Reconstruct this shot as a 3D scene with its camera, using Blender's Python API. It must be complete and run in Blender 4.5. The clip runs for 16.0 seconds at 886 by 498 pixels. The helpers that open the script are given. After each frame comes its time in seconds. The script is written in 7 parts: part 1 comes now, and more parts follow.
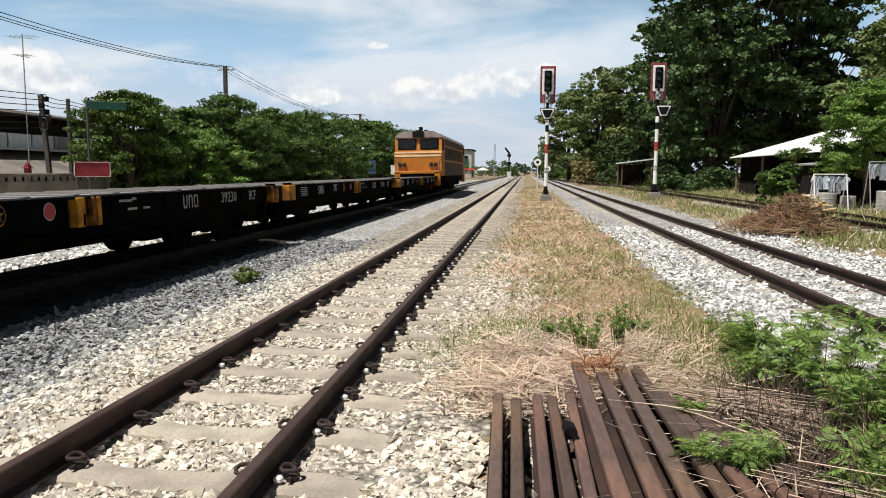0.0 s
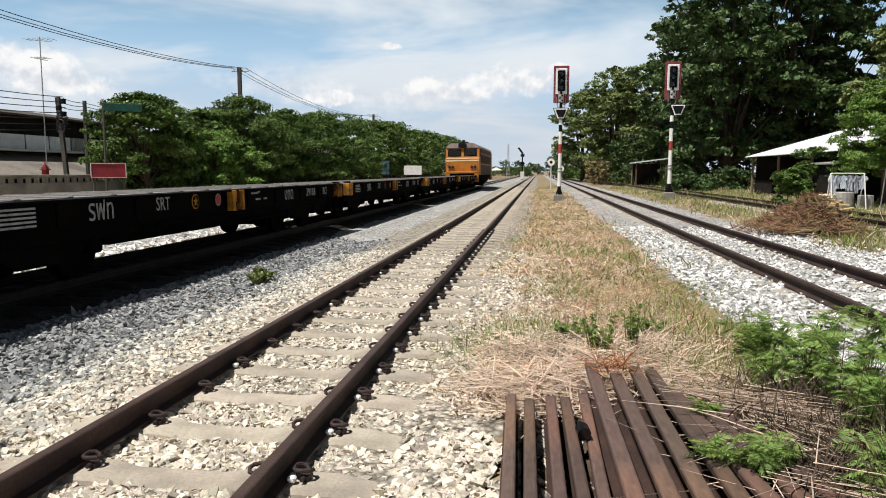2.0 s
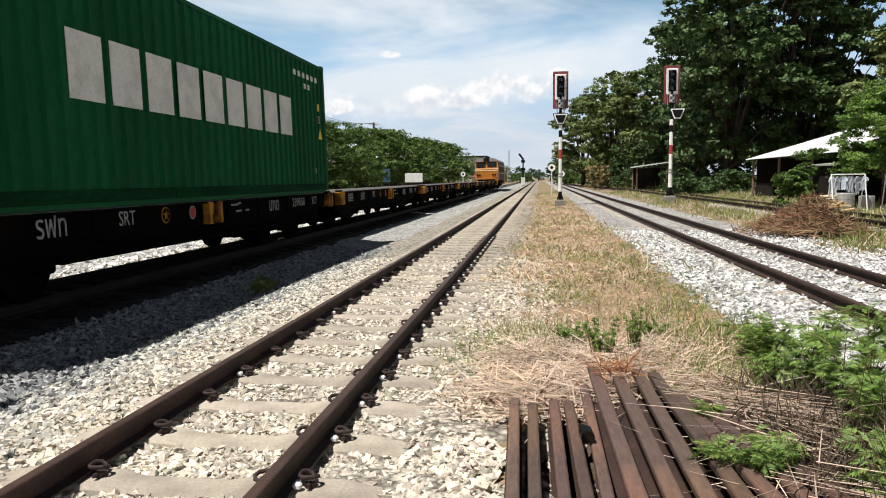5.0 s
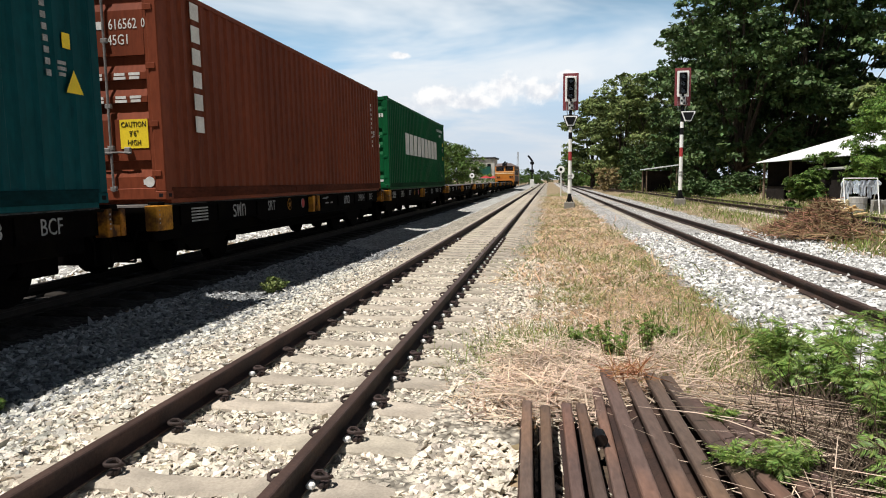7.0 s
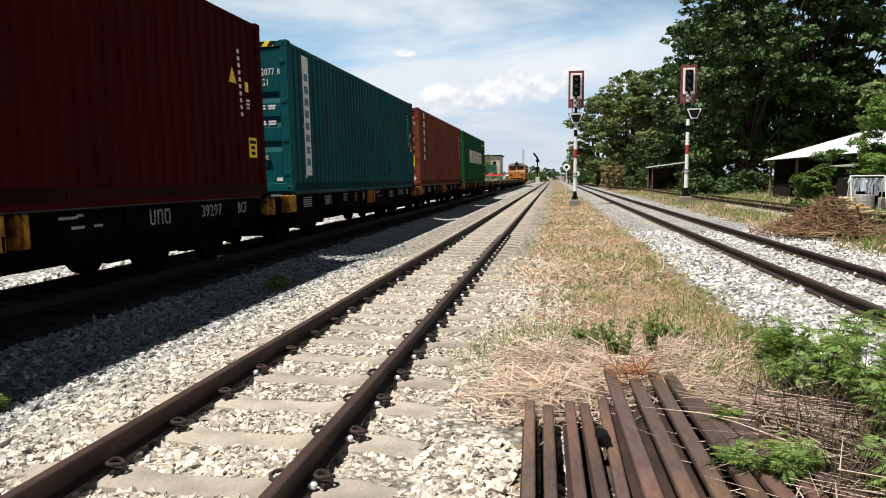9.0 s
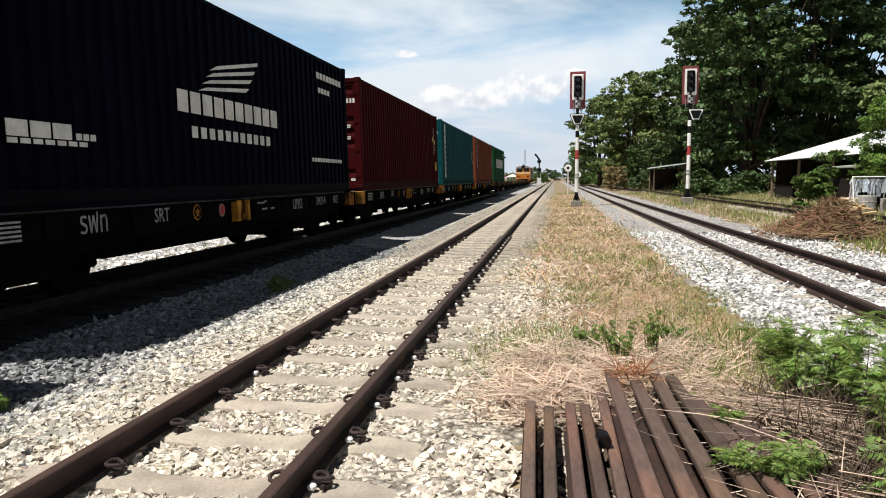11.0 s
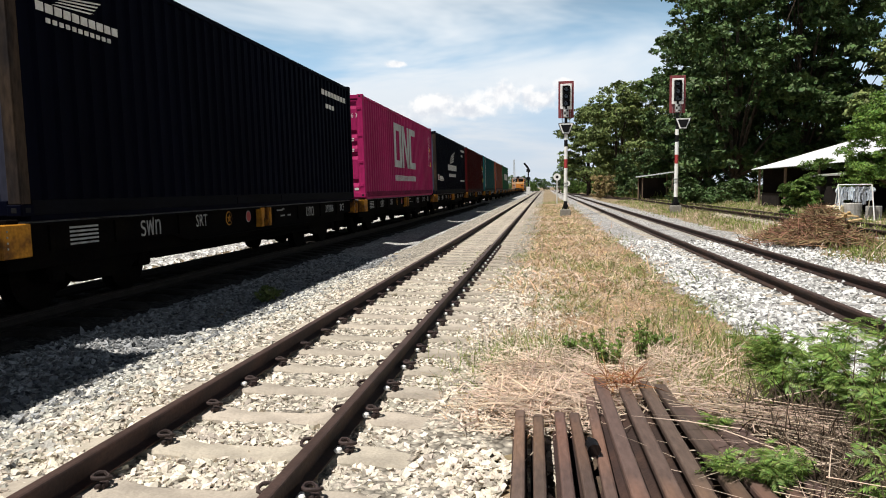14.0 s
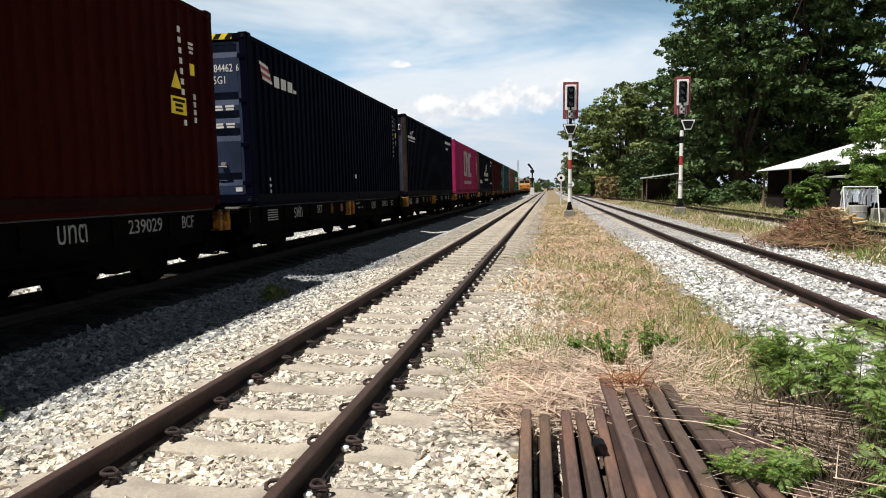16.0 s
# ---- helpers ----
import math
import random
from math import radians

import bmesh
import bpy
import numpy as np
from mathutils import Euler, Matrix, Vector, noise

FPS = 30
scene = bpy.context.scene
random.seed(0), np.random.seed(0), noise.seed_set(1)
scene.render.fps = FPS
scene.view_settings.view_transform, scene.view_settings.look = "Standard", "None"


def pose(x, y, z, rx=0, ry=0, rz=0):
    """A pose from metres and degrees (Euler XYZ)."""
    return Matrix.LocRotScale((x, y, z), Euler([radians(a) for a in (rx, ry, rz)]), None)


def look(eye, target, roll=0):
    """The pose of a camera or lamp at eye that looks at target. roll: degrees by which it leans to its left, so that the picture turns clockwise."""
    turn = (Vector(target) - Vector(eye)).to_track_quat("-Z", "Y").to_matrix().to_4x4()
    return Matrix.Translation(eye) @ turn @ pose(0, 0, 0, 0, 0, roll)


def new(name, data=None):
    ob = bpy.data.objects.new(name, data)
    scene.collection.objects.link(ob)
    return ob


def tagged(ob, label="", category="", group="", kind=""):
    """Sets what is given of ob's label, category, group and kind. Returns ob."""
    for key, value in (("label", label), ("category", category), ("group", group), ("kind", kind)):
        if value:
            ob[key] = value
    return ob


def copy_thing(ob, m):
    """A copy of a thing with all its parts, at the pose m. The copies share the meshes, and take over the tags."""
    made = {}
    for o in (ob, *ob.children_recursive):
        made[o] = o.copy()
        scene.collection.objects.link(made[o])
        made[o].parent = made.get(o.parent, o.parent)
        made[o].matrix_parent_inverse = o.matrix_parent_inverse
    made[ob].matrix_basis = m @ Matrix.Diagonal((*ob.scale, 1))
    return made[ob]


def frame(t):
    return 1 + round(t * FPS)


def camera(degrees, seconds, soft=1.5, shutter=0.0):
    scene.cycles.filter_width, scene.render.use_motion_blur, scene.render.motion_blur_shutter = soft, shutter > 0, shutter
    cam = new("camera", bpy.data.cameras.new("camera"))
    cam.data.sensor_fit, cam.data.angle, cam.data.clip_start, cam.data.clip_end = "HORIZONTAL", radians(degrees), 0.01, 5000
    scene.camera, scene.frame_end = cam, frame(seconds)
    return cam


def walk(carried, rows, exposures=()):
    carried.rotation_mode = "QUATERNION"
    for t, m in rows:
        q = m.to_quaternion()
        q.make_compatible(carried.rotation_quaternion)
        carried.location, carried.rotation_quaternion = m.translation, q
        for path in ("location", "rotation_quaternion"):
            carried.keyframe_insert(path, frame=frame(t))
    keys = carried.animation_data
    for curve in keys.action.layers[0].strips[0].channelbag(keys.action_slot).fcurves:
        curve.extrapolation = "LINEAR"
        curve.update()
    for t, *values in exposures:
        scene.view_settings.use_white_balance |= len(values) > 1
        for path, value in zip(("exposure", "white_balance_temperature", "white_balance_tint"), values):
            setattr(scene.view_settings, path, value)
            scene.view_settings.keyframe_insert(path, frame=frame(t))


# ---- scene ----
cam = camera(63.85, 16.0, soft=1.0)
PATH = [
    (0.0, pose(0.0000, 0.0000, 1.4311, 83.783, -0.362, 6.589)),
    (0.5, pose(-0.0005, 0.0060, 1.4295, 83.607, -0.208, 6.557)),
    (1.0, pose(-0.0015, 0.0049, 1.4273, 83.630, -0.183, 6.883)),
    (1.5, pose(-0.0017, 0.0052, 1.4283, 83.718, 0.138, 7.187)),
    (2.0, pose(0.0026, 0.0026, 1.4315, 83.796, -0.194, 7.649)),
    (2.5, pose(0.0081, 0.0008, 1.4304, 83.909, 0.085, 7.495)),
    (3.0, pose(0.0106, -0.0038, 1.4353, 84.233, 0.259, 7.320)),
    (3.5, pose(0.0216, -0.0134, 1.4324, 84.717, 0.498, 7.362)),
    (4.0, pose(0.0275, -0.0203, 1.4290, 84.823, 0.624, 7.734)),
    (4.5, pose(0.0202, -0.0206, 1.4278, 84.346, 0.669, 7.700)),
    (7.0, pose(-0.0208, -0.0278, 1.4316, 84.463, 0.300, 8.418)),
    (7.5, pose(-0.0186, -0.0228, 1.4359, 84.202, 0.385, 8.793)),
    (8.0, pose(-0.0115, -0.0183, 1.4323, 84.154, 0.631, 8.957)),
    (8.5, pose(-0.0096, -0.0138, 1.4342, 83.941, 0.319, 8.506)),
    (9.0, pose(-0.0078, -0.0116, 1.4377, 84.279, 0.342, 8.853)),
    (11.5, pose(-0.0011, 0.0029, 1.4330, 84.356, 0.335, 8.984)),
    (12.0, pose(-0.0017, 0.0036, 1.4322, 84.292, 0.241, 8.693)),
    (12.5, pose(-0.0036, 0.0037, 1.4333, 84.181, 0.054, 9.124)),
    (13.0, pose(0.0002, 0.0058, 1.4338, 84.357, -0.040, 8.514)),
    (13.5, pose(0.0064, 0.0061, 1.4342, 84.648, 0.467, 8.301)),
    (14.0, pose(0.0057, -0.0011, 1.4341, 85.090, 0.528, 8.146)),
    (14.5, pose(0.0054, -0.0143, 1.4323, 85.359, 0.620, 8.385)),
    (15.0, pose(-0.0006, -0.0193, 1.4335, 85.141, 0.415, 8.473)),
    (15.5, pose(-0.0089, -0.0190, 1.4314, 85.163, 0.415, 8.350)),
    (16.0, pose(-0.0146, -0.0186, 1.4299, 85.122, 0.263, 8.441)),
]
walk(cam, PATH, [(0.0, 0.23), (3.5, 0.25), (4.7, 0.31), (7.0, 0.33), (16.0, 0.34)])

# ---- light ----
SUN_WAY = Vector((0.330, 0.33, -1.0)).normalized()
sun_data = bpy.data.lights.new("sun", "SUN")
sun_data.energy, sun_data.angle, sun_data.color = 5.0, radians(0.53), (1.0, 0.96, 0.90)
sun = new("sun", sun_data)
sun.matrix_world = look((-20, -16, 60), Vector((-20, -16, 60)) + SUN_WAY)


CLOUDS = ((-0.048, 0.124, 0.052, 0.026), (-0.012, 0.118, 0.044, 0.018), (-0.158, 0.113, 0.048, 0.018), (-0.105, 0.106, 0.050, 0.013), (-0.60, 0.125, 0.05, 0.030), (-0.57, 0.105, 0.06, 0.020),
          (-0.198, 0.168, 0.018, 0.006), (0.028, 0.138, 0.020, 0.010), (-0.285, 0.10, 0.05, 0.012))


def sky_world():
    w = bpy.data.worlds.new("sky")
    w.use_nodes = True
    nt = w.node_tree
    nt.nodes.clear()
    N, Lk = nt.nodes.new, nt.links.new
    out, bg = N("ShaderNodeOutputWorld"), N("ShaderNodeBackground")
    sky = N("ShaderNodeTexSky")
    sky.sky_type, sky.sun_disc = "NISHITA", False
    sky.sun_elevation = math.asin(-SUN_WAY.z)
    sky.sun_rotation = math.atan2(-SUN_WAY.x, -SUN_WAY.y)
    sky.altitude = 5000
    sky.air_density, sky.dust_density, sky.ozone_density = 1.0, 0.2, 1.6
    tc = N("ShaderNodeTexCoord")
    sep = N("ShaderNodeSeparateXYZ")
    Lk(tc.outputs["Generated"], sep.inputs[0])

    def math_node(op, a, b=None, clamp=False):
        m = N("ShaderNodeMath")
        m.operation, m.use_clamp = op, clamp
        for i, v in enumerate((a, b)):
            if v is None:
                continue
            if isinstance(v, (int, float)):
                m.inputs[i].default_value = v
            else:
                Lk(v, m.inputs[i])
        return m.outputs[0]

    def ramp(v, lo, hi):
        m = N("ShaderNodeMapRange")
        m.interpolation_type = "SMOOTHSTEP"
        Lk(v, m.inputs[0])
        m.inputs[1].default_value, m.inputs[2].default_value = lo, hi
        return m.outputs[0]

    z = sep.outputs[2]
    # cloud deck seen in perspective: direction divided by its height
    flat = math_node("ADD", math_node("MAXIMUM", z, 0.0), 0.10)
    comb = N("ShaderNodeCombineXYZ")
    Lk(math_node("DIVIDE", sep.outputs[0], flat), comb.inputs[0])
    Lk(math_node("DIVIDE", sep.outputs[1], flat), comb.inputs[1])

    def clouds(vec, scale, detail, rough, lo, hi, offset, distortion=0.0):
        mp = N("ShaderNodeMapping")
        mp.inputs["Location"].default_value = offset
        Lk(vec, mp.inputs[0])
        n = N("ShaderNodeTexNoise")
        n.inputs["Scale"].default_value, n.inputs["Detail"].default_value = scale, detail
        n.inputs["Roughness"].default_value, n.inputs["Distortion"].default_value = rough, distortion
        Lk(mp.outputs[0], n.inputs["Vector"])
        return ramp(n.outputs["Fac"], lo, hi)

    veil = clouds(comb.outputs[0], 0.55, 5, 0.55, 0.42, 0.66, (3.2, 1.4, 0), 0.6)
    # heaped clouds low over the horizon
    wide = N("ShaderNodeMapping")
    wide.inputs["Scale"].default_value = (1.0, 1.0, 2.2)
    Lk(tc.outputs["Generated"], wide.inputs[0])
    heap = clouds(wide.outputs[0], 5.2, 9, 0.52, 0.50, 0.58, (0.75, 0.35, 0.12))
    low = math_node("MULTIPLY", ramp(z, 0.06, 0.10), math_node("SUBTRACT", 1.0, ramp(z, 0.11, 0.17)))
    heap = math_node("MULTIPLY", math_node("MULTIPLY", heap, low), 0.5)
    # single heaped clouds: middle of each as a direction, and its half width and height
    puff = N("ShaderNodeTexNoise")
    puff.inputs["Scale"].default_value, puff.inputs["Detail"].default_value, puff.inputs["Roughness"].default_value = 20, 9, 0.58
    Lk(tc.outputs["Generated"], puff.inputs["Vector"])
    for cx, cz, cw, ch in CLOUDS:
        u = math_node("DIVIDE", math_node("SUBTRACT", sep.outputs[0], cx), cw)
        v = math_node("DIVIDE", math_node("SUBTRACT", z, cz), ch)
        d = math_node("SQRT", math_node("ADD", math_node("MULTIPLY", u, u), math_node("MULTIPLY", v, v)))
        f = math_node("ADD", math_node("SUBTRACT", 1.0, d), math_node("MULTIPLY", math_node("SUBTRACT", puff.outputs["Fac"], 0.5), 2.6))
        front = math_node("GREATER_THAN", sep.outputs[1], 0.0)
        heap = math_node("MAXIMUM", heap, math_node("MULTIPLY", ramp(f, 0.0, 0.55), front))
    # lit tops and grey undersides: the puffs compared with themselves a little higher up
    lifted = N("ShaderNodeMapping")
    lifted.inputs["Location"].default_value = (0.004, 0.0, 0.012)
    Lk(tc.outputs["Generated"], lifted.inputs[0])
    puff_up = N("ShaderNodeTexNoise")
    puff_up.inputs["Scale"].default_value, puff_up.inputs["Detail"].default_value, puff_up.inputs["Roughness"].default_value = 20, 5, 0.55
    Lk(lifted.outputs[0], puff_up.inputs["Vector"])
    relief = ramp(math_node("SUBTRACT", puff.outputs["Fac"], puff_up.outputs["Fac"]), -0.16, 0.10)
    haze = math_node("SUBTRACT", 1.0, ramp(z, 0.0, 0.22))

    def blend(fac, a, b, k=1.0):
        m = N("ShaderNodeMix")
        m.data_type = "RGBA"
        Lk(math_node("MULTIPLY", fac, k), m.inputs[0])
        Lk(a, m.inputs[6])
        if isinstance(b, tuple):
            m.inputs[7].default_value = b
        else:
            Lk(b, m.inputs[7])
        return m.outputs[2]

    veil = math_node("MULTIPLY", veil, math_node("SUBTRACT", 1.0, ramp(z, 0.30, 0.62)))
    moist = math_node("SUBTRACT", 1.0, ramp(z, 0.12, 0.40))
    deep = N("ShaderNodeMix")
    deep.data_type, deep.blend_type = "RGBA", "MULTIPLY"
    deep.inputs[0].default_value = 1.0
    deep.inputs[7].default_value = (0.20, 0.20, 0.20, 1)
    Lk(sky.outputs[0], deep.inputs[6])
    col = blend(moist, deep.outputs[2], (4.8, 7.8, 10.7, 1), 0.9)
    col = blend(veil, col, (9.7, 10.2, 10.6, 1), 0.9)
    col = blend(haze, col, (7.2, 7.7, 8.4, 1), 0.85)
    grey = N("ShaderNodeMix")
    grey.data_type = "RGBA"
    grey.inputs[6].default_value, grey.inputs[7].default_value = (7.9, 8.3, 9.0, 1), (11.4, 11.3, 11.2, 1)
    Lk(relief, grey.inputs[0])
    col = blend(heap, col, grey.outputs[2], 0.95)
    Lk(col, bg.inputs[0])
    bg.inputs[1].default_value = 0.074
    Lk(bg.outputs[0], out.inputs[0])
    scene.world = w


sky_world()


# ---- materials ----
def mat(name, col, rough=0.7, metal=0.0, var=0.2, scale=3.0, fine=40.0, bump=0.15, col2=None, mix=(0.45, 0.65),
        rand=0.0, island=0.0, spec=0.4, stretch=(1, 1, 1), transmit=0.0, bump_dist=0.01):
    m = bpy.data.materials.new(name)
    m.use_nodes = True
    nt = m.node_tree
    N, Lk = nt.nodes.new, nt.links.new
    b = nt.nodes["Principled BSDF"]
    b.inputs["Roughness"].default_value, b.inputs["Metallic"].default_value = rough, metal
    b.inputs["Specular IOR Level"].default_value = spec
    tc, mp = N("ShaderNodeTexCoord"), N("ShaderNodeMapping")
    mp.inputs["Scale"].default_value = stretch
    Lk(tc.outputs["Object"], mp.inputs[0])
    big, small = N("ShaderNodeTexNoise"), N("ShaderNodeTexNoise")
    for n, s in ((big, scale), (small, fine)):
        n.inputs["Scale"].default_value, n.inputs["Detail"].default_value = s, 4
        Lk(mp.outputs[0], n.inputs["Vector"])
    c2 = col2 or tuple(c * (1 - var) for c in col)
    c1 = col if col2 else tuple(min(1, c * (1 + var)) for c in col)
    mr = N("ShaderNodeMapRange")
    mr.inputs[1].default_value, mr.inputs[2].default_value = mix
    Lk(big.outputs["Fac"], mr.inputs[0])
    mx = N("ShaderNodeMix")
    mx.data_type = "RGBA"
    mx.inputs[6].default_value, mx.inputs[7].default_value = (*c1, 1), (*c2, 1)
    Lk(mr.outputs[0], mx.inputs[0])
    hsv = N("ShaderNodeHueSaturation")
    Lk(mx.outputs[2], hsv.inputs["Color"])
    val = N("ShaderNodeMapRange")
    val.inputs[1].default_value, val.inputs[2].default_value = 0.3, 0.7
    val.inputs[3].default_value, val.inputs[4].default_value = 1 - var, 1 + var
    Lk(small.outputs["Fac"], val.inputs[0])
    last = val.outputs[0]
    for amount, node, sock in ((rand, "ShaderNodeObjectInfo", "Random"), (island, "ShaderNodeNewGeometry", "Random Per Island")):
        if amount:
            info, r, mul = N(node), N("ShaderNodeMapRange"), N("ShaderNodeMath")
            r.inputs[3].default_value, r.inputs[4].default_value = 1 - amount, 1 + amount
            Lk(info.outputs[sock], r.inputs[0])
            mul.operation = "MULTIPLY"
            Lk(last, mul.inputs[0])
            Lk(r.outputs[0], mul.inputs[1])
            last = mul.outputs[0]
            hue = N("ShaderNodeMapRange")
            hue.inputs[3].default_value, hue.inputs[4].default_value = 0.5 - amount * 0.05, 0.5 + amount * 0.05
            wn = N("ShaderNodeTexWhiteNoise")
            wn.noise_dimensions = "1D"
            Lk(info.outputs[sock], wn.inputs["W"])
            Lk(wn.outputs["Value"], hue.inputs[0])
            Lk(hue.outputs[0], hsv.inputs["Hue"])
    Lk(last, hsv.inputs["Value"])
    Lk(hsv.outputs[0], b.inputs["Base Color"])
    if bump:
        bp = N("ShaderNodeBump")
        bp.inputs["Strength"].default_value, bp.inputs["Distance"].default_value = bump, bump_dist
        Lk(small.outputs["Fac"], bp.inputs["Height"])
        Lk(bp.outputs[0], b.inputs["Normal"])
    if transmit:
        tr, add = N("ShaderNodeBsdfTranslucent"), N("ShaderNodeMixShader")
        Lk(hsv.outputs[0], tr.inputs[0])
        add.inputs[0].default_value = transmit
        Lk(b.outputs[0], add.inputs[1])
        Lk(tr.outputs[0], add.inputs[2])
        Lk(add.outputs[0], nt.nodes["Material Output"].inputs[0])
    return m


def gravel(name, light, dark, size, bump=1.0):
    """Crushed stone bed: cells of differing tone with deep joints."""
    m = bpy.data.materials.new(name)
    m.use_nodes = True
    nt = m.node_tree
    N, Lk = nt.nodes.new, nt.links.new
    b = nt.nodes["Principled BSDF"]
    b.inputs["Roughness"].default_value, b.inputs["Specular IOR Level"].default_value = 0.9, 0.2
    tc = N("ShaderNodeTexCoord")
    v, n = N("ShaderNodeTexVoronoi"), N("ShaderNodeTexNoise")
    v.inputs["Scale"].default_value, n.inputs["Scale"].default_value = 1 / size, 0.7
    v.inputs["Randomness"].default_value = 1.0
    n.inputs["Detail"].default_value = 5
    Lk(tc.outputs["Object"], v.inputs["Vector"])
    Lk(tc.outputs["Object"], n.inputs["Vector"])
    sep = N("ShaderNodeSeparateColor")
    Lk(v.outputs["Color"], sep.inputs[0])
    mx, mul = N("ShaderNodeMix"), N("ShaderNodeMix")
    mx.data_type = mul.data_type = "RGBA"
    mul.blend_type = "MULTIPLY"
    mx.inputs[6].default_value, mx.inputs[7].default_value = (*dark, 1), (*light, 1)
    Lk(sep.outputs[0], mx.inputs[0])
    joint = N("ShaderNodeMapRange")
    joint.inputs[1].default_value, joint.inputs[2].default_value = 0.75, 0.2
    joint.inputs[3].default_value, joint.inputs[4].default_value = 0.42, 1.0
    Lk(v.outputs["Distance"], joint.inputs[0])
    mul.inputs[0].default_value = 1.0
    Lk(mx.outputs[2], mul.inputs[6])
    Lk(joint.outputs[0], mul.inputs[7])
    mot = N("ShaderNodeMapRange")
    mot.inputs[1].default_value, mot.inputs[2].default_value = 0.3, 0.7
    mot.inputs[3].default_value, mot.inputs[4].default_value = 0.85, 1.12
    Lk(n.outputs["Fac"], mot.inputs[0])
    hsv = N("ShaderNodeHueSaturation")
    Lk(mul.outputs[2], hsv.inputs["Color"])
    Lk(mot.outputs[0], hsv.inputs["Value"])
    Lk(hsv.outputs[0], b.inputs["Base Color"])
    bp = N("ShaderNodeBump")
    bp.invert = True
    bp.inputs["Strength"].default_value, bp.inputs["Distance"].default_value = bump, size * 0.6
    Lk(v.outputs["Distance"], bp.inputs["Height"])
    Lk(bp.outputs[0], b.inputs["Normal"])
    return m


def glass(name, col=(0.6, 0.65, 0.68), rough=0.03):
    m = bpy.data.materials.new(name)
    m.use_nodes = True
    b = m.node_tree.nodes["Principled BSDF"]
    b.inputs["Base Color"].default_value = (*col, 1)
    b.inputs["Roughness"].default_value = rough
    b.inputs["Transmission Weight"].default_value = 1.0
    return m


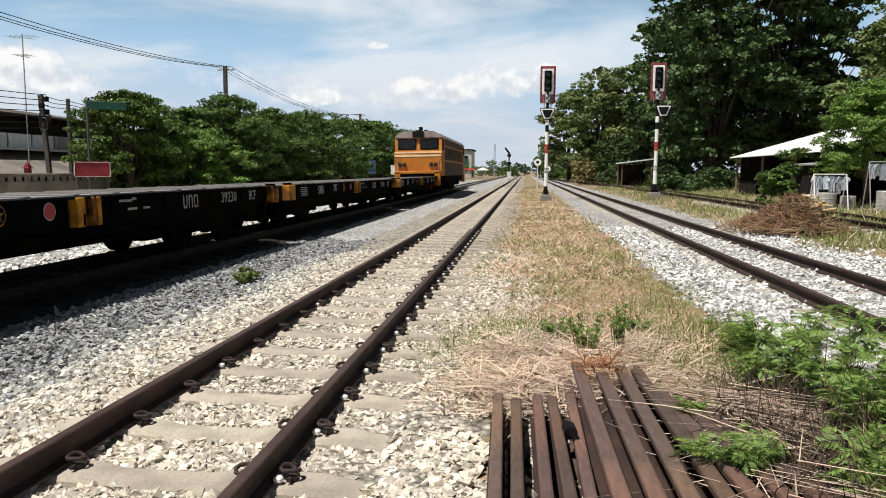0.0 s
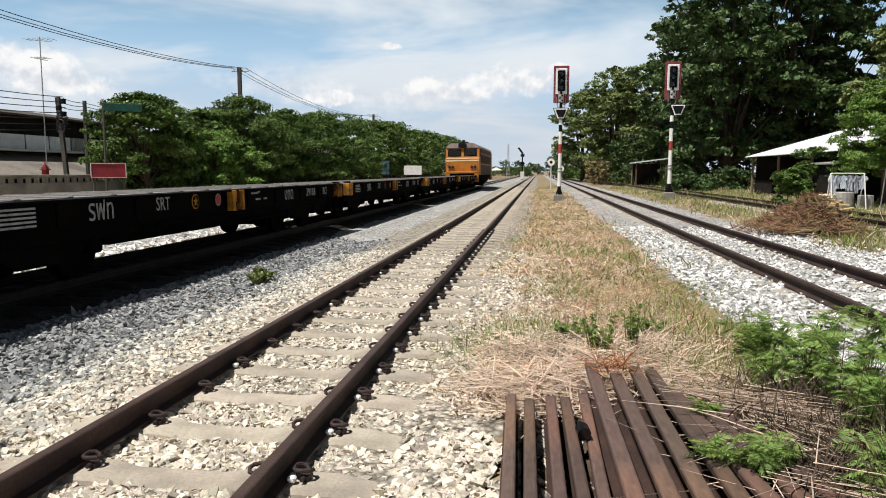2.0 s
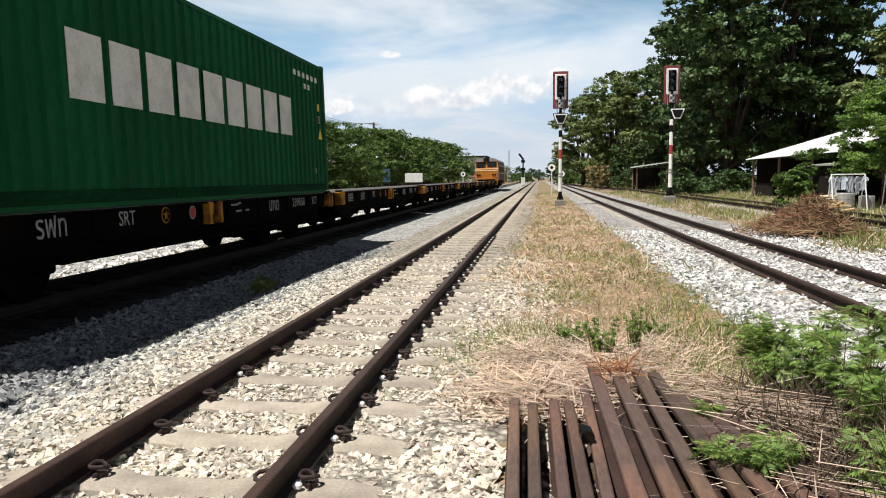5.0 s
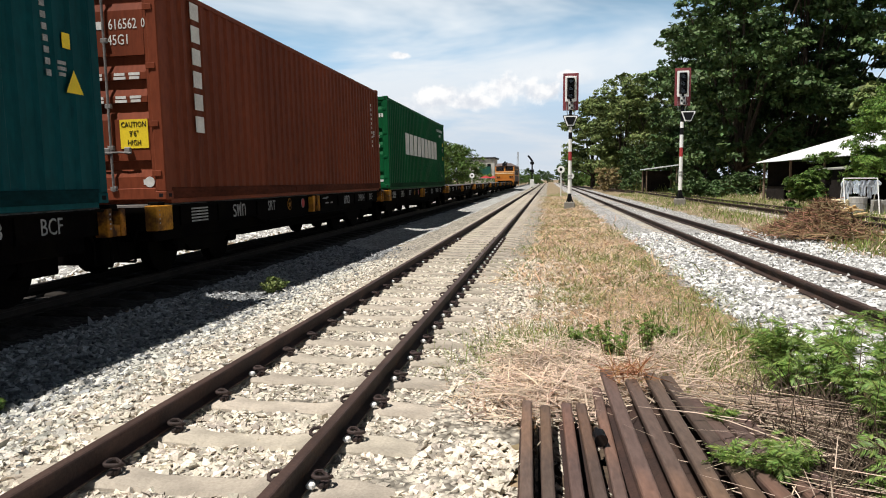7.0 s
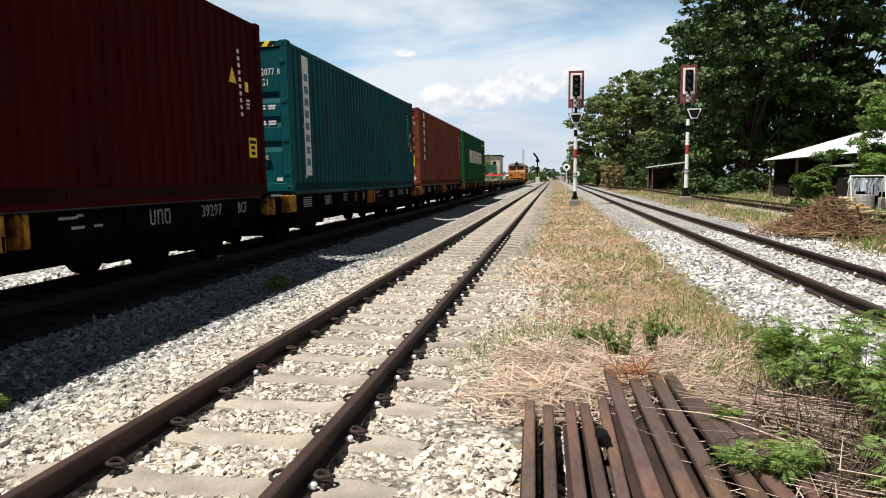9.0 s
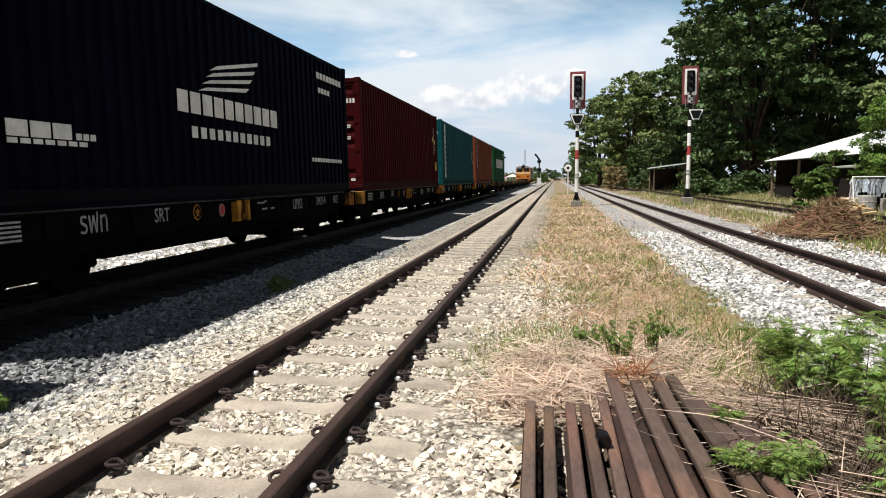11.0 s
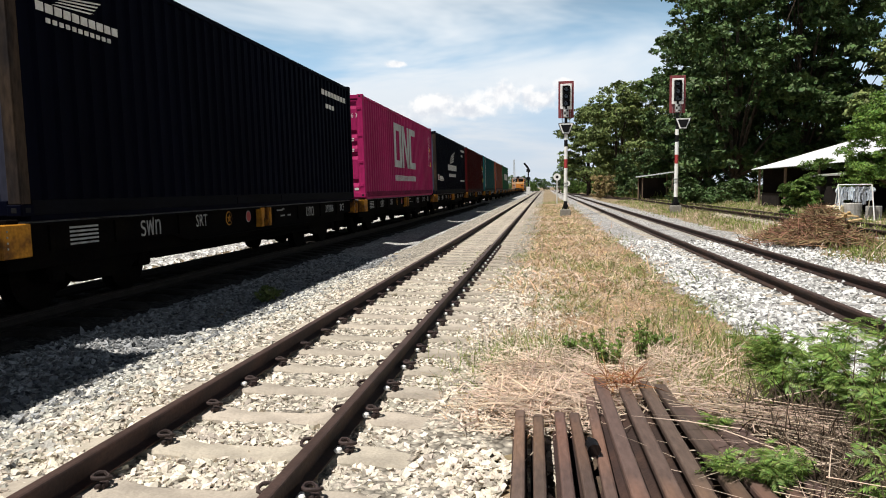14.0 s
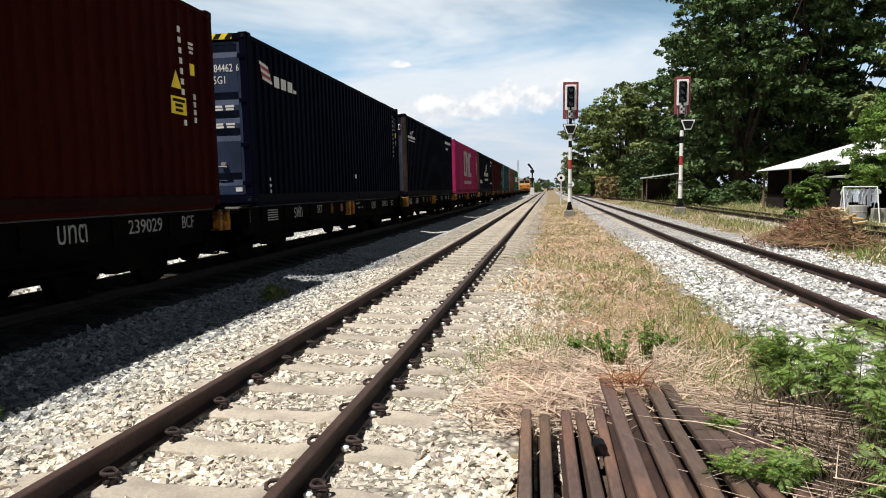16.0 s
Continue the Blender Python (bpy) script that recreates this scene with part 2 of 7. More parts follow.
M = dict(
    earth=mat("earth", (0.27, 0.20, 0.125), 0.95, var=0.3, scale=0.9, fine=22, bump=0.6, col2=(0.17, 0.14, 0.07), bump_dist=0.04),
    turf=mat("turf", (0.49, 0.34, 0.21), 0.9, var=0.12, island=0.45, bump=0, transmit=0.15),
    straw=mat("straw", (0.60, 0.475, 0.375), 0.85, var=0.12, island=0.4, bump=0, transmit=0.25),
    grass=mat("grass", (0.20, 0.245, 0.07), 0.8, var=0.12, island=0.45, bump=0, transmit=0.35),
    weed=mat("weed", (0.20, 0.295, 0.075), 0.5, var=0.1, island=0.5, bump=0, transmit=0.38),
    stem=mat("stem", (0.17, 0.13, 0.06), 0.8, var=0.2, fine=60),
    ballast_warm=gravel("ballast_warm", (0.66, 0.60, 0.505), (0.22, 0.195, 0.16), 0.045),
    ballast_grey=gravel("ballast_grey", (0.74, 0.73, 0.70), (0.30, 0.30, 0.29), 0.05),
    # ballast darkened in its colour for the shade beneath the train
    ballast_shade=gravel("ballast_shade", (0.085, 0.075, 0.068), (0.030, 0.026, 0.024), 0.05),
    ballast_pale=gravel("ballast_pale", (0.74, 0.725, 0.70), (0.28, 0.27, 0.265), 0.05),
    stone_warm=mat("stone_warm", (0.55, 0.495, 0.415), 0.9, var=0.16, scale=26, fine=110, bump=0.4, island=0.42, spec=0.2),
    stone_mixed=mat("stone_mixed", (0.46, 0.445, 0.40), 0.9, var=0.16, scale=26, fine=110, bump=0.4, island=0.5, spec=0.2),
    stone_grey=mat("stone_grey", (0.215, 0.22, 0.224), 0.9, var=0.16, scale=26, fine=110, bump=0.4, island=0.65, spec=0.2),
    stone_pale=mat("stone_pale", (0.55, 0.545, 0.53), 0.9, var=0.16, scale=26, fine=110, bump=0.4, island=0.55, spec=0.2),
    stone_white=mat("stone_white", (0.62, 0.61, 0.58), 0.9, var=0.1, scale=30, fine=90, island=0.35, spec=0.2),
    # soil brown darkened to hold the shade between rails and under weeds
    earth_shade=mat("earth_shade", (0.065, 0.045, 0.03), 0.95, var=0.3, scale=5, fine=40, bump=0.6, bump_dist=0.02),
    logo_grey=mat("logo_grey", (0.40, 0.42, 0.42), 0.7, var=0.12, scale=3, fine=30, bump=0.05),
    lettering=mat("lettering", (0.28, 0.28, 0.275), 0.8, var=0.25, scale=9, fine=50, spec=0.1),
    # brighter copy of the ink paint: sun on the doors put into the colour
    sunlit_door_blue=mat("sunlit_door_blue", (0.020, 0.030, 0.062), 0.6, var=0.2, scale=1.5, fine=22, stretch=(1, 1, 0.3), spec=0.15),
    rod_steel=mat("rod_steel", (0.17, 0.16, 0.155), 0.6, 0.0, var=0.2, scale=6, spec=0.2),
    concrete=mat("concrete", (0.37, 0.325, 0.265), 0.9, var=0.14, scale=4, fine=70, bump=0.25, rand=0.12),
    # rails and sleepers under the train: its shade painted in as near-black
    rail_shade=mat("rail_shade", (0.012, 0.009, 0.008), 0.6, 0.0, var=0.3, scale=4, fine=50, bump=0.1, spec=0.15),
    sleeper_shade=mat("sleeper_shade", (0.022, 0.019, 0.017), 0.95, var=0.25, scale=4, fine=60, bump=0.2, rand=0.2, spec=0.1),
    # lighter copy of the navy paint: sunlight on the end walls put into it
    sunlit_blue=mat("sunlit_blue", (0.05, 0.055, 0.09), 0.7, var=0.25, scale=1.5, fine=20, col2=(0.03, 0.032, 0.05), stretch=(1, 1, 0.25), spec=0.1),
    worn_post=mat("worn_post", (0.045, 0.03, 0.02), 0.8, var=0.35, scale=3, fine=25, col2=(0.015, 0.013, 0.014), stretch=(1, 1, 0.3), spec=0.1),
    cement=mat("cement", (0.25, 0.235, 0.205), 0.9, var=0.2, scale=1.2, fine=30, bump=0.3),
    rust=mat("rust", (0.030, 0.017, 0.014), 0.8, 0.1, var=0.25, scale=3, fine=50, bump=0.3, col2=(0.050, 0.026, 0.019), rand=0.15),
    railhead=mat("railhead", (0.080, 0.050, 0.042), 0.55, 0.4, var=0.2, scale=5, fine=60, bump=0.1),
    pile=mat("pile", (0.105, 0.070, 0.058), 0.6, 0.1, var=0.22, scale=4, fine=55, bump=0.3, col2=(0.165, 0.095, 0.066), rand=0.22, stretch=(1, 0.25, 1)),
    clip=mat("clip", (0.035, 0.022, 0.02), 0.75, 0.1, var=0.25, fine=80, rand=0.2),
    white=mat("white", (0.80, 0.79, 0.76), 0.6, var=0.06, scale=3, fine=30, bump=0.05),
    offwhite=mat("offwhite", (0.62, 0.61, 0.58), 0.65, var=0.1, scale=3, fine=30, bump=0.05),
    black=mat("black", (0.008, 0.008, 0.009), 0.8, var=0.2, scale=2, fine=30, bump=0.05, spec=0.1),
    gloss_black=mat("gloss_black", (0.01, 0.01, 0.011), 0.12, var=0.1, bump=0),
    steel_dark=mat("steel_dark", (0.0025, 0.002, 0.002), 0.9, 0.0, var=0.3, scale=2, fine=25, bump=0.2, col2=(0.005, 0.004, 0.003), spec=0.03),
    deck=mat("deck", (0.24, 0.23, 0.22), 0.8, 0.0, var=0.25, scale=1.2, fine=20, bump=0.2, col2=(0.13, 0.11, 0.10), spec=0.2),
    yellow=mat("yellow", (0.44, 0.19, 0.018), 0.7, var=0.25, scale=4, fine=30, col2=(0.12, 0.05, 0.014), spec=0.15),
    rusty_yellow=mat("rusty_yellow", (0.30, 0.12, 0.014), 0.75, var=0.3, scale=5, fine=30, col2=(0.05, 0.022, 0.010), mix=(0.40, 0.55), spec=0.12),
    caution=mat("caution", (0.80, 0.58, 0.02), 0.6, var=0.06),
    red=mat("red", (0.33, 0.035, 0.035), 0.6, var=0.15, scale=3),
    redboard=mat("redboard", (0.20, 0.014, 0.018), 0.6, var=0.18, scale=2, fine=12),
    signal_back=mat("signal_back", (0.17, 0.035, 0.04), 0.7, var=0.25, scale=4, fine=25),
    grey_steel=mat("grey_steel", (0.38, 0.38, 0.37), 0.5, 0.5, var=0.15, scale=4, fine=30),
    bark=mat("bark", (0.06, 0.045, 0.034), 0.95, var=0.3, scale=4, fine=25, bump=0.8, stretch=(1, 1, 0.3), bump_dist=0.03, spec=0.1),
    leaf_dark=mat("leaf_dark", (0.062, 0.105, 0.032), 0.55, var=0.1, island=0.5, bump=0, transmit=0.06, spec=0.3),
    leaf_fresh=mat("leaf_fresh", (0.125, 0.215, 0.038), 0.55, var=0.1, island=0.5, bump=0, transmit=0.12, spec=0.3),
    leaf_mid=mat("leaf_mid", (0.090, 0.150, 0.030), 0.55, var=0.1, island=0.5, bump=0, transmit=0.08, spec=0.3),
    leaf_row=mat("leaf_row", (0.075, 0.125, 0.024), 0.55, var=0.1, island=0.5, bump=0, transmit=0.06, spec=0.25),
    leaf_dry=mat("leaf_dry", (0.27, 0.21, 0.10), 0.8, var=0.1, island=0.5, bump=0, transmit=0.1, spec=0.2),
    leaf_olive=mat("leaf_olive", (0.14, 0.18, 0.058), 0.6, var=0.1, island=0.5, bump=0, transmit=0.1, spec=0.25),
    twig=mat("twig", (0.26, 0.15, 0.09), 0.9, var=0.15, island=0.6, bump=0),
    withered=mat("withered", (0.34, 0.165, 0.08), 0.85, var=0.15, island=0.4, bump=0, transmit=0.2),
    woodcut=mat("woodcut", (0.50, 0.34, 0.18), 0.85, var=0.15, island=0.25),
    zinc=mat("zinc", (0.72, 0.73, 0.74), 0.5, 0.2, var=0.1, scale=1.5, fine=20),
    tin_grey=mat("tin_grey", (0.34, 0.33, 0.31), 0.6, 0.2, var=0.25, scale=0.8, fine=10, stretch=(1, 1, 0.3)),
    old_roof=mat("old_roof", (0.075, 0.06, 0.05), 0.9, var=0.3, scale=0.8, fine=12),
    tile_roof=mat("tile_roof", (0.17, 0.15, 0.13), 0.85, var=0.25, scale=0.8, fine=12),
    timber=mat("timber", (0.16, 0.115, 0.08), 0.9, var=0.25, scale=2, fine=30, stretch=(1, 1, 0.2)),
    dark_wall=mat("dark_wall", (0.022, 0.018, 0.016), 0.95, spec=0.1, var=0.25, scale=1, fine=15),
    pole=mat("pole", (0.06, 0.055, 0.05), 0.9, var=0.2, scale=1.2, fine=30),
    render_wall=mat("render_wall", (0.45, 0.43, 0.39), 0.9, var=0.15, scale=0.7, fine=15),
    cloth=mat("cloth", (0.74, 0.79, 0.85), 0.9, var=0.08, scale=6, fine=40, rand=0.28),
    orange=mat("orange", (0.46, 0.165, 0.013), 0.5, var=0.14, scale=2, fine=20, col2=(0.36, 0.12, 0.012)),
    loco_grey=mat("loco_grey", (0.27, 0.22, 0.215), 0.7, var=0.2, scale=2, fine=20),
    loco_brown=mat("loco_brown", (0.045, 0.020, 0.012), 0.65, var=0.2, scale=2, fine=20),
    cream=mat("cream", (0.72, 0.62, 0.40), 0.6, var=0.1),
    green_sign=mat("green_sign", (0.008, 0.07, 0.048), 0.6, var=0.15),
    blue_sign=mat("blue_sign", (0.06, 0.13, 0.21), 0.6, var=0.15),
    wire=mat("wire", (0.03, 0.03, 0.032), 0.6, var=0.1),
    window=glass("window", (0.25, 0.28, 0.3)),
    lens=glass("lens", (0.06, 0.06, 0.06), 0.1),
)
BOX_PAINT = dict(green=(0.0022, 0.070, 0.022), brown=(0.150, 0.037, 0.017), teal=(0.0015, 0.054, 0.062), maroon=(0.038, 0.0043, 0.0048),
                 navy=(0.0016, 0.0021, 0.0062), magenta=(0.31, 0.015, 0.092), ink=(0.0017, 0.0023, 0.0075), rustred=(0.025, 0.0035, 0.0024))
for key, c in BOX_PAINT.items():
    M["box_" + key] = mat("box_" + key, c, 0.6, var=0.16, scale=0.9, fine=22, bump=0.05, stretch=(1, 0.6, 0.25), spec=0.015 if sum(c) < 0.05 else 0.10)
    # bottom rail paint: the shade low on the box put into a darker copy
    M["low_shade_" + key] = mat("low_shade_" + key, tuple(0.4 * v + 0.002 for v in c), 0.8, var=0.3, scale=1.5, fine=22, bump=0.05, stretch=(1, 0.4, 1), spec=0.05)


# ---- mesh tools ----
def finish(bm, name, material):
    me = bpy.data.meshes.new(name)
    bmesh.ops.recalc_face_normals(bm, faces=bm.faces)
    bm.to_mesh(me)
    bm.free()
    for mm in (material if isinstance(material, (list, tuple)) else [material]):
        me.materials.append(mm)
    return me


def part(name, bm, material, parent=None, label=""):
    ob = new(name, finish(bm, name, material))
    ob.parent = parent
    return tagged(ob, label)


def piece(name, me, parent, m=None, label=""):
    ob = new(name, me)
    ob.parent = parent
    if m is not None:
        ob.matrix_basis = m
    return tagged(ob, label)


def thing(name, m, label, category, group="", kind=""):
    ob = new(name)
    ob.empty_display_size = 0.2
    ob.matrix_world = m
    return tagged(ob, label, category, group, kind)


def box(bm, c, s, bevel=0.0, rot=None, mi=0):
    m = Matrix.Translation(c) @ (rot.to_4x4() if rot else Matrix()) @ Matrix.Diagonal((*s, 1))
    r = bmesh.ops.create_cube(bm, size=1, matrix=m)
    if bevel:
        es = list({e for v in r["verts"] for e in v.link_edges})
        bmesh.ops.bevel(bm, geom=es, offset=bevel, segments=1, affect="EDGES")
    elif mi:
        for f in {f for v in r["verts"] for f in v.link_faces}:
            f.material_index = mi
    return bm


def rod(bm, a, b, r0, r1=None, n=8):
    a, b = Vector(a), Vector(b)
    d = b - a
    m = Matrix.Translation((a + b) / 2) @ d.to_track_quat("Z", "Y").to_matrix().to_4x4()
    bmesh.ops.create_cone(bm, cap_ends=True, segments=n, radius1=r0, radius2=r0 if r1 is None else r1, depth=d.length, matrix=m)
    return bm


def tube(bm, pts, r, n=6):
    """A round bar swept along points."""
    pts = [Vector(p) for p in pts]
    rings = []
    for i, p in enumerate(pts):
        d = (pts[min(i + 1, len(pts) - 1)] - pts[max(i - 1, 0)]).normalized()
        q = d.to_track_quat("Z", "Y")
        rr = r[i] if isinstance(r, (list, tuple)) else r
        rings.append([bm.verts.new(p + q @ Vector((rr * math.cos(a), rr * math.sin(a), 0))) for a in (2 * math.pi * k / n for k in range(n))])
    for A, B in zip(rings, rings[1:]):
        for k in range(n):
            bm.faces.new((A[k], A[(k + 1) % n], B[(k + 1) % n], B[k]))
    bm.faces.new(rings[0][::-1])
    bm.faces.new(rings[-1])
    return bm


def prism(bm, profile, axis, a, b, mi=0):
    """Extrudes a closed outline of (u, v) along an axis from a to b."""
    put = {"x": lambda u, v, w: (w, u, v), "y": lambda u, v, w: (u, w, v), "z": lambda u, v, w: (u, v, w)}[axis]
    A = [bm.verts.new(put(u, v, a)) for u, v in profile]
    B = [bm.verts.new(put(u, v, b)) for u, v in profile]
    n = len(profile)
    fs = [bm.faces.new((A[i], A[(i + 1) % n], B[(i + 1) % n], B[i])) for i in range(n)] + [bm.faces.new(A[::-1]), bm.faces.new(B)]
    for f in fs:
        f.material_index = mi
    return bm


def raw(name, verts, faces, material, parent=None, smooth=False):
    """A mesh from arrays made by rule: verts (n, 3), faces (m, k)."""
    verts, faces = np.asarray(verts, np.float32), np.asarray(faces, np.int32)
    me = bpy.data.meshes.new(name)
    k = faces.shape[1]
    me.vertices.add(len(verts))
    me.vertices.foreach_set("co", verts.ravel())
    me.loops.add(faces.size)
    me.loops.foreach_set("vertex_index", faces.ravel())
    me.polygons.add(len(faces))
    me.polygons.foreach_set("loop_start", np.arange(0, faces.size, k, dtype=np.int32))
    me.polygons.foreach_set("use_smooth", np.zeros(len(faces), dtype=bool))
    me.update(calc_edges=True)
    me.materials.append(material)
    ob = new(name, me)
    ob.parent = parent
    return ob


rng = np.random.default_rng(7)


def turns(n, g=rng):
    """n random rotations as 3 x 3 matrices."""
    q = g.normal(size=(n, 4))
    q /= np.linalg.norm(q, axis=1)[:, None]
    w, x, y, z = q.T
    return np.stack([1 - 2 * (y * y + z * z), 2 * (x * y - w * z), 2 * (x * z + w * y),
                     2 * (x * y + w * z), 1 - 2 * (x * x + z * z), 2 * (y * z - w * x),
                     2 * (x * z - w * y), 2 * (y * z + w * x), 1 - 2 * (x * x + y * y)], 1).reshape(n, 3, 3)


# ---- ground ----
SECTION = [(-400, -0.2), (-12, -0.2), (-8.6, -0.22), (-7.7, -0.10), (-4.7, -0.12), (-4.1, -0.20), (-3.6, -0.16), (-2.9, -0.055), (-0.75, -0.055), (-0.1, -0.03), (0.9, 0.02),
           (1.6, 0.05), (2.2, 0.07), (4.7, 0.08), (5.4, 0.08), (7.5, 0.25), (12, 0.40), (400, 0.5)]


def level(x, y=0.0):
    return np.interp(x, [p[0] for p in SECTION], [p[1] for p in SECTION])


def ground_sheet():
    xs = np.unique(np.concatenate([[-3000, -800, -200, -60], np.arange(-30, 30.1, 0.5), [60, 200, 800, 3000]]))
    ys = np.unique(np.concatenate([[-600, -200, -60], np.arange(-20, 60, 1.0), np.arange(60, 200, 10), [300, 600, 1500, 4000]]))
    X, Y = np.meshgrid(xs, ys)
    near = (np.abs(X) < 30) & (Y < 80)
    Z = level(X) - 0.015 + np.where(near, rng.normal(0, 0.012, X.shape), 0)
    v = np.stack([X, Y, Z], -1).reshape(-1, 3)
    nx, ny = len(xs), len(ys)
    i = (np.arange(ny - 1)[:, None] * nx + np.arange(nx - 1)[None]).ravel()
    ob = raw("ground", v, np.stack([i, i + 1, i + nx + 1, i + nx], 1), M["earth"])
    tagged(ob, "dry earth and sparse grass between the tracks", "ground", kind="structure")


ground_sheet()


def bed(name, x0, x1, y0, y1, material, label, lift=0.0):
    """A ballast bed that follows the ground's section, with uneven edges."""
    ys = np.concatenate([np.arange(y0, min(y1, 50), 0.25), np.linspace(min(y1, 50), y1, 30)])
    us = np.linspace(0, 1, 14)
    w0, w1 = 0.10 * rng.normal(size=len(ys)), 0.10 * rng.normal(size=len(ys))
    A, B = x0 + w0, x1 + w1
    X = A[:, None] + (B - A)[:, None] * us[None]
    Y = np.repeat(ys[:, None], len(us), 1)
    edge = np.minimum(us, 1 - us)[None]
    Z = level(X) + lift + np.minimum(edge * 0.5, 0.02) + rng.normal(0, 0.006, X.shape) - 0.012 * (edge == 0)
    v = np.stack([X, Y, Z], -1).reshape(-1, 3)
    n = len(us)
    i = (np.arange(len(ys) - 1)[:, None] * n + np.arange(n - 1)[None]).ravel()
    ob = raw(name, v, np.stack([i, i + 1, i + n + 1, i + n], 1), material)
    return tagged(ob, label, "ballast", kind="structure")


bed("ballast_bed_near", -3.60, -0.22, -12, 300, M["ballast_warm"], "bed of pale beige crushed stone under the empty track")
bed("ballast_bed_train", -5.05, -3.50, -12, 300, M["ballast_grey"], "shoulder of grey crushed stone beside the train", -0.006)
bed("ballast_bed_ahead", -7.7, -4.85, 62, 300, M["ballast_grey"], "pale crushed stone under the track ahead of the train", -0.004)
# dark only along the train's stretch, as painted shade
bed("ballast_bed_under_train", -7.7, -4.85, -220, 62, M["ballast_shade"], "ballast under the train, coloured dark for the train's shade", -0.004)
bed("ballast_bed_far", -11.8, -8.1, -12, 140, M["ballast_pale"], "strip of whitish crushed stone beyond the train")
bed("ballast_bed_right", 1.78, 5.35, -12, 300, M["ballast_pale"], "bed of whitish crushed stone under the right-hand track")


def stones(name, x0, x1, y0, y1, count, size, material, label, falloff=0.0, clear=None, rise=0.0):
    """Loose crushed stones: angular lumps, each its own island. clear: (middle x, first y, gap) of sleepers that stay bare."""
    block = 0.68 * np.array([(i, j, k) for i in (-1, 1) for j in (-1, 1) for k in (-1, 1)])
    quads = np.array([(0, 1, 3, 2), (4, 6, 7, 5), (0, 4, 5, 1), (2, 3, 7, 6), (0, 2, 6, 4), (1, 5, 7, 3)])
    kinds = block[None] * rng.uniform(0.60, 1.25, (40, 8, 1)) + rng.uniform(-0.26, 0.26, (40, 8, 3))
    y = y0 + (y1 - y0) * (rng.random(count) ** (1 + falloff))
    wav = 0.10 * (np.sin(1.3 * y + x1) + 0.7 * np.sin(3.7 * y + x0) + 0.6 * np.sin(9.1 * y))
    x = x0 + (x1 - x0 + wav) * rng.random(count)
    strays = rng.random(count) < 0.05
    x = np.where(strays, x1 + rng.exponential(0.16, count), x)
    if clear:
        off = np.abs((y - clear[1] + clear[2] / 2) % clear[2] - clear[2] / 2)
        on = (off < 0.112) & (np.abs(x - clear[0] - 0.12) < 0.88) & (rng.random(count) > 0.05)
        x, y = x[~on], y[~on]
        count = len(x)
    s = size * np.exp(np.clip(0.28 * rng.normal(size=count), -0.6, 0.5)) * 0.5
    shape = np.stack([rng.uniform(0.95, 1.5, count), rng.uniform(0.75, 1.1, count), rng.uniform(0.5, 0.8, count)], 1)
    P = np.einsum("nij,nkj->nki", turns(count), kinds[rng.integers(0, 40, count)]) * (shape * s[:, None])[:, None]
    # each lies nearly flat, turned and tipped a little
    az, tip = rng.uniform(0, 2 * np.pi, count), rng.normal(0, 0.30, (count, 2))
    ca, sa = np.cos(az)[:, None], np.sin(az)[:, None]
    P[:, :, 2] += tip[:, :1] * P[:, :, 0] + tip[:, 1:] * P[:, :, 1]
    P = np.stack([P[:, :, 0] * ca - P[:, :, 1] * sa, P[:, :, 0] * sa + P[:, :, 1] * ca, P[:, :, 2]], 2)
    z = level(x) + 0.012 + rise + s * rng.uniform(-0.5, 0.6, count)
    P += np.stack([x, y, z], 1)[:, None]
    F = quads[None] + (np.arange(count) * 8)[:, None, None]
    ob = raw(name, P.reshape(-1, 3), F.reshape(-1, 4), material)
    return tagged(ob, label, "ballast stones", kind="stuff")


stones("ballast_stones", -3.30, -0.08, 2.0, 13, 62000, 0.0365, M["stone_warm"], "loose beige crushed stones between and beside the rails", 1.1, (-1.70, 3.07, 0.60), -0.001)
stones("ballast_stones", -4.95, -3.45, 3.0, 16, 19000, 0.043, M["stone_grey"], "loose grey crushed stones on the shoulder beside the train", 0.9)
stones("ballast_stones", -3.80, -2.95, 3.0, 13, 14000, 0.038, M["stone_mixed"], "loose greyish stones strewn down the shoulder", 0.9)
stones("ballast_stones", 1.80, 5.4, 3.5, 18, 21000, 0.046, M["stone_pale"], "loose whitish crushed stones round the right-hand track", 0.8, (3.46, 3.0, 0.60), 0.01)
stones("ballast_stones", -10.5, -7.4, 4.0, 40, 3500, 0.08, M["stone_white"], "loose pale stones on the sunlit ground beyond the train", 0.5)


# ---- tracks ----
def rail_outline(h=0.135, head=0.064, foot=0.118):
    a, f = head / 2, foot / 2
    half = [(f, 0), (f, 0.010), (0.012, 0.026), (0.008, 0.034), (0.008, h - 0.042), (a, h - 0.034), (a, h - 0.011), (a - 0.004, h - 0.004), (a - 0.012, h)]
    return half + [(-u, v) for u, v in reversed(half)]


def rail_mesh(y0, y1, bright, web):
    bm = bmesh.new()
    pr = rail_outline()
    for a, b in zip(np.linspace(y0, y1, 9), np.linspace(y0, y1, 9)[1:]):
        prism(bm, pr, "y", a, b)
    bmesh.ops.remove_doubles(bm, verts=bm.verts, dist=1e-5)
    inner = [f for f in bm.faces if abs(f.normal.y) > 0.9 and y0 + 0.1 < f.calc_center_median().y < y1 - 0.1]
    bmesh.ops.delete(bm, geom=inner, context="FACES")
    for f in bm.faces:
        if f.calc_center_median().z > 0.130:
            f.material_index = 1
    return finish(bm, "rail", [web, bright])


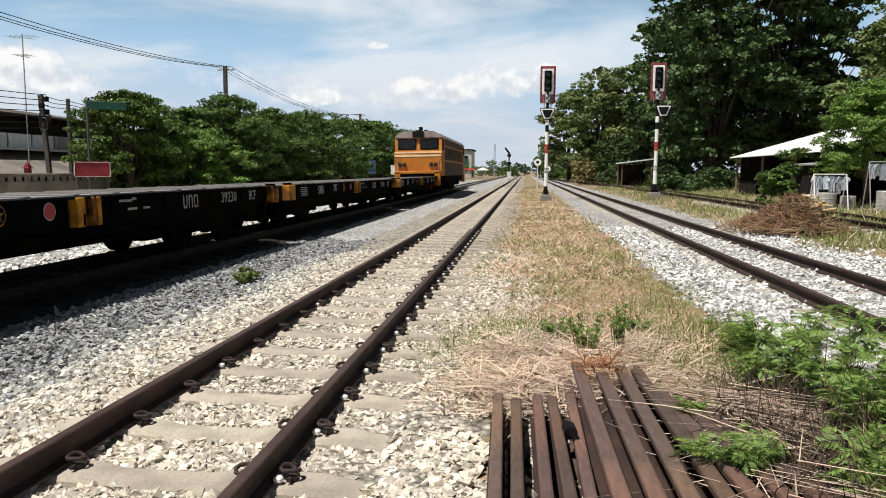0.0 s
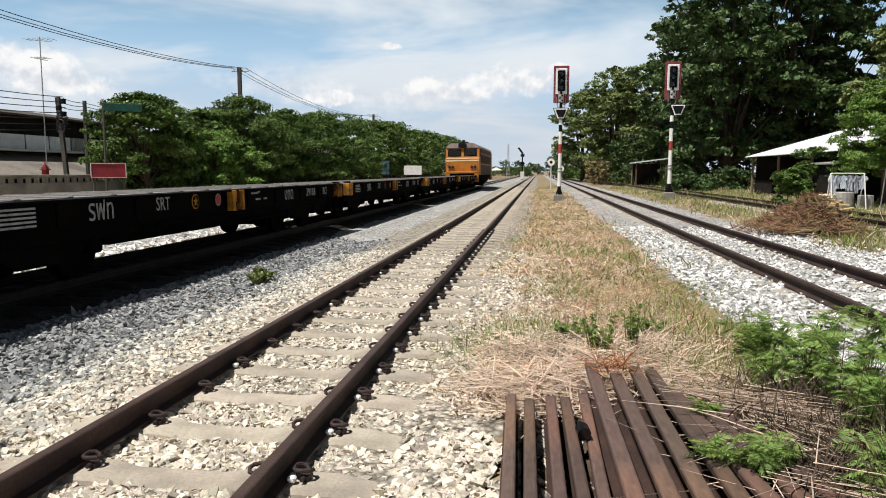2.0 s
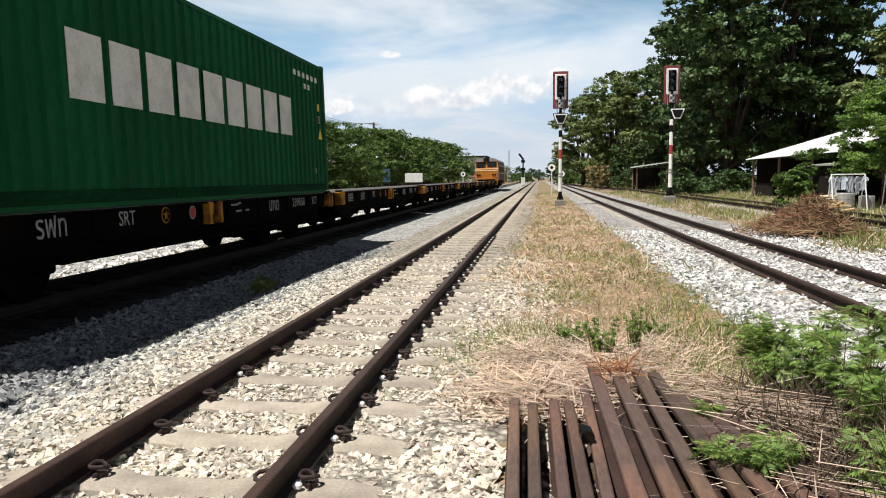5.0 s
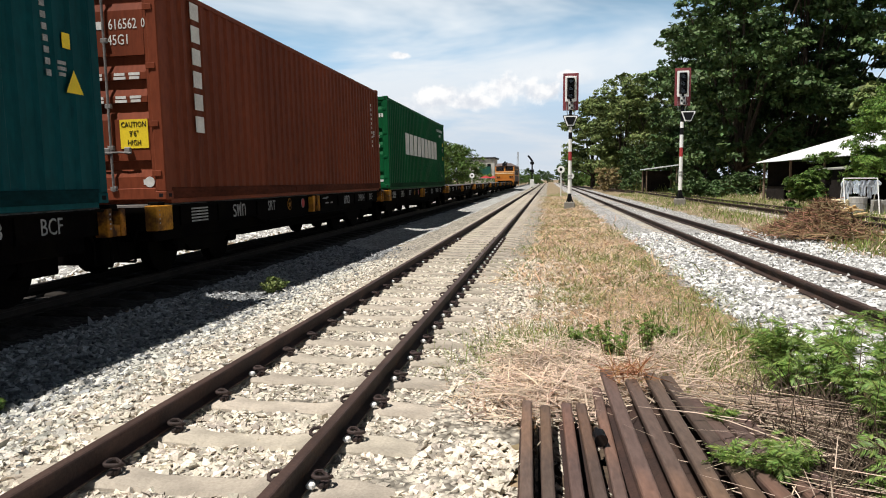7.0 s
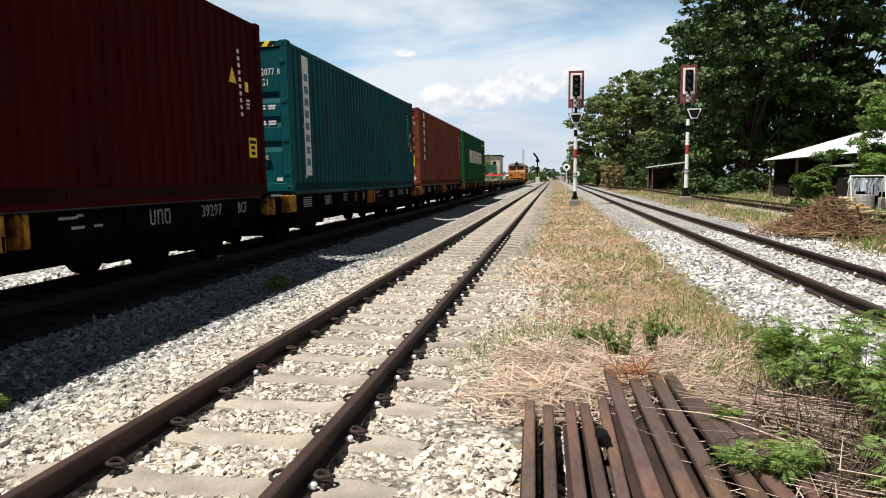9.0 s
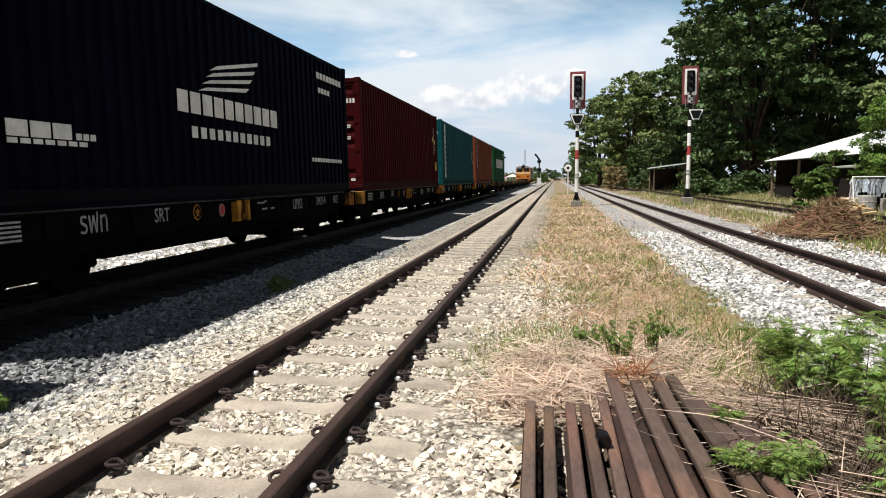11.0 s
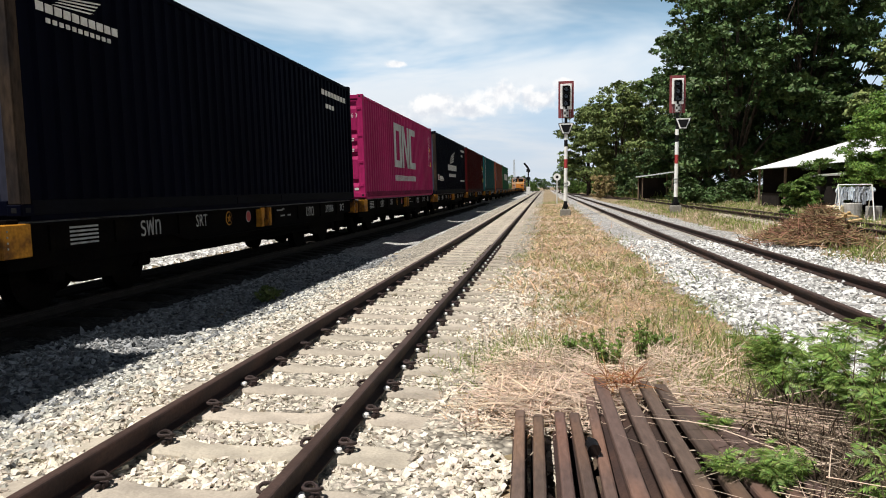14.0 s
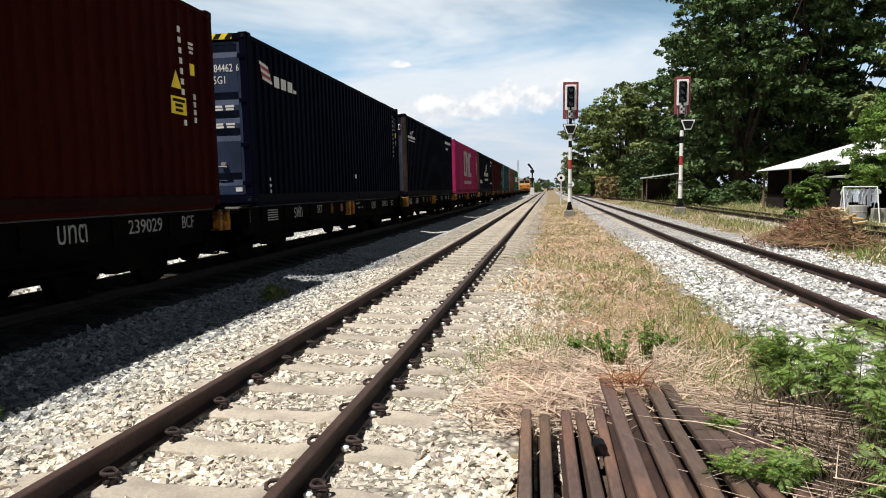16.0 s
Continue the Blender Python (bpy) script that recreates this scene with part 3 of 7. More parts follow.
def sleeper_mesh(material):
    """One-piece concrete sleeper: raised seats, dipped middle, sloped ends."""
    bm = bmesh.new()
    xs = [-1.03, -0.99, -0.80, -0.36, -0.22, 0.22, 0.36, 0.80, 0.99, 1.03]
    tops = [-0.07, -0.035, 0.0, 0.0, -0.022, -0.022, 0.0, 0.0, -0.035, -0.07]
    wide = [0.10, 0.105, 0.11, 0.11, 0.095, 0.095, 0.11, 0.11, 0.105, 0.10]
    rings = []
    for x, z, w in zip(xs, tops, wide):
        rings.append([bm.verts.new(p) for p in ((x, -w - 0.02, -0.17), (x, -w - 0.004, z - 0.02), (x, -w + 0.014, z), (x, w - 0.014, z), (x, w + 0.004, z - 0.02), (x, w + 0.02, -0.17))])
    for A, B in zip(rings, rings[1:]):
        for k in range(6):
            bm.faces.new((A[k], A[(k + 1) % 6], B[(k + 1) % 6], B[k]))
    bm.faces.new(rings[0][::-1])
    bm.faces.new(rings[-1])
    return finish(bm, "sleeper", material)


def clip_mesh():
    """Bent spring clip of round bar that holds the rail's foot; toe towards -x."""
    bm = bmesh.new()
    pts = [(0.055, -0.055, 0.022), (0.055, 0.0, 0.022), (0.055, 0.045, 0.024), (0.045, 0.066, 0.034), (0.02, 0.070, 0.046), (0.0, 0.055, 0.050),
           (-0.008, 0.03, 0.050), (0.0, 0.0, 0.050), (0.02, -0.02, 0.052), (0.05, -0.028, 0.056), (0.078, -0.015, 0.054), (0.088, 0.012, 0.048), (0.08, 0.034, 0.038), (0.06, 0.036, 0.030)]
    tube(bm, pts, 0.0105, 7)
    box(bm, (0.055, 0.0, 0.012), (0.045, 0.05, 0.034), 0.005)
    return finish(bm, "clip", M["clip"])


def pad_mesh():
    bm = bmesh.new()
    box(bm, (0.006, -0.050, 0.024), (0.042, 0.036, 0.030), 0.008)
    box(bm, (-0.008, -0.015, 0.020), (0.024, 0.06, 0.016), 0.004)
    return finish(bm, "insulator", M["white"])


RAIL, SLEEPER, CLIP, PAD = rail_mesh(0, 30, M["railhead"], M["rust"]), sleeper_mesh(M["concrete"]), clip_mesh(), pad_mesh()
# sleeper and rail copies with the train's shade in their colour
SHADED_SLEEPER = sleeper_mesh(M["sleeper_shade"])
SHADED_RAIL = rail_mesh(0, 30, M["rail_shade"], M["rail_shade"])


def track(name, x, z, y0, y1, label, sleepers, first, gap, clips=0, cant=0.0, kind=SLEEPER):
    """z: the level of the sleepers' tops. The rails' centres are 1.065 m apart."""
    t = thing(name, pose(x, 0, z, 0, cant, 0), label, "railway track")
    n = math.ceil((y1 - y0) / 30)
    for side in (-1, 1):
        for k in range(n):
            piece("rail", RAIL if kind is SLEEPER else SHADED_RAIL, t, pose(side * 0.5325, y0 + 30 * k, 0.008))
    for k in range(sleepers):
        y = first + gap * k
        piece("sleeper", kind, t, pose(0, y, 0, 0, 0, rng.normal(0, 0.4)))
        if k < clips:
            for side in (-1, 1):
                for out in (-1, 1):
                    m = pose(side * 0.5325 + out * 0.062, y, 0.0, 0, 0, 0 if out > 0 else 180)
                    piece("clip", CLIP, t, m)
                    if side > 0 or k % 4 == 1:
                        piece("insulator", PAD, t, m, "white plastic insulator")
    return t


TRACK_X, TRAIN_X, RIGHT_X = -1.700, -6.22, 3.46
track("railway_track", TRACK_X, 0.0, -30, 300, "empty metre-gauge track with rusty rails on concrete sleepers", 110, 3.07 - 1.2, 0.60, 26)
track("railway_track", TRAIN_X, -0.045, -240, 330, "metre-gauge track under the freight train", 120, -4, 0.60, cant=-1.2, kind=SHADED_SLEEPER)
track("railway_track", RIGHT_X, 0.105, -30, 300, "rusty metre-gauge track on whitish ballast", 100, 3, 0.60)


# ---- lettering ----
def words(text, size, depth=0.004):
    """A flat mesh of a text, reading along +x in the xz plane, middle on the origin, facing -y."""
    cu = bpy.data.curves.new("text", "FONT")
    cu.body, cu.size, cu.extrude, cu.align_x, cu.align_y, cu.resolution_u = text, size, depth / 2, "CENTER", "CENTER", 2
    ob = new("text", cu)
    me = bpy.data.meshes.new_from_object(ob.evaluated_get(bpy.context.evaluated_depsgraph_get()))
    bpy.data.objects.remove(ob)
    bpy.data.curves.remove(cu)
    me.transform(Matrix.Rotation(radians(90), 4, "X"))
    return me


def letter(text, size, material, parent, m, stretch=1.0, name="lettering"):
    me = words(text, size)
    me.transform(Matrix.Diagonal((stretch, 1, 1, 1)))
    me.materials.append(material)
    return piece(name, me, parent, m)


SIDE = pose(0, 0, 0, 0, 0, 90)     # text turned to face +x, reading along +y


def on_side(x, y, z):
    return Matrix.Translation((x, y, z)) @ SIDE


# ---- wagons ----
PITCH, LONG, TALL, WIDE = 13.457, 12.192, 2.896, 2.438
DECK = 1.145
DROP = 0.13      # how far the loaded springs let the frame down


def bogie(parent, y):
    bm = bmesh.new()
    for x in (-0.78, 0.78):
        prism(bm, [(-1.05, 0.42), (-0.95, 0.55), (-0.45, 0.60), (-0.30, 0.66), (0.30, 0.66), (0.45, 0.60), (0.95, 0.55), (1.05, 0.42), (0.70, 0.40), (0.45, 0.26), (-0.45, 0.26), (-0.70, 0.40)], "x", x - 0.06, x + 0.06)
        for yy in (-0.875, 0.875):
            box(bm, (x, yy, 0.43), (0.20, 0.26, 0.24), 0.03)
        for k in (-0.16, 0, 0.16):
            rod(bm, (x, k, 0.28), (x, k, 0.52), 0.06, n=8)
    box(bm, (0, 0, 0.52), (1.6, 0.42, 0.20), 0.02)
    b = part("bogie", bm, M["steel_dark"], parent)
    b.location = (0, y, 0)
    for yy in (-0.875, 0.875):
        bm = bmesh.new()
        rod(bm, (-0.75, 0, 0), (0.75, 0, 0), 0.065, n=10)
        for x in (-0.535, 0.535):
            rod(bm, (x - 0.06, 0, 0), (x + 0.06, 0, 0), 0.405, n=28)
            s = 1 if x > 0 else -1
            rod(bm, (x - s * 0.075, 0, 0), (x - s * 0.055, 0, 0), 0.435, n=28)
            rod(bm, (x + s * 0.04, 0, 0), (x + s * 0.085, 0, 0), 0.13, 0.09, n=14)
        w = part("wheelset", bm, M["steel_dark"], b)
        w.location = (0, yy, 0.405)
    return b


def wagon():
    """Empty flat wagon for one container; origin on the rails, middle of its length."""
    t = thing("flat_wagon", pose(0, 0, 0), "black steel container flat wagon with an empty grey deck", "wagon", "wagons of the freight train")
    H = 6.38
    for s in (-1, 1):
        bm = bmesh.new()
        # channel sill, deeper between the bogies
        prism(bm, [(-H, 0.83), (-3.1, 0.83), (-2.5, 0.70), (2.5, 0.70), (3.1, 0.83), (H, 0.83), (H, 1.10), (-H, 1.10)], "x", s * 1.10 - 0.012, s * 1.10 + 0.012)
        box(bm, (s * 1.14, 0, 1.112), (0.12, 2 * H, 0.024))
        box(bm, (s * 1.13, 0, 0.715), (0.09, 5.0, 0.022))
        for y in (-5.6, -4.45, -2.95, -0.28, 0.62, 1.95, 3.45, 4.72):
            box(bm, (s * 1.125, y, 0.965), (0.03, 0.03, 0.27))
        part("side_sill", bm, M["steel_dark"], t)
        for y in (-6.20, 6.20):
            bm = bmesh.new()
            if y < 0:
                box(bm, (s * 1.15, y, 0.965), (0.17, 0.40, 0.33), 0.012)
            else:
                for k in (-0.13, 0.13):
                    box(bm, (s * 1.15, y + k, 0.965), (0.17, 0.10, 0.33), 0.010)
                box(bm, (s * 1.14, y, 0.87), (0.15, 0.18, 0.14), 0.006)
            b = part("corner_bracket", bm, M["yellow" if y < 0 else "rusty_yellow"], t, "orange-yellow container corner bracket")
            bm = bmesh.new()
            box(bm, (s * 1.12, y, 1.15), (0.16, 0.16, 0.05), 0.01)
            part("twist_lock", bm, M["steel_dark"], b)
            for k in range(4):
                bm = bmesh.new()
                rod(bm, (s * 1.23, y - 0.13, 0.90 + 0.055 * k), (s * 1.24, y - 0.13, 0.90 + 0.055 * k), 0.011, n=6)
                part("bolt", bm, M["lettering"], b)
        for y, w, paint in ((-0.14, 0.15, "yellow"), (0.10, 0.05, "rusty_yellow"), (0.21, 0.07, "yellow")):
            bm = bmesh.new()
            box(bm, (s * 1.165, y, 0.95), (0.13, w, 0.34), 0.012)
            pk = part("stanchion_pocket", bm, M[paint], t, "worn yellow-painted pocket amidships")
            if w > 0.1:
                bm = bmesh.new()
                box(bm, (s * 1.232, y + 0.03, 0.86), (0.008, 0.03, 0.14))
                part("slot", bm, M["steel_dark"], pk)
    for y in (-H, H):
        s = 1 if y > 0 else -1
        bm = bmesh.new()
        box(bm, (0, y - s * 0.05, 0.96), (2.28, 0.10, 0.32), 0.01)
        box(bm, (0, y + s * 0.17, 0.80), (0.30, 0.26, 0.30), 0.03)
        box(bm, (0, y + s * 0.36, 0.80), (0.18, 0.24, 0.22), 0.04)
        part("end_beam", bm, M["steel_dark"], t)
        bm = bmesh.new()
        tube(bm, [(0.95, y + s * 0.02, 0.82), (0.95, y + s * 0.10, 0.70), (0.95, y + s * 0.10, 0.42)], 0.02)
        tube(bm, [(0.72, y + s * 0.02, 0.82), (0.72, y + s * 0.10, 0.70), (0.72, y + s * 0.10, 0.42), (0.95, y + s * 0.10, 0.42)], 0.02)
        part("step", bm, M["steel_dark"], t)
    bm = bmesh.new()
    box(bm, (0, 0, DECK - 0.02), (2.16, 2 * H, 0.03))
    d = part("deck", bm, M["deck"], t, "worn grey steel deck plates")
    bm = bmesh.new()
    box(bm, (0, 0, 0), (2.16, 0.10, 0.014))
    plate = finish(bm, "deck_plate", M["deck"])
    for y in np.linspace(-5.8, 5.8, 15):
        piece("deck_plate", plate, d, pose(0, y, DECK))
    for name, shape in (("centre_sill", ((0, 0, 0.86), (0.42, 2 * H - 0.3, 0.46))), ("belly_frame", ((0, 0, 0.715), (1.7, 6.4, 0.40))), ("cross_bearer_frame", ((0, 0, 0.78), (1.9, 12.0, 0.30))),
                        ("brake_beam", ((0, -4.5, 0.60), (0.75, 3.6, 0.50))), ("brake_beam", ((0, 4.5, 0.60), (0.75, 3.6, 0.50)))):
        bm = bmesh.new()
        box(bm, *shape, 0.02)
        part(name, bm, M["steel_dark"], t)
    for a, b, r in (((-0.55, -1.2, 0.58), (-0.55, 0.1, 0.58), 0.16), ((0.5, 0.9, 0.62), (0.5, 1.6, 0.62), 0.13)):
        bm = bmesh.new()
        rod(bm, a, b, r, n=12)
        part("air_tank", bm, M["steel_dark"], t)
    bm = bmesh.new()
    tube(bm, [(1.0, -3.4, 0.55), (1.0, 3.4, 0.55)], 0.018)
    part("brake_rod", bm, M["steel_dark"], t)
    wheels = [bogie(t, y) for y in (-4.3, 4.3)]
    # painted marks along the side that faces the path
    X = 1.116
    for k in range(5):
        bm = bmesh.new()
        box(bm, (X, -5.02, 1.05 - 0.045 * k), (0.004, 0.50, 0.022))
        part("data_line", bm, M["lettering"], t)
    bm = bmesh.new()
    rod(bm, (X, -0.55, 0.98), (X + 0.004, -0.55, 0.98), 0.10, n=20)
    d = part("disc", bm, M["lettering"], t)
    bm = bmesh.new()
    rod(bm, (X + 0.003, -0.55, 0.98), (X + 0.008, -0.55, 0.98), 0.085, n=20)
    part("disc_face", bm, M["red"], d, "red round mark")
    bm = bmesh.new()
    rod(bm, (X, -1.32, 0.98), (X + 0.004, -1.32, 0.98), 0.115, n=20)
    d = part("disc", bm, M["yellow"], t)
    bm = bmesh.new()
    rod(bm, (X + 0.003, -1.32, 0.98), (X + 0.008, -1.32, 0.98), 0.095, n=20)
    e = part("disc_face", bm, M["steel_dark"], d)
    bm = bmesh.new()
    vs = [bm.verts.new((X + 0.010, -1.32 + r * math.sin(a), 0.98 + r * math.cos(a))) for k in range(10) for r, a in [((0.085, 0.035)[k % 2], k * math.pi / 5)]]
    bm.faces.new(vs)
    part("star", bm, M["yellow"], t)
    for y, w, z in ((1.10, 0.22, 0.93), (1.45, 0.16, 0.93), (1.15, 0.10, 1.06), (0.95, 0.30, 1.04)):
        bm = bmesh.new()
        box(bm, (X, y, z), (0.004, w, 0.03))
        part("small_mark", bm, M["lettering"], t)
    letter("SRT", 0.26, M["lettering"], t, on_side(X, -2.25, 0.98), 0.85)
    letter("\u0e23\u0e1f\u0e17", 0.36, M["lettering"], t, on_side(X, -3.65, 0.97), 0.8)
    letter("\u0e1a\u0e17\u0e15", 0.36, M["lettering"], t, on_side(X, 2.75, 0.97), 0.8)
    letter("BCF", 0.25, M["lettering"], t, on_side(X, 5.25, 0.97), 0.8)
    for o in t.children:
        if o not in wheels:
            o.location.z -= DROP
    return t


NUMBERS = {-3: "39230", -2: "39188", -1: "39263", 0: "239058", 2: "239258", 5: "39175", 3: "39297", 6: "39206", 7: "239025", 8: "239029"}
# index along the train: -5 .. -1 run empty behind the locomotive, 0 .. 8 carry containers
TRAIN = []


# where the rear of the first container stands along the line, each half second
TRAVEL = (-38.75, -34.35, -30.1, -25.85, -21.55, -17.25, -13.05, -8.75, -4.36, 0.21, 4.44, 8.85, 13.29, 17.74, 22.24, 26.5, 31.23, 35.87, 40.18, 44.85, 49.44, 54.04, 58.66, 63.17, 68, 72.63, 77.19, 82.09, 87, 91.55, 96.51, 100.9, 105.82)
SLACK = 0.55     # the locomotive is coupled up this much closer


def make_wagons():
    first = wagon()
    for k in range(-5, 9):
        w = first if k == -5 else copy_thing(first, pose(0, 0, 0))
        if k >= 0:
            tagged(w, "black steel flat wagon carrying one container")
        TRAIN.append((w, LONG / 2 - k * PITCH, 0.0))
    for k, (w, a, b) in zip(range(-5, 9), list(TRAIN)):
        if k == 7:
            # this wagon's brackets have lost their paint
            for o in w.children:
                if o.name.startswith("corner_bracket"):
                    o.material_slots[0].link = "OBJECT"
                    o.material_slots[0].material = M["steel_dark"]
        letter(NUMBERS.get(k, "39214"), 0.25, M["lettering"], w, on_side(1.116, 4.18, 0.97 - DROP), 1.05, "number")


make_wagons()


# ---- containers ----
def corrugation(n, a, b, deep):
    """(along, in) points of n trapezoid ribs between a and b."""
    p = (b - a) / n
    out = [(a, 0.0)]
    for k in range(n):
        s = a + k * p
        out += [(s + 0.26 * p, 0.0), (s + 0.42 * p, deep), (s + 0.78 * p, deep), (s + 0.94 * p, 0.0)]
    return out + [(b, 0.0)]


def sheet(bm, pts, put, lo, hi):
    A = [bm.verts.new(put(u, v, lo)) for u, v in pts]
    B = [bm.verts.new(put(u, v, hi)) for u, v in pts]
    for i in range(len(pts) - 1):
        bm.faces.new((A[i], A[i + 1], B[i + 1], B[i]))


def container(k, paint, label, rear="doors", stripes=False, lit_end_paint=None, post_paint=None, grooves=(2.60, 1.80, 1.49, 1.19, 0.43)):
    """A 40-foot high-cube; origin under its middle. rear: what its rear end shows."""
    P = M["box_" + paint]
    # E: end paint with sunlight in its colour, lighter than the sides
    E, Q = M[lit_end_paint] if lit_end_paint else P, M[post_paint] if post_paint else P
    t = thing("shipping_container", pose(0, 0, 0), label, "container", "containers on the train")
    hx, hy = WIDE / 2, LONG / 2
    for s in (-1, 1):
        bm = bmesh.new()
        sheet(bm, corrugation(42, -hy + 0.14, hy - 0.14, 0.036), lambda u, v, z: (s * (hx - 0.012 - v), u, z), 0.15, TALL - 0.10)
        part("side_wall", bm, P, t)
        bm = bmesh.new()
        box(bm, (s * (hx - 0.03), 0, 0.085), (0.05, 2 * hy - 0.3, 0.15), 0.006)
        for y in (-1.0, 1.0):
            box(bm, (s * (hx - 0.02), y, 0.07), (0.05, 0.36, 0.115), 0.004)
        part("bottom_rail", bm, M["low_shade_" + paint], t)
        bm = bmesh.new()
        box(bm, (s * (hx - 0.03), 0, TALL - 0.07), (0.06, 2 * hy - 0.3, 0.07), 0.006)
        part("top_rail", bm, P, t)
        for e in (-1, 1):
            bm = bmesh.new()
            box(bm, (s * (hx - 0.075), e * (hy - 0.075), TALL / 2), (0.146, 0.146, TALL - 0.23), 0.012)
            part("corner_post", bm, Q if e < 0 else P, t)
            for z in (0.06, TALL - 0.06):
                bm = bmesh.new()
                box(bm, (s * (hx - 0.081), e * (hy - 0.089), z), (0.166, 0.182, 0.122), 0.012)
                c = part("corner_casting", bm, P, t)
                bm = bmesh.new()
                box(bm, (s * (hx + 0.0005), e * (hy - 0.089), z), (0.006, 0.075, 0.05), 0.002)
                box(bm, (s * (hx - 0.081), e * (hy + 0.0005), z), (0.06, 0.006, 0.05), 0.002)
                part("slot", bm, M["black"], c)
    bm = bmesh.new()
    sheet(bm, corrugation(58, -hy + 0.1, hy - 0.1, 0.02), lambda u, v, x: (x, u, TALL - 0.03 - v), -hx + 0.04, hx - 0.04)
    part("roof", bm, P, t)
    bm = bmesh.new()
    box(bm, (0, 0, 0.04), (2 * hx - 0.05, 2 * hy - 0.3, 0.18))
    part("floor", bm, P, t)
    for e in (-1, 1):
        bm = bmesh.new()
        box(bm, (0, e * (hy - 0.05), TALL - 0.07), (2 * hx - 0.3, 0.09, 0.11), 0.008)
        part("end_header", bm, P, t)
        bm = bmesh.new()
        box(bm, (0, e * (hy - 0.05), 0.085), (2 * hx - 0.3, 0.09, 0.15), 0.008)
        part("end_sill", bm, P, t)
    doors_at = -1 if rear == "doors" else 1
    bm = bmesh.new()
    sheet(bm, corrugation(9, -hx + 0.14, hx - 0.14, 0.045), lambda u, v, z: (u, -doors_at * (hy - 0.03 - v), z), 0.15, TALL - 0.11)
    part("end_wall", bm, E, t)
    e = doors_at
    for s in (-1, 1):
        bm = bmesh.new()
        box(bm, (s * 0.545, e * (hy - 0.075), TALL / 2), (1.07, 0.03, TALL - 0.30))
        d = part("door", bm, E, t)
        # flat bands between pressed grooves: the lower lip of each groove slopes up to the light
        cuts = [0.15] + [z for g in sorted(grooves) for z in (g - 0.12, g + 0.10)] + [TALL - 0.15]
        for za, zb in zip(cuts[::2], cuts[1::2]):
            bm = bmesh.new()
            lip = 0.10 if zb < TALL - 0.2 else 0.0
            prism(bm, [(e * (hy - 0.062), za - 0.004), (e * (hy - 0.022), za), (e * (hy - 0.022), zb), (e * (hy - 0.062), zb + lip)], "x", s * 0.545 - 0.47, s * 0.545 + 0.47)
            part("door_band", bm, E, d)
        for xx in (s * 0.545 - 0.5025, s * 0.545 + 0.5025):
            bm = bmesh.new()
            box(bm, (xx, e * (hy - 0.043), TALL / 2), (0.06, 0.04, TALL - 0.32), 0.004)
            part("door_edge", bm, E, d)
        for x in (s * 0.18, s * 0.47):
            bm = bmesh.new()
            rod(bm, (x, e * (hy + 0.012), 0.12), (x, e * (hy + 0.012), TALL - 0.08), 0.017, n=8)
            for z in (0.16, 0.7, 1.25, 2.1, TALL - 0.13):
                box(bm, (x, e * (hy + 0.002), z), (0.085, 0.05, 0.06), 0.006)
            tube(bm, [(x, e * (hy + 0.03), 0.64), (x + s * 0.12, e * (hy + 0.04), 0.64), (x + s * 0.30, e * (hy + 0.03), 0.63)], 0.013)
            box(bm, (x + s * 0.24, e * (hy + 0.01), 0.66), (0.09, 0.05, 0.09), 0.01)
            part("lock_rod", bm, M["rod_steel"], d, "galvanised locking rod with handle")
        for z in (0.35, 1.0, 1.75, 2.5):
            bm = bmesh.new()
            box(bm, (s * (hx - 0.12), e * (hy + 0.004), z), (0.13, 0.016, 0.075), 0.004)
            part("hinge", bm, P, t)
    if stripes:
        bm = bmesh.new()
        box(bm, (0, -hy - 0.001, TALL - 0.065), (1.9, 0.006, 0.10))
        st = part("warning_strip", bm, M["caution"], t, "yellow and black height warning stripes")
        bm = bmesh.new()
        for x in np.linspace(-0.88, 0.82, 9):
            bm.faces.new([bm.verts.new(p) for p in ((x, -hy - 0.006, TALL - 0.112), (x + 0.10, -hy - 0.006, TALL - 0.112), (x + 0.17, -hy - 0.006, TALL - 0.018), (x + 0.07, -hy - 0.006, TALL - 0.018))])
        part("stripe", bm, M["black"], st)
    TRAIN.append((t, LONG / 2 - k * PITCH, 1.167 - 0.0))
    return t


def bars(parent, cells, material, name="marking", label=""):
    """Plain painted bars on the side towards the path: (y, z, width, height), y from the middle."""
    for y, z, w, h in cells:
        bm = bmesh.new()
        box(bm, (WIDE / 2 - 0.006, y, z), (0.008, w, h))
        part(name, bm, material, parent, label)


def slants(parent, quads, material, name="marking"):
    for q in quads:
        bm = bmesh.new()
        A = [bm.verts.new((WIDE / 2 - 0.002, y, z)) for y, z in q]
        bm.faces.new(A)
        part(name, bm, material, parent)


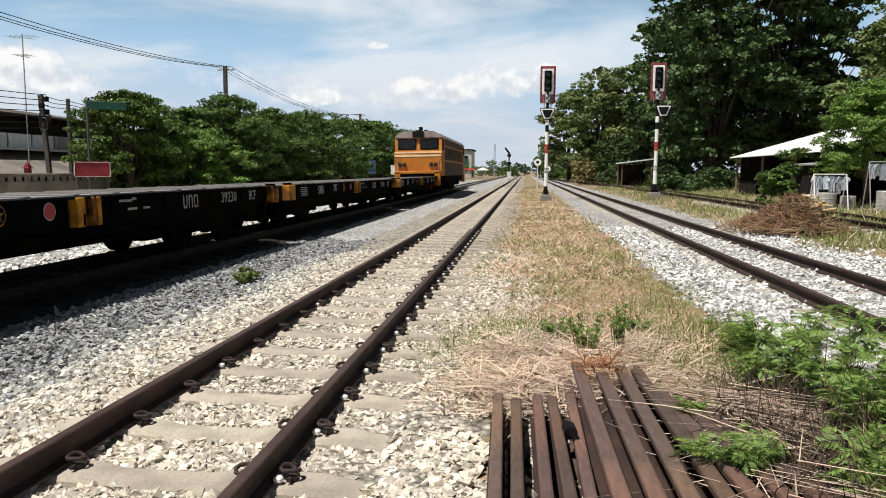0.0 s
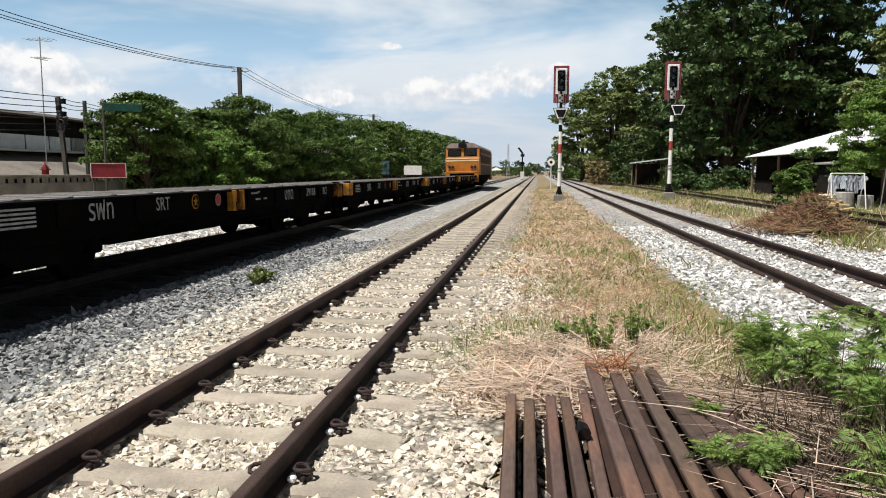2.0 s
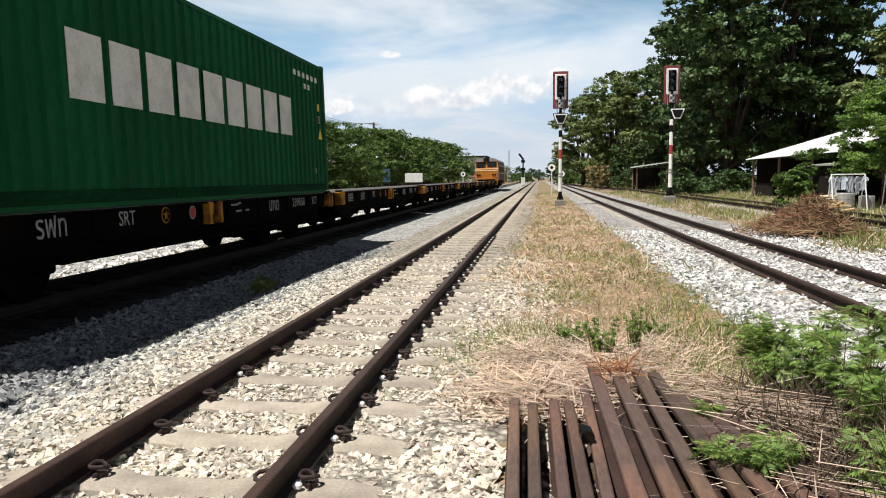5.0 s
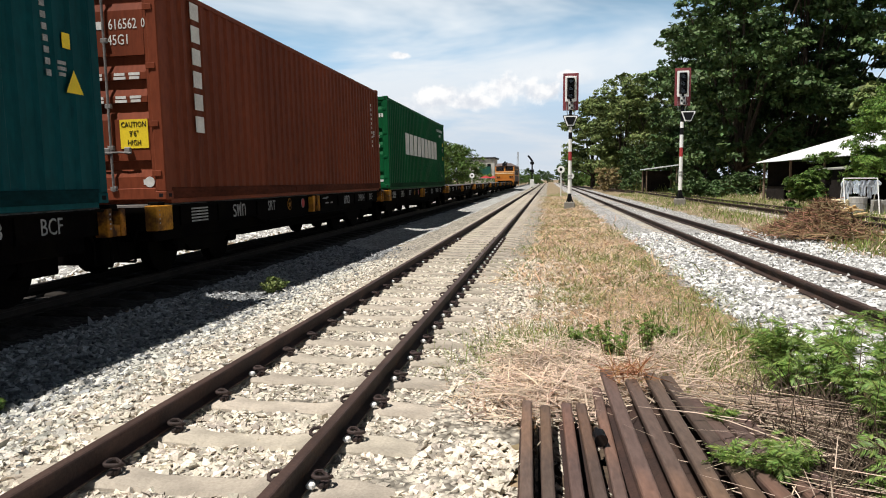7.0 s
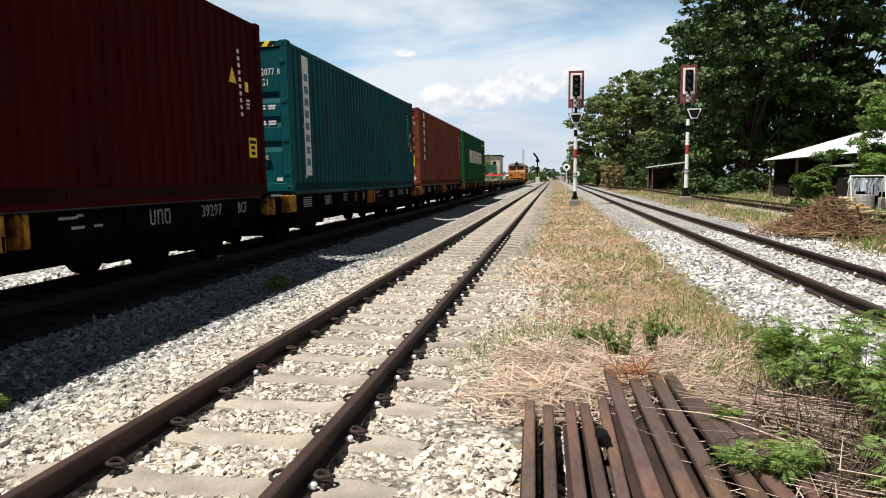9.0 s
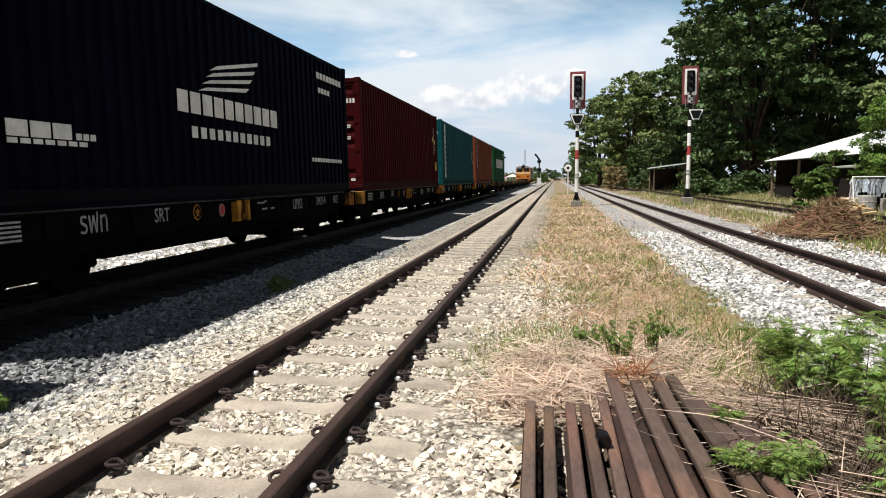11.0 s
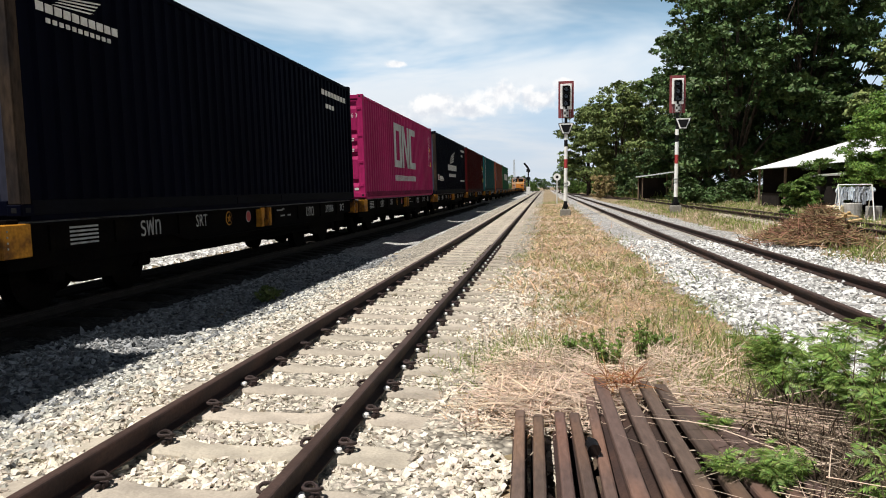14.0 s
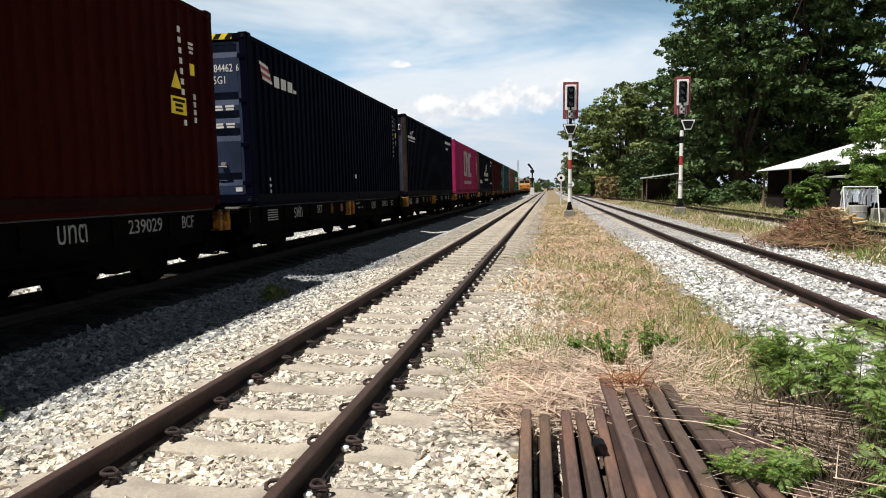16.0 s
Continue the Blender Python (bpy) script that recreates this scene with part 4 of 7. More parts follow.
def rear_marks(t, number="", code="45G1", caution=False):
    """Number, size code, bars for the weight table and a small plate on the right-hand door; bars for a number that cannot be read."""
    y = -LONG / 2 + 0.020
    cells = [(0.33, 2.30, 0.20, 0.10), (0.95, 0.24, 0.12, 0.07)]
    if number:
        letter(number[:6], 0.19, M["offwhite"], t, pose(0.73, y - 0.002, 2.30), 0.72)
        letter(number[6], 0.17, M["offwhite"], t, pose(1.02, y - 0.002, 2.30), 0.7)
    else:
        cells += [(0.61 + 0.085 * k, 2.30, 0.055, 0.12) for k in range(6)]
    letter(code, 0.19, M["offwhite"], t, pose(0.66, y - 0.002, 2.10), 0.75)
    for k, z in enumerate((1.66, 1.61, 1.36, 1.31)):
        cells += [(0.32, z, 0.14, 0.036), (0.64, z, 0.15 + 0.02 * (k % 2), 0.036), (0.85, z, 0.16 - 0.02 * (k % 2), 0.036)]
    for x, z, w, h in cells:
        bm = bmesh.new()
        box(bm, (x, y - 0.001, z), (w, 0.006, h))
        part("marking", bm, M["offwhite"], t)
    if caution:
        bm = bmesh.new()
        box(bm, (0.80, y - 0.002, 0.88), (0.40, 0.010, 0.38))
        c = part("caution_sticker", bm, M["caution"], t, "yellow height caution sticker")
        for k, (s, h) in enumerate((("CAUTION", 0.10), ("9'6\"", 0.11), ("HIGH", 0.10))):
            letter(s, h, M["black"], c, pose(0.80, y - 0.010, 1.00 - 0.12 * k), 0.80)


def front_marks(t, triangle=None, sticker=None, panel=None, digits=(5.21, 2.38, 1.23), small=(5.47, 1.58), faint=False):
    """Upright row of digits as bars, small print, sticker, warning triangle and caution panel near the front end of the side; each as (y, z)."""
    ink = M["lettering"] if faint else M["offwhite"]
    y, z0, z1 = digits
    n = 10
    bars(t, [(y + (z0 - z) * 0.05, z, 0.07, (z0 - z1) / n * 0.62) for z in np.linspace(z0, z1, n)], ink)
    y, z = small
    bars(t, [(y, z + 0.06, 0.13, 0.035), (y, z, 0.13, 0.035), (y, z - 0.06, 0.10, 0.035)], ink)
    if triangle:
        y, z = triangle
        slants(t, [((y - 0.14, z - 0.12), (y + 0.14, z - 0.12), (y, z + 0.13))], M["caution"], "warning_triangle")
    if sticker:
        bars(t, [(sticker[0], sticker[1], 0.12, 0.16)], M["caution"], "sticker")
    if panel:
        y, z, w, h = panel
        bm = bmesh.new()
        box(bm, (WIDE / 2 - 0.003, y, z), (0.008, w, h))
        p = part("caution_panel", bm, M["caution"], t, "yellow height caution panel")
        bm = bmesh.new()
        for k in (0.28, 0.0, -0.28):
            box(bm, (WIDE / 2 + 0.002, y, z + k * h), (0.004, w * (0.8 if k > 0 else 0.5), h * 0.17))
        part("marking", bm, M["black"], p)


def block_row(y0, z, w, h, n, gap=0.25):
    p = w / n
    return [(y0 + p * (i + 0.5), z, p * (1 - gap), h) for i in range(n)]


def make_containers():
    c = container(0, "green", "green corrugated steel container with white block mark")
    bars(c, block_row(-3.4, 1.54, 7.2, 0.76, 9, 0.20), M["offwhite"])
    bars(c, block_row(3.9, 2.50, 1.7, 0.11, 6, 0.5) + block_row(4.55, 2.28, 0.5, 0.11, 2, 0.5), M["offwhite"])
    front_marks(c, (5.62, 1.30), (5.56, 1.90), small=(5.58, 1.62), digits=(5.20, 0.5, 0.4), faint=True)
    rear_marks(c)
    c = container(1, "brown", "rust-brown corrugated container with white vertical mark and closed doors", stripes=True)
    bars(c, [(-5.05, 2.66 - 0.32 * k, 0.24, 0.23) for k in range(6)], M["offwhite"])
    front_marks(c)
    rear_marks(c, "6165620", caution=True)
    bm = bmesh.new()
    rod(bm, (0.98, -LONG / 2 + 0.018, 0.24), (0.98, -LONG / 2 + 0.012, 0.24), 0.07, n=18)
    part("round_sticker", bm, M["offwhite"], c)
    c = container(2, "teal", "teal corrugated container with a white lettered strip", stripes=True, grooves=(1.83, 1.36, 0.89))
    bars(c, [(-5.12, 1.52, 0.36, 2.42)], M["offwhite"], "white_strip")
    bm = bmesh.new()
    for k in range(8):
        box(bm, (WIDE / 2 + 0.001, -5.12, 2.30 - 0.245 * k), (0.006, 0.20, 0.15))
    part("marking", bm, M["blue_sign"], c)
    front_marks(c, (5.64, 1.30), (5.55, 1.72), small=(5.46, 1.42), digits=(5.2, 2.38, 1.35), faint=True)
    bars(c, [(2.30, 0.50, 0.18, 0.18)], M["black"], "placard")
    bars(c, [(-5.35, 1.30, 0.05, 0.05), (-5.3, 0.30, 0.12, 0.08)], M["lettering"])
    slants(c, [((-3.90, 1.25), (-3.84, 1.25), (-3.80, 1.72), (-3.88, 1.70))], M["box_maroon"], "scrape")
    rear_marks(c, "6820778")
    c = container(3, "maroon", "dark maroon corrugated container")
    front_marks(c, (4.92, 1.89), (5.44, 1.76), (5.57, 0.77, 0.30, 0.33), (5.17, 2.3, 1.30), (5.47, 1.48))
    rear_marks(c)
    c = container(4, "navy", "dark navy container with pale wing-shaped mark", rear="wall", lit_end_paint="sunlit_blue", post_paint="worn_post")
    wing(c, -0.12, 1.33, 1.0)
    bars(c, [(-5.37, 0.76, 0.38, 0.26)] + block_row(-4.99, 0.75, 0.95, 0.16, 3, 0.12) + block_row(-4.99, 0.63, 1.2, 0.05, 7) + block_row(-4.0, 0.71, 0.35, 0.07, 3), M["offwhite"])
    bm = bmesh.new()
    for z in (0.71, 0.81):
        box(bm, (WIDE / 2 + 0.001, -5.37, z), (0.006, 0.38, 0.045))
    part("flag_stripe", bm, M["red"], c)
    bars(c, block_row(3.92, 2.47, 1.76, 0.13, 8) + block_row(4.0, 2.16, 0.8, 0.11, 4) + block_row(3.44, 0.66, 2.1, 0.08, 12), M["offwhite"])
    c = container(5, "magenta", "bright magenta corrugated container with grey block mark")
    g = M["logo_grey"]
    y0, h, f = -1.96, 1.50, 0.93
    bars(c, [(y0 + f * 0.16, 1.72, 0.32, h), (y0 + f * 1.14, 1.72, 0.32, h), (y0 + f * 0.65, 2.35, 0.66, 0.24), (y0 + f * 0.65, 1.09, 0.66, 0.24)], g)
    bars(c, [(y0 + f * 1.60, 1.72, 0.30, h), (y0 + f * 2.66, 1.72, 0.30, h)], g)
    slants(c, [((y0 + f * 1.50, 2.47), (y0 + f * 1.86, 2.47), (y0 + f * 2.76, 0.97), (y0 + f * 2.40, 0.97))], g)
    bars(c, [(y0 + f * 3.12, 1.72, 0.32, h), (y0 + f * 3.72, 2.35, 0.88, 0.24), (y0 + f * 3.72, 1.09, 0.88, 0.24)], g)
    bars(c, block_row(y0, 0.60, 3.9, 0.19, 18, 0.36), g)
    front_marks(c, (5.64, 1.30), (5.55, 1.90), small=(5.58, 1.62))
    bars(c, [(5.48, z, 0.05, 0.07) for z in np.linspace(2.45, 2.1, 4)], M["offwhite"])
    rear_marks(c, "5631263")
    c = container(6, "navy", "dark navy container with small pale wing mark and yellow stripes", rear="wall", stripes=True, lit_end_paint="sunlit_blue", post_paint="worn_post")
    wing(c, -4.98, 2.12, 0.40, 0.75)
    bars(c, block_row(3.62, 2.48, 2.0, 0.12, 8) + block_row(3.9, 2.18, 0.7, 0.10, 3), M["offwhite"])
    bm = bmesh.new()
    box(bm, (0.65, -LONG / 2 + 0.012, 2.43), (0.72, 0.012, 0.20))
    n = part("number_plate", bm, M["white"], c)
    bm = bmesh.new()
    for x in (0.0, 0.14, 0.28, 0.42, 0.66):
        box(bm, (x + 0.33, -LONG / 2 + 0.004, 2.43), (0.06, 0.008, 0.12))
    part("marking", bm, M["black"], n)
    c = container(7, "ink", "near-black navy container with white and red mark", stripes=True, lit_end_paint="sunlit_door_blue")
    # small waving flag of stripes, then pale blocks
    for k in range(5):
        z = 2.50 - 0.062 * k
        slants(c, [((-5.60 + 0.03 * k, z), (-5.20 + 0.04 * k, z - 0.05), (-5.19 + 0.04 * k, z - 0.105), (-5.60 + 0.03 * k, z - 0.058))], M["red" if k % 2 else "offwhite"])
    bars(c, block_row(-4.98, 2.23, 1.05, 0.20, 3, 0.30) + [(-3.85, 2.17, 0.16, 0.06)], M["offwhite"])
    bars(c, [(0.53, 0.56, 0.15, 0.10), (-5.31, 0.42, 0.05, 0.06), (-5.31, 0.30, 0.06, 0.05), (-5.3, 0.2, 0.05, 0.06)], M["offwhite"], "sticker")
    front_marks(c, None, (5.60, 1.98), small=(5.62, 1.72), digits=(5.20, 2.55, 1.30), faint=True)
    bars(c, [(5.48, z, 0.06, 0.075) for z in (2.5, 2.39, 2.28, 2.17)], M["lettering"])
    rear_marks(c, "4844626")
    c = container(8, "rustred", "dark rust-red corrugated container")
    front_marks(c, (4.95, 1.74), (5.42, 1.94), (4.99, 1.39, 0.40, 0.24), (5.09, 2.44, 1.17), (5.41, 2.24))
    bars(c, [(5.45, z, 0.06, 0.075) for z in (1.56, 1.45, 1.34, 1.23)], M["offwhite"])
    rear_marks(c)


def wing(c, y, z, s, f=1.0):
    """Pale wing of slanting bars over two rows of blocks. f: how tall it is for its width."""
    v = s * f
    slants(c, [((y + (0.12 * k - 1.15) * s, z + (0.19 + 0.11 * k) * v), (y + (0.45 + 0.17 * k) * s, z + (0.34 + 0.165 * k) * v), (y + (0.60 + 0.13 * k) * s, z + (0.42 + 0.16 * k) * v), (y + (0.12 * k - 0.9) * s, z + (0.26 + 0.12 * k) * v)) for k in range(4)], M["offwhite"])
    bars(c, block_row(y - 1.78 * s, z, 3.55 * s, 0.30 * v, 10, 0.22) + block_row(y - 1.44 * s, z - 0.41 * v, 2.86 * s, 0.16 * v, 11, 0.38), M["offwhite"])


make_containers()


# ---- locomotive ----
def locomotive():
    """Orange diesel with a cab at each end; origin on the rails at its middle."""
    t = thing("locomotive", pose(0, 0, 0), "orange and brown diesel locomotive hauling the train", "locomotive")
    hx, hy = 1.38, 7.9
    bm = bmesh.new()
    roof = [(-hx, 1.05), (hx, 1.05), (hx, 3.05), (hx, 3.28), (-hx, 3.28), (-hx, 3.05)]
    prism(bm, roof, "y", -hy + 1.6, hy - 1.6)
    part("engine_hood", bm, M["loco_brown"], t, "brown louvred engine body")
    bm = bmesh.new()
    prism(bm, [(-hx - 0.02, 3.30), (hx + 0.02, 3.30), (hx - 0.10, 3.50), (hx - 0.5, 3.68), (-hx + 0.5, 3.68), (-hx + 0.10, 3.50)], "y", -hy + 0.30, hy - 0.30)
    part("roof", bm, M["loco_grey"], t, "dusty grey-brown roof")
    for s in (-1, 1):
        bm = bmesh.new()
        box(bm, (s * (hx + 0.006), 0, 1.95), (0.02, 12.4, 0.12))
        box(bm, (s * (hx + 0.006), 0, 2.85), (0.02, 12.4, 0.10))
        part("side_band", bm, M["orange"], t, "orange waist band")
        for y in np.linspace(-5.0, 5.0, 9):
            bm = bmesh.new()
            box(bm, (s * (hx + 0.012), y, 2.40), (0.03, 0.90, 0.62), 0.01)
            for k in range(5):
                box(bm, (s * (hx + 0.03), y, 2.18 + 0.11 * k), (0.02, 0.82, 0.03))
            part("louvre", bm, M["loco_brown"], t)
    for e in (-1, 1):
        bm = bmesh.new()
        f = hy - 0.15
        cab = [(e * (hy - 1.7), 1.05), (e * hy, 1.05), (e * hy, 2.32), (e * (f - 0.05), 2.50), (e * (f - 0.22), 3.28), (e * (f - 0.6), 3.29), (e * (hy - 1.7), 3.29)]
        prism(bm, cab, "x", -hx - 0.01, hx + 0.01)
        c = part("cab", bm, M["orange"], t, "orange cab with two windscreens")
        slope = math.atan2(0.20, 0.90) * e
        for x in (-0.66, 0.66):
            bm = bmesh.new()
            box(bm, (x, e * (f - 0.135), 2.92), (1.10, 0.05, 0.66), 0.03, Matrix.Rotation(slope, 3, "X"))
            w = part("windscreen", bm, M["black"], c, "dark windscreen")
            bm = bmesh.new()
            box(bm, (x, e * (f - 0.108), 2.92), (1.0, 0.012, 0.56), 0.02, Matrix.Rotation(slope, 3, "X"))
            part("pane", bm, M["window"], w)
        bm = bmesh.new()
        box(bm, (0, e * (hy + 0.008), 2.24), (2 * hx, 0.02, 0.09))
        box(bm, (0, e * (hy - 0.02), 2.44), (2 * hx, 0.06, 0.06))
        part("trim_band", bm, M["cream"], c)
        bm = bmesh.new()
        box(bm, (0, e * (f - 0.12), 3.50), (0.66, 0.24, 0.36), 0.03)
        part("number_box", bm, M["black"], c)
        for s in (-1, 1):
            for k in (-0.13, 0.13):
                bm = bmesh.new()
                rod(bm, (s * 0.92 + k, e * hy, 1.72), (s * 0.92 + k, e * (hy + 0.09), 1.72), 0.115, 0.12, n=16)
                h = part("headlight", bm, M["loco_brown"], c)
                bm = bmesh.new()
                rod(bm, (s * 0.92 + k, e * (hy + 0.088), 1.72), (s * 0.92 + k, e * (hy + 0.10), 1.72), 0.09, n=16)
                part("lens", bm, M["gloss_black"], h)
            bm = bmesh.new()
            box(bm, (s * (hx + 0.012), e * (hy - 0.85), 2.88), (0.03, 0.85, 0.60), 0.03)
            part("side_window", bm, M["black"], c)
            bm = bmesh.new()
            tube(bm, [(s * 1.2, e * (hy + 0.05), 2.05), (s * 1.2, e * (hy + 0.10), 1.6), (s * 1.2, e * (hy + 0.05), 1.2)], 0.02)
            part("handrail", bm, M["grey_steel"], c)
        bm = bmesh.new()
        box(bm, (0, e * (hy + 0.18), 1.28), (2 * hx - 0.1, 0.4, 0.16), 0.02)
        box(bm, (-hx + 0.2, e * (hy + 0.33), 0.90), (0.34, 0.10, 0.80), 0.02)
        box(bm, (hx - 0.2, e * (hy + 0.33), 0.90), (0.34, 0.10, 0.80), 0.02)
        part("buffer_step", bm, M["orange"], t)
        bm = bmesh.new()
        box(bm, (0, e * (hy + 0.20), 0.95), (2.3, 0.30, 0.48), 0.02)
        box(bm, (0, e * (hy + 0.45), 0.80), (0.30, 0.3, 0.30), 0.04)
        part("coupler", bm, M["steel_dark"], t)
        bm = bmesh.new()
        prism(bm, [(-1.0, 0.62), (1.0, 0.62), (0.8, 0.28), (-0.8, 0.28)], "y", e * (hy + 0.1), e * (hy + 0.2))
        part("rail_guard", bm, M["red"], t)
    for k in (-0.5, 0.0, 0.5):
        bm = bmesh.new()
        rod(bm, (k * 0.5, -hy + 1.4 + abs(k), 3.6), (k * 0.5, -hy + 1.4 + abs(k), 3.98 - 0.3 * abs(k)), 0.12, n=12)
        part("roof_horn", bm, M["black"], t)
    bm = bmesh.new()
    box(bm, (0, 0, 0.85), (2.5, 13.5, 0.42), 0.02)
    box(bm, (0, 0, 0.55), (2.3, 3.6, 0.62), 0.06)
    part("underframe", bm, M["steel_dark"], t)
    for y in (-5.0, 5.0):
        bm = bmesh.new()
        for s in (-1, 1):
            prism(bm, [(-1.9, 0.40), (-1.8, 0.66), (1.8, 0.66), (1.9, 0.40), (1.0, 0.34), (-1.0, 0.34)], "x", s * 0.95 - 0.07, s * 0.95 + 0.07)
        b = part("bogie", bm, M["steel_dark"], t)
        b.location = (0, y, 0)
        for yy in (-1.45, 0, 1.45):
            bm = bmesh.new()
            rod(bm, (-0.62, 0, 0), (0.62, 0, 0), 0.46, n=24)
            w = part("wheelset", bm, M["steel_dark"], b)
            w.location = (0, yy, 0.46)
    TRAIN.append((t, LONG / 2 + 5.5 * PITCH + 0.5 * (2 * hy + 1.2) - SLACK, 0.0))


locomotive()


def motions():
    """The whole train rolls away along its canted track."""
    for ob, along, up in TRAIN:
        rows = []
        for k, s in enumerate(TRAVEL):
            rows.append((0.5 * k, pose(TRAIN_X, s + along, 0.098) @ pose(0, 0, 0, 0, -1.2, 0) @ pose(0, 0, up - (0.098 if up else 0))))
        walk(ob, rows)


# ---- trees ----
def foliage(name, clumps, count, size, material, parent, seed, squash=0.75, sprays=9):
    """Leaves in sprays over clumps (x, y, z, radius): each leaf a small folded blade that faces up and outward."""
    g = np.random.default_rng(seed)
    C = np.array(clumps)
    flat = np.array([1, 1, squash])
    d = g.normal(size=(len(C) * sprays, 3)) + np.array([0, 0, 0.35])
    d /= np.linalg.norm(d, axis=1)[:, None]
    R = np.repeat(C[:, 3], sprays)
    spot = np.repeat(C[:, :3], sprays, 0) + d * (R * g.uniform(0.45, 0.95, len(R)))[:, None] * flat
    wide = R * g.uniform(0.28, 0.50, len(R)) * (9 / sprays) ** 0.4
    pick = g.choice(len(R), count, p=wide ** 2 / (wide ** 2).sum())
    off = g.normal(size=(count, 3))
    off *= (g.random(count) ** 0.4 / np.linalg.norm(off, axis=1))[:, None]
    pos = spot[pick] + off * wide[pick][:, None] * np.array([1, 1, 0.45])
    face = 0.6 * d[pick] + np.array([0, 0, 0.55]) + 0.55 * g.normal(size=(count, 3))
    face /= np.linalg.norm(face, axis=1)[:, None]
    along = np.cross(face, g.normal(size=(count, 3)))
    along /= np.linalg.norm(along, axis=1)[:, None]
    side = np.cross(face, along)
    s = (size * np.exp(0.25 * g.normal(size=count)))[:, None]
    P = np.stack([pos - 0.5 * s * along, pos + s * (0.28 * side + 0.06 * face), pos + 0.5 * s * along, pos + s * (0.06 * face - 0.28 * side)], 1)
    return raw(name, P.reshape(-1, 3), np.arange(count * 4).reshape(-1, 4), material, parent)


def tree(x, y, base, top, spread, clumps, leaves, size, leafmat, label, seed, low=0.35, trunk=0.25, category="tree", lean=(0, 0), dense=0.28, flat=0.7, peak=0.36):
    """Trunk with limbs that reach the clumps of an uneven crown. Heights over the ground."""
    g = np.random.default_rng(seed)
    h = top - base
    t = thing("tree", pose(x, y, base), label, category)
    bm = bmesh.new()
    fork = h * low * 0.85
    tube(bm, [(0, 0, -0.2), (0.05, 0, fork * 0.5), (lean[0] * 0.3, lean[1] * 0.3, fork), (lean[0] * 0.6, lean[1] * 0.6, h * 0.75)], [trunk * 1.25, trunk, trunk * 0.8, trunk * 0.3], 9)
    cs = []
    for k in range(clumps):
        a, u = g.uniform(0, 2 * math.pi), g.random()
        zz = low + (1 - low) * (0.08 + 0.92 * u)
        v = (zz - low) / (1 - low)
        wide = math.sin(math.pi / 2 * (0.35 + 0.65 * v / peak if v < peak else 1 - 0.92 * (v - peak) / (1 - peak))) ** 0.7
        rr = spread * wide * math.sqrt(g.uniform(0.04, 1))
        r = spread * dense * g.uniform(0.65, 1.25)
        c = (rr * math.cos(a) + lean[0] * zz, rr * math.sin(a) + lean[1] * zz, h * zz - r * 0.6, r)
        cs.append(c)
        if k % 7 == 0:
            mid = (c[0] * 0.45, c[1] * 0.45, fork + (c[2] - fork) * 0.55)
            tube(bm, [(lean[0] * 0.3, lean[1] * 0.3, fork * g.uniform(0.8, 1.1)), mid, c[:3]], [trunk * 0.35, trunk * 0.2, trunk * 0.06], 6)
    part("trunk", bm, M["bark"], t)
    foliage("crown", cs, leaves, size, leafmat, t, seed + 1, flat)
    return t


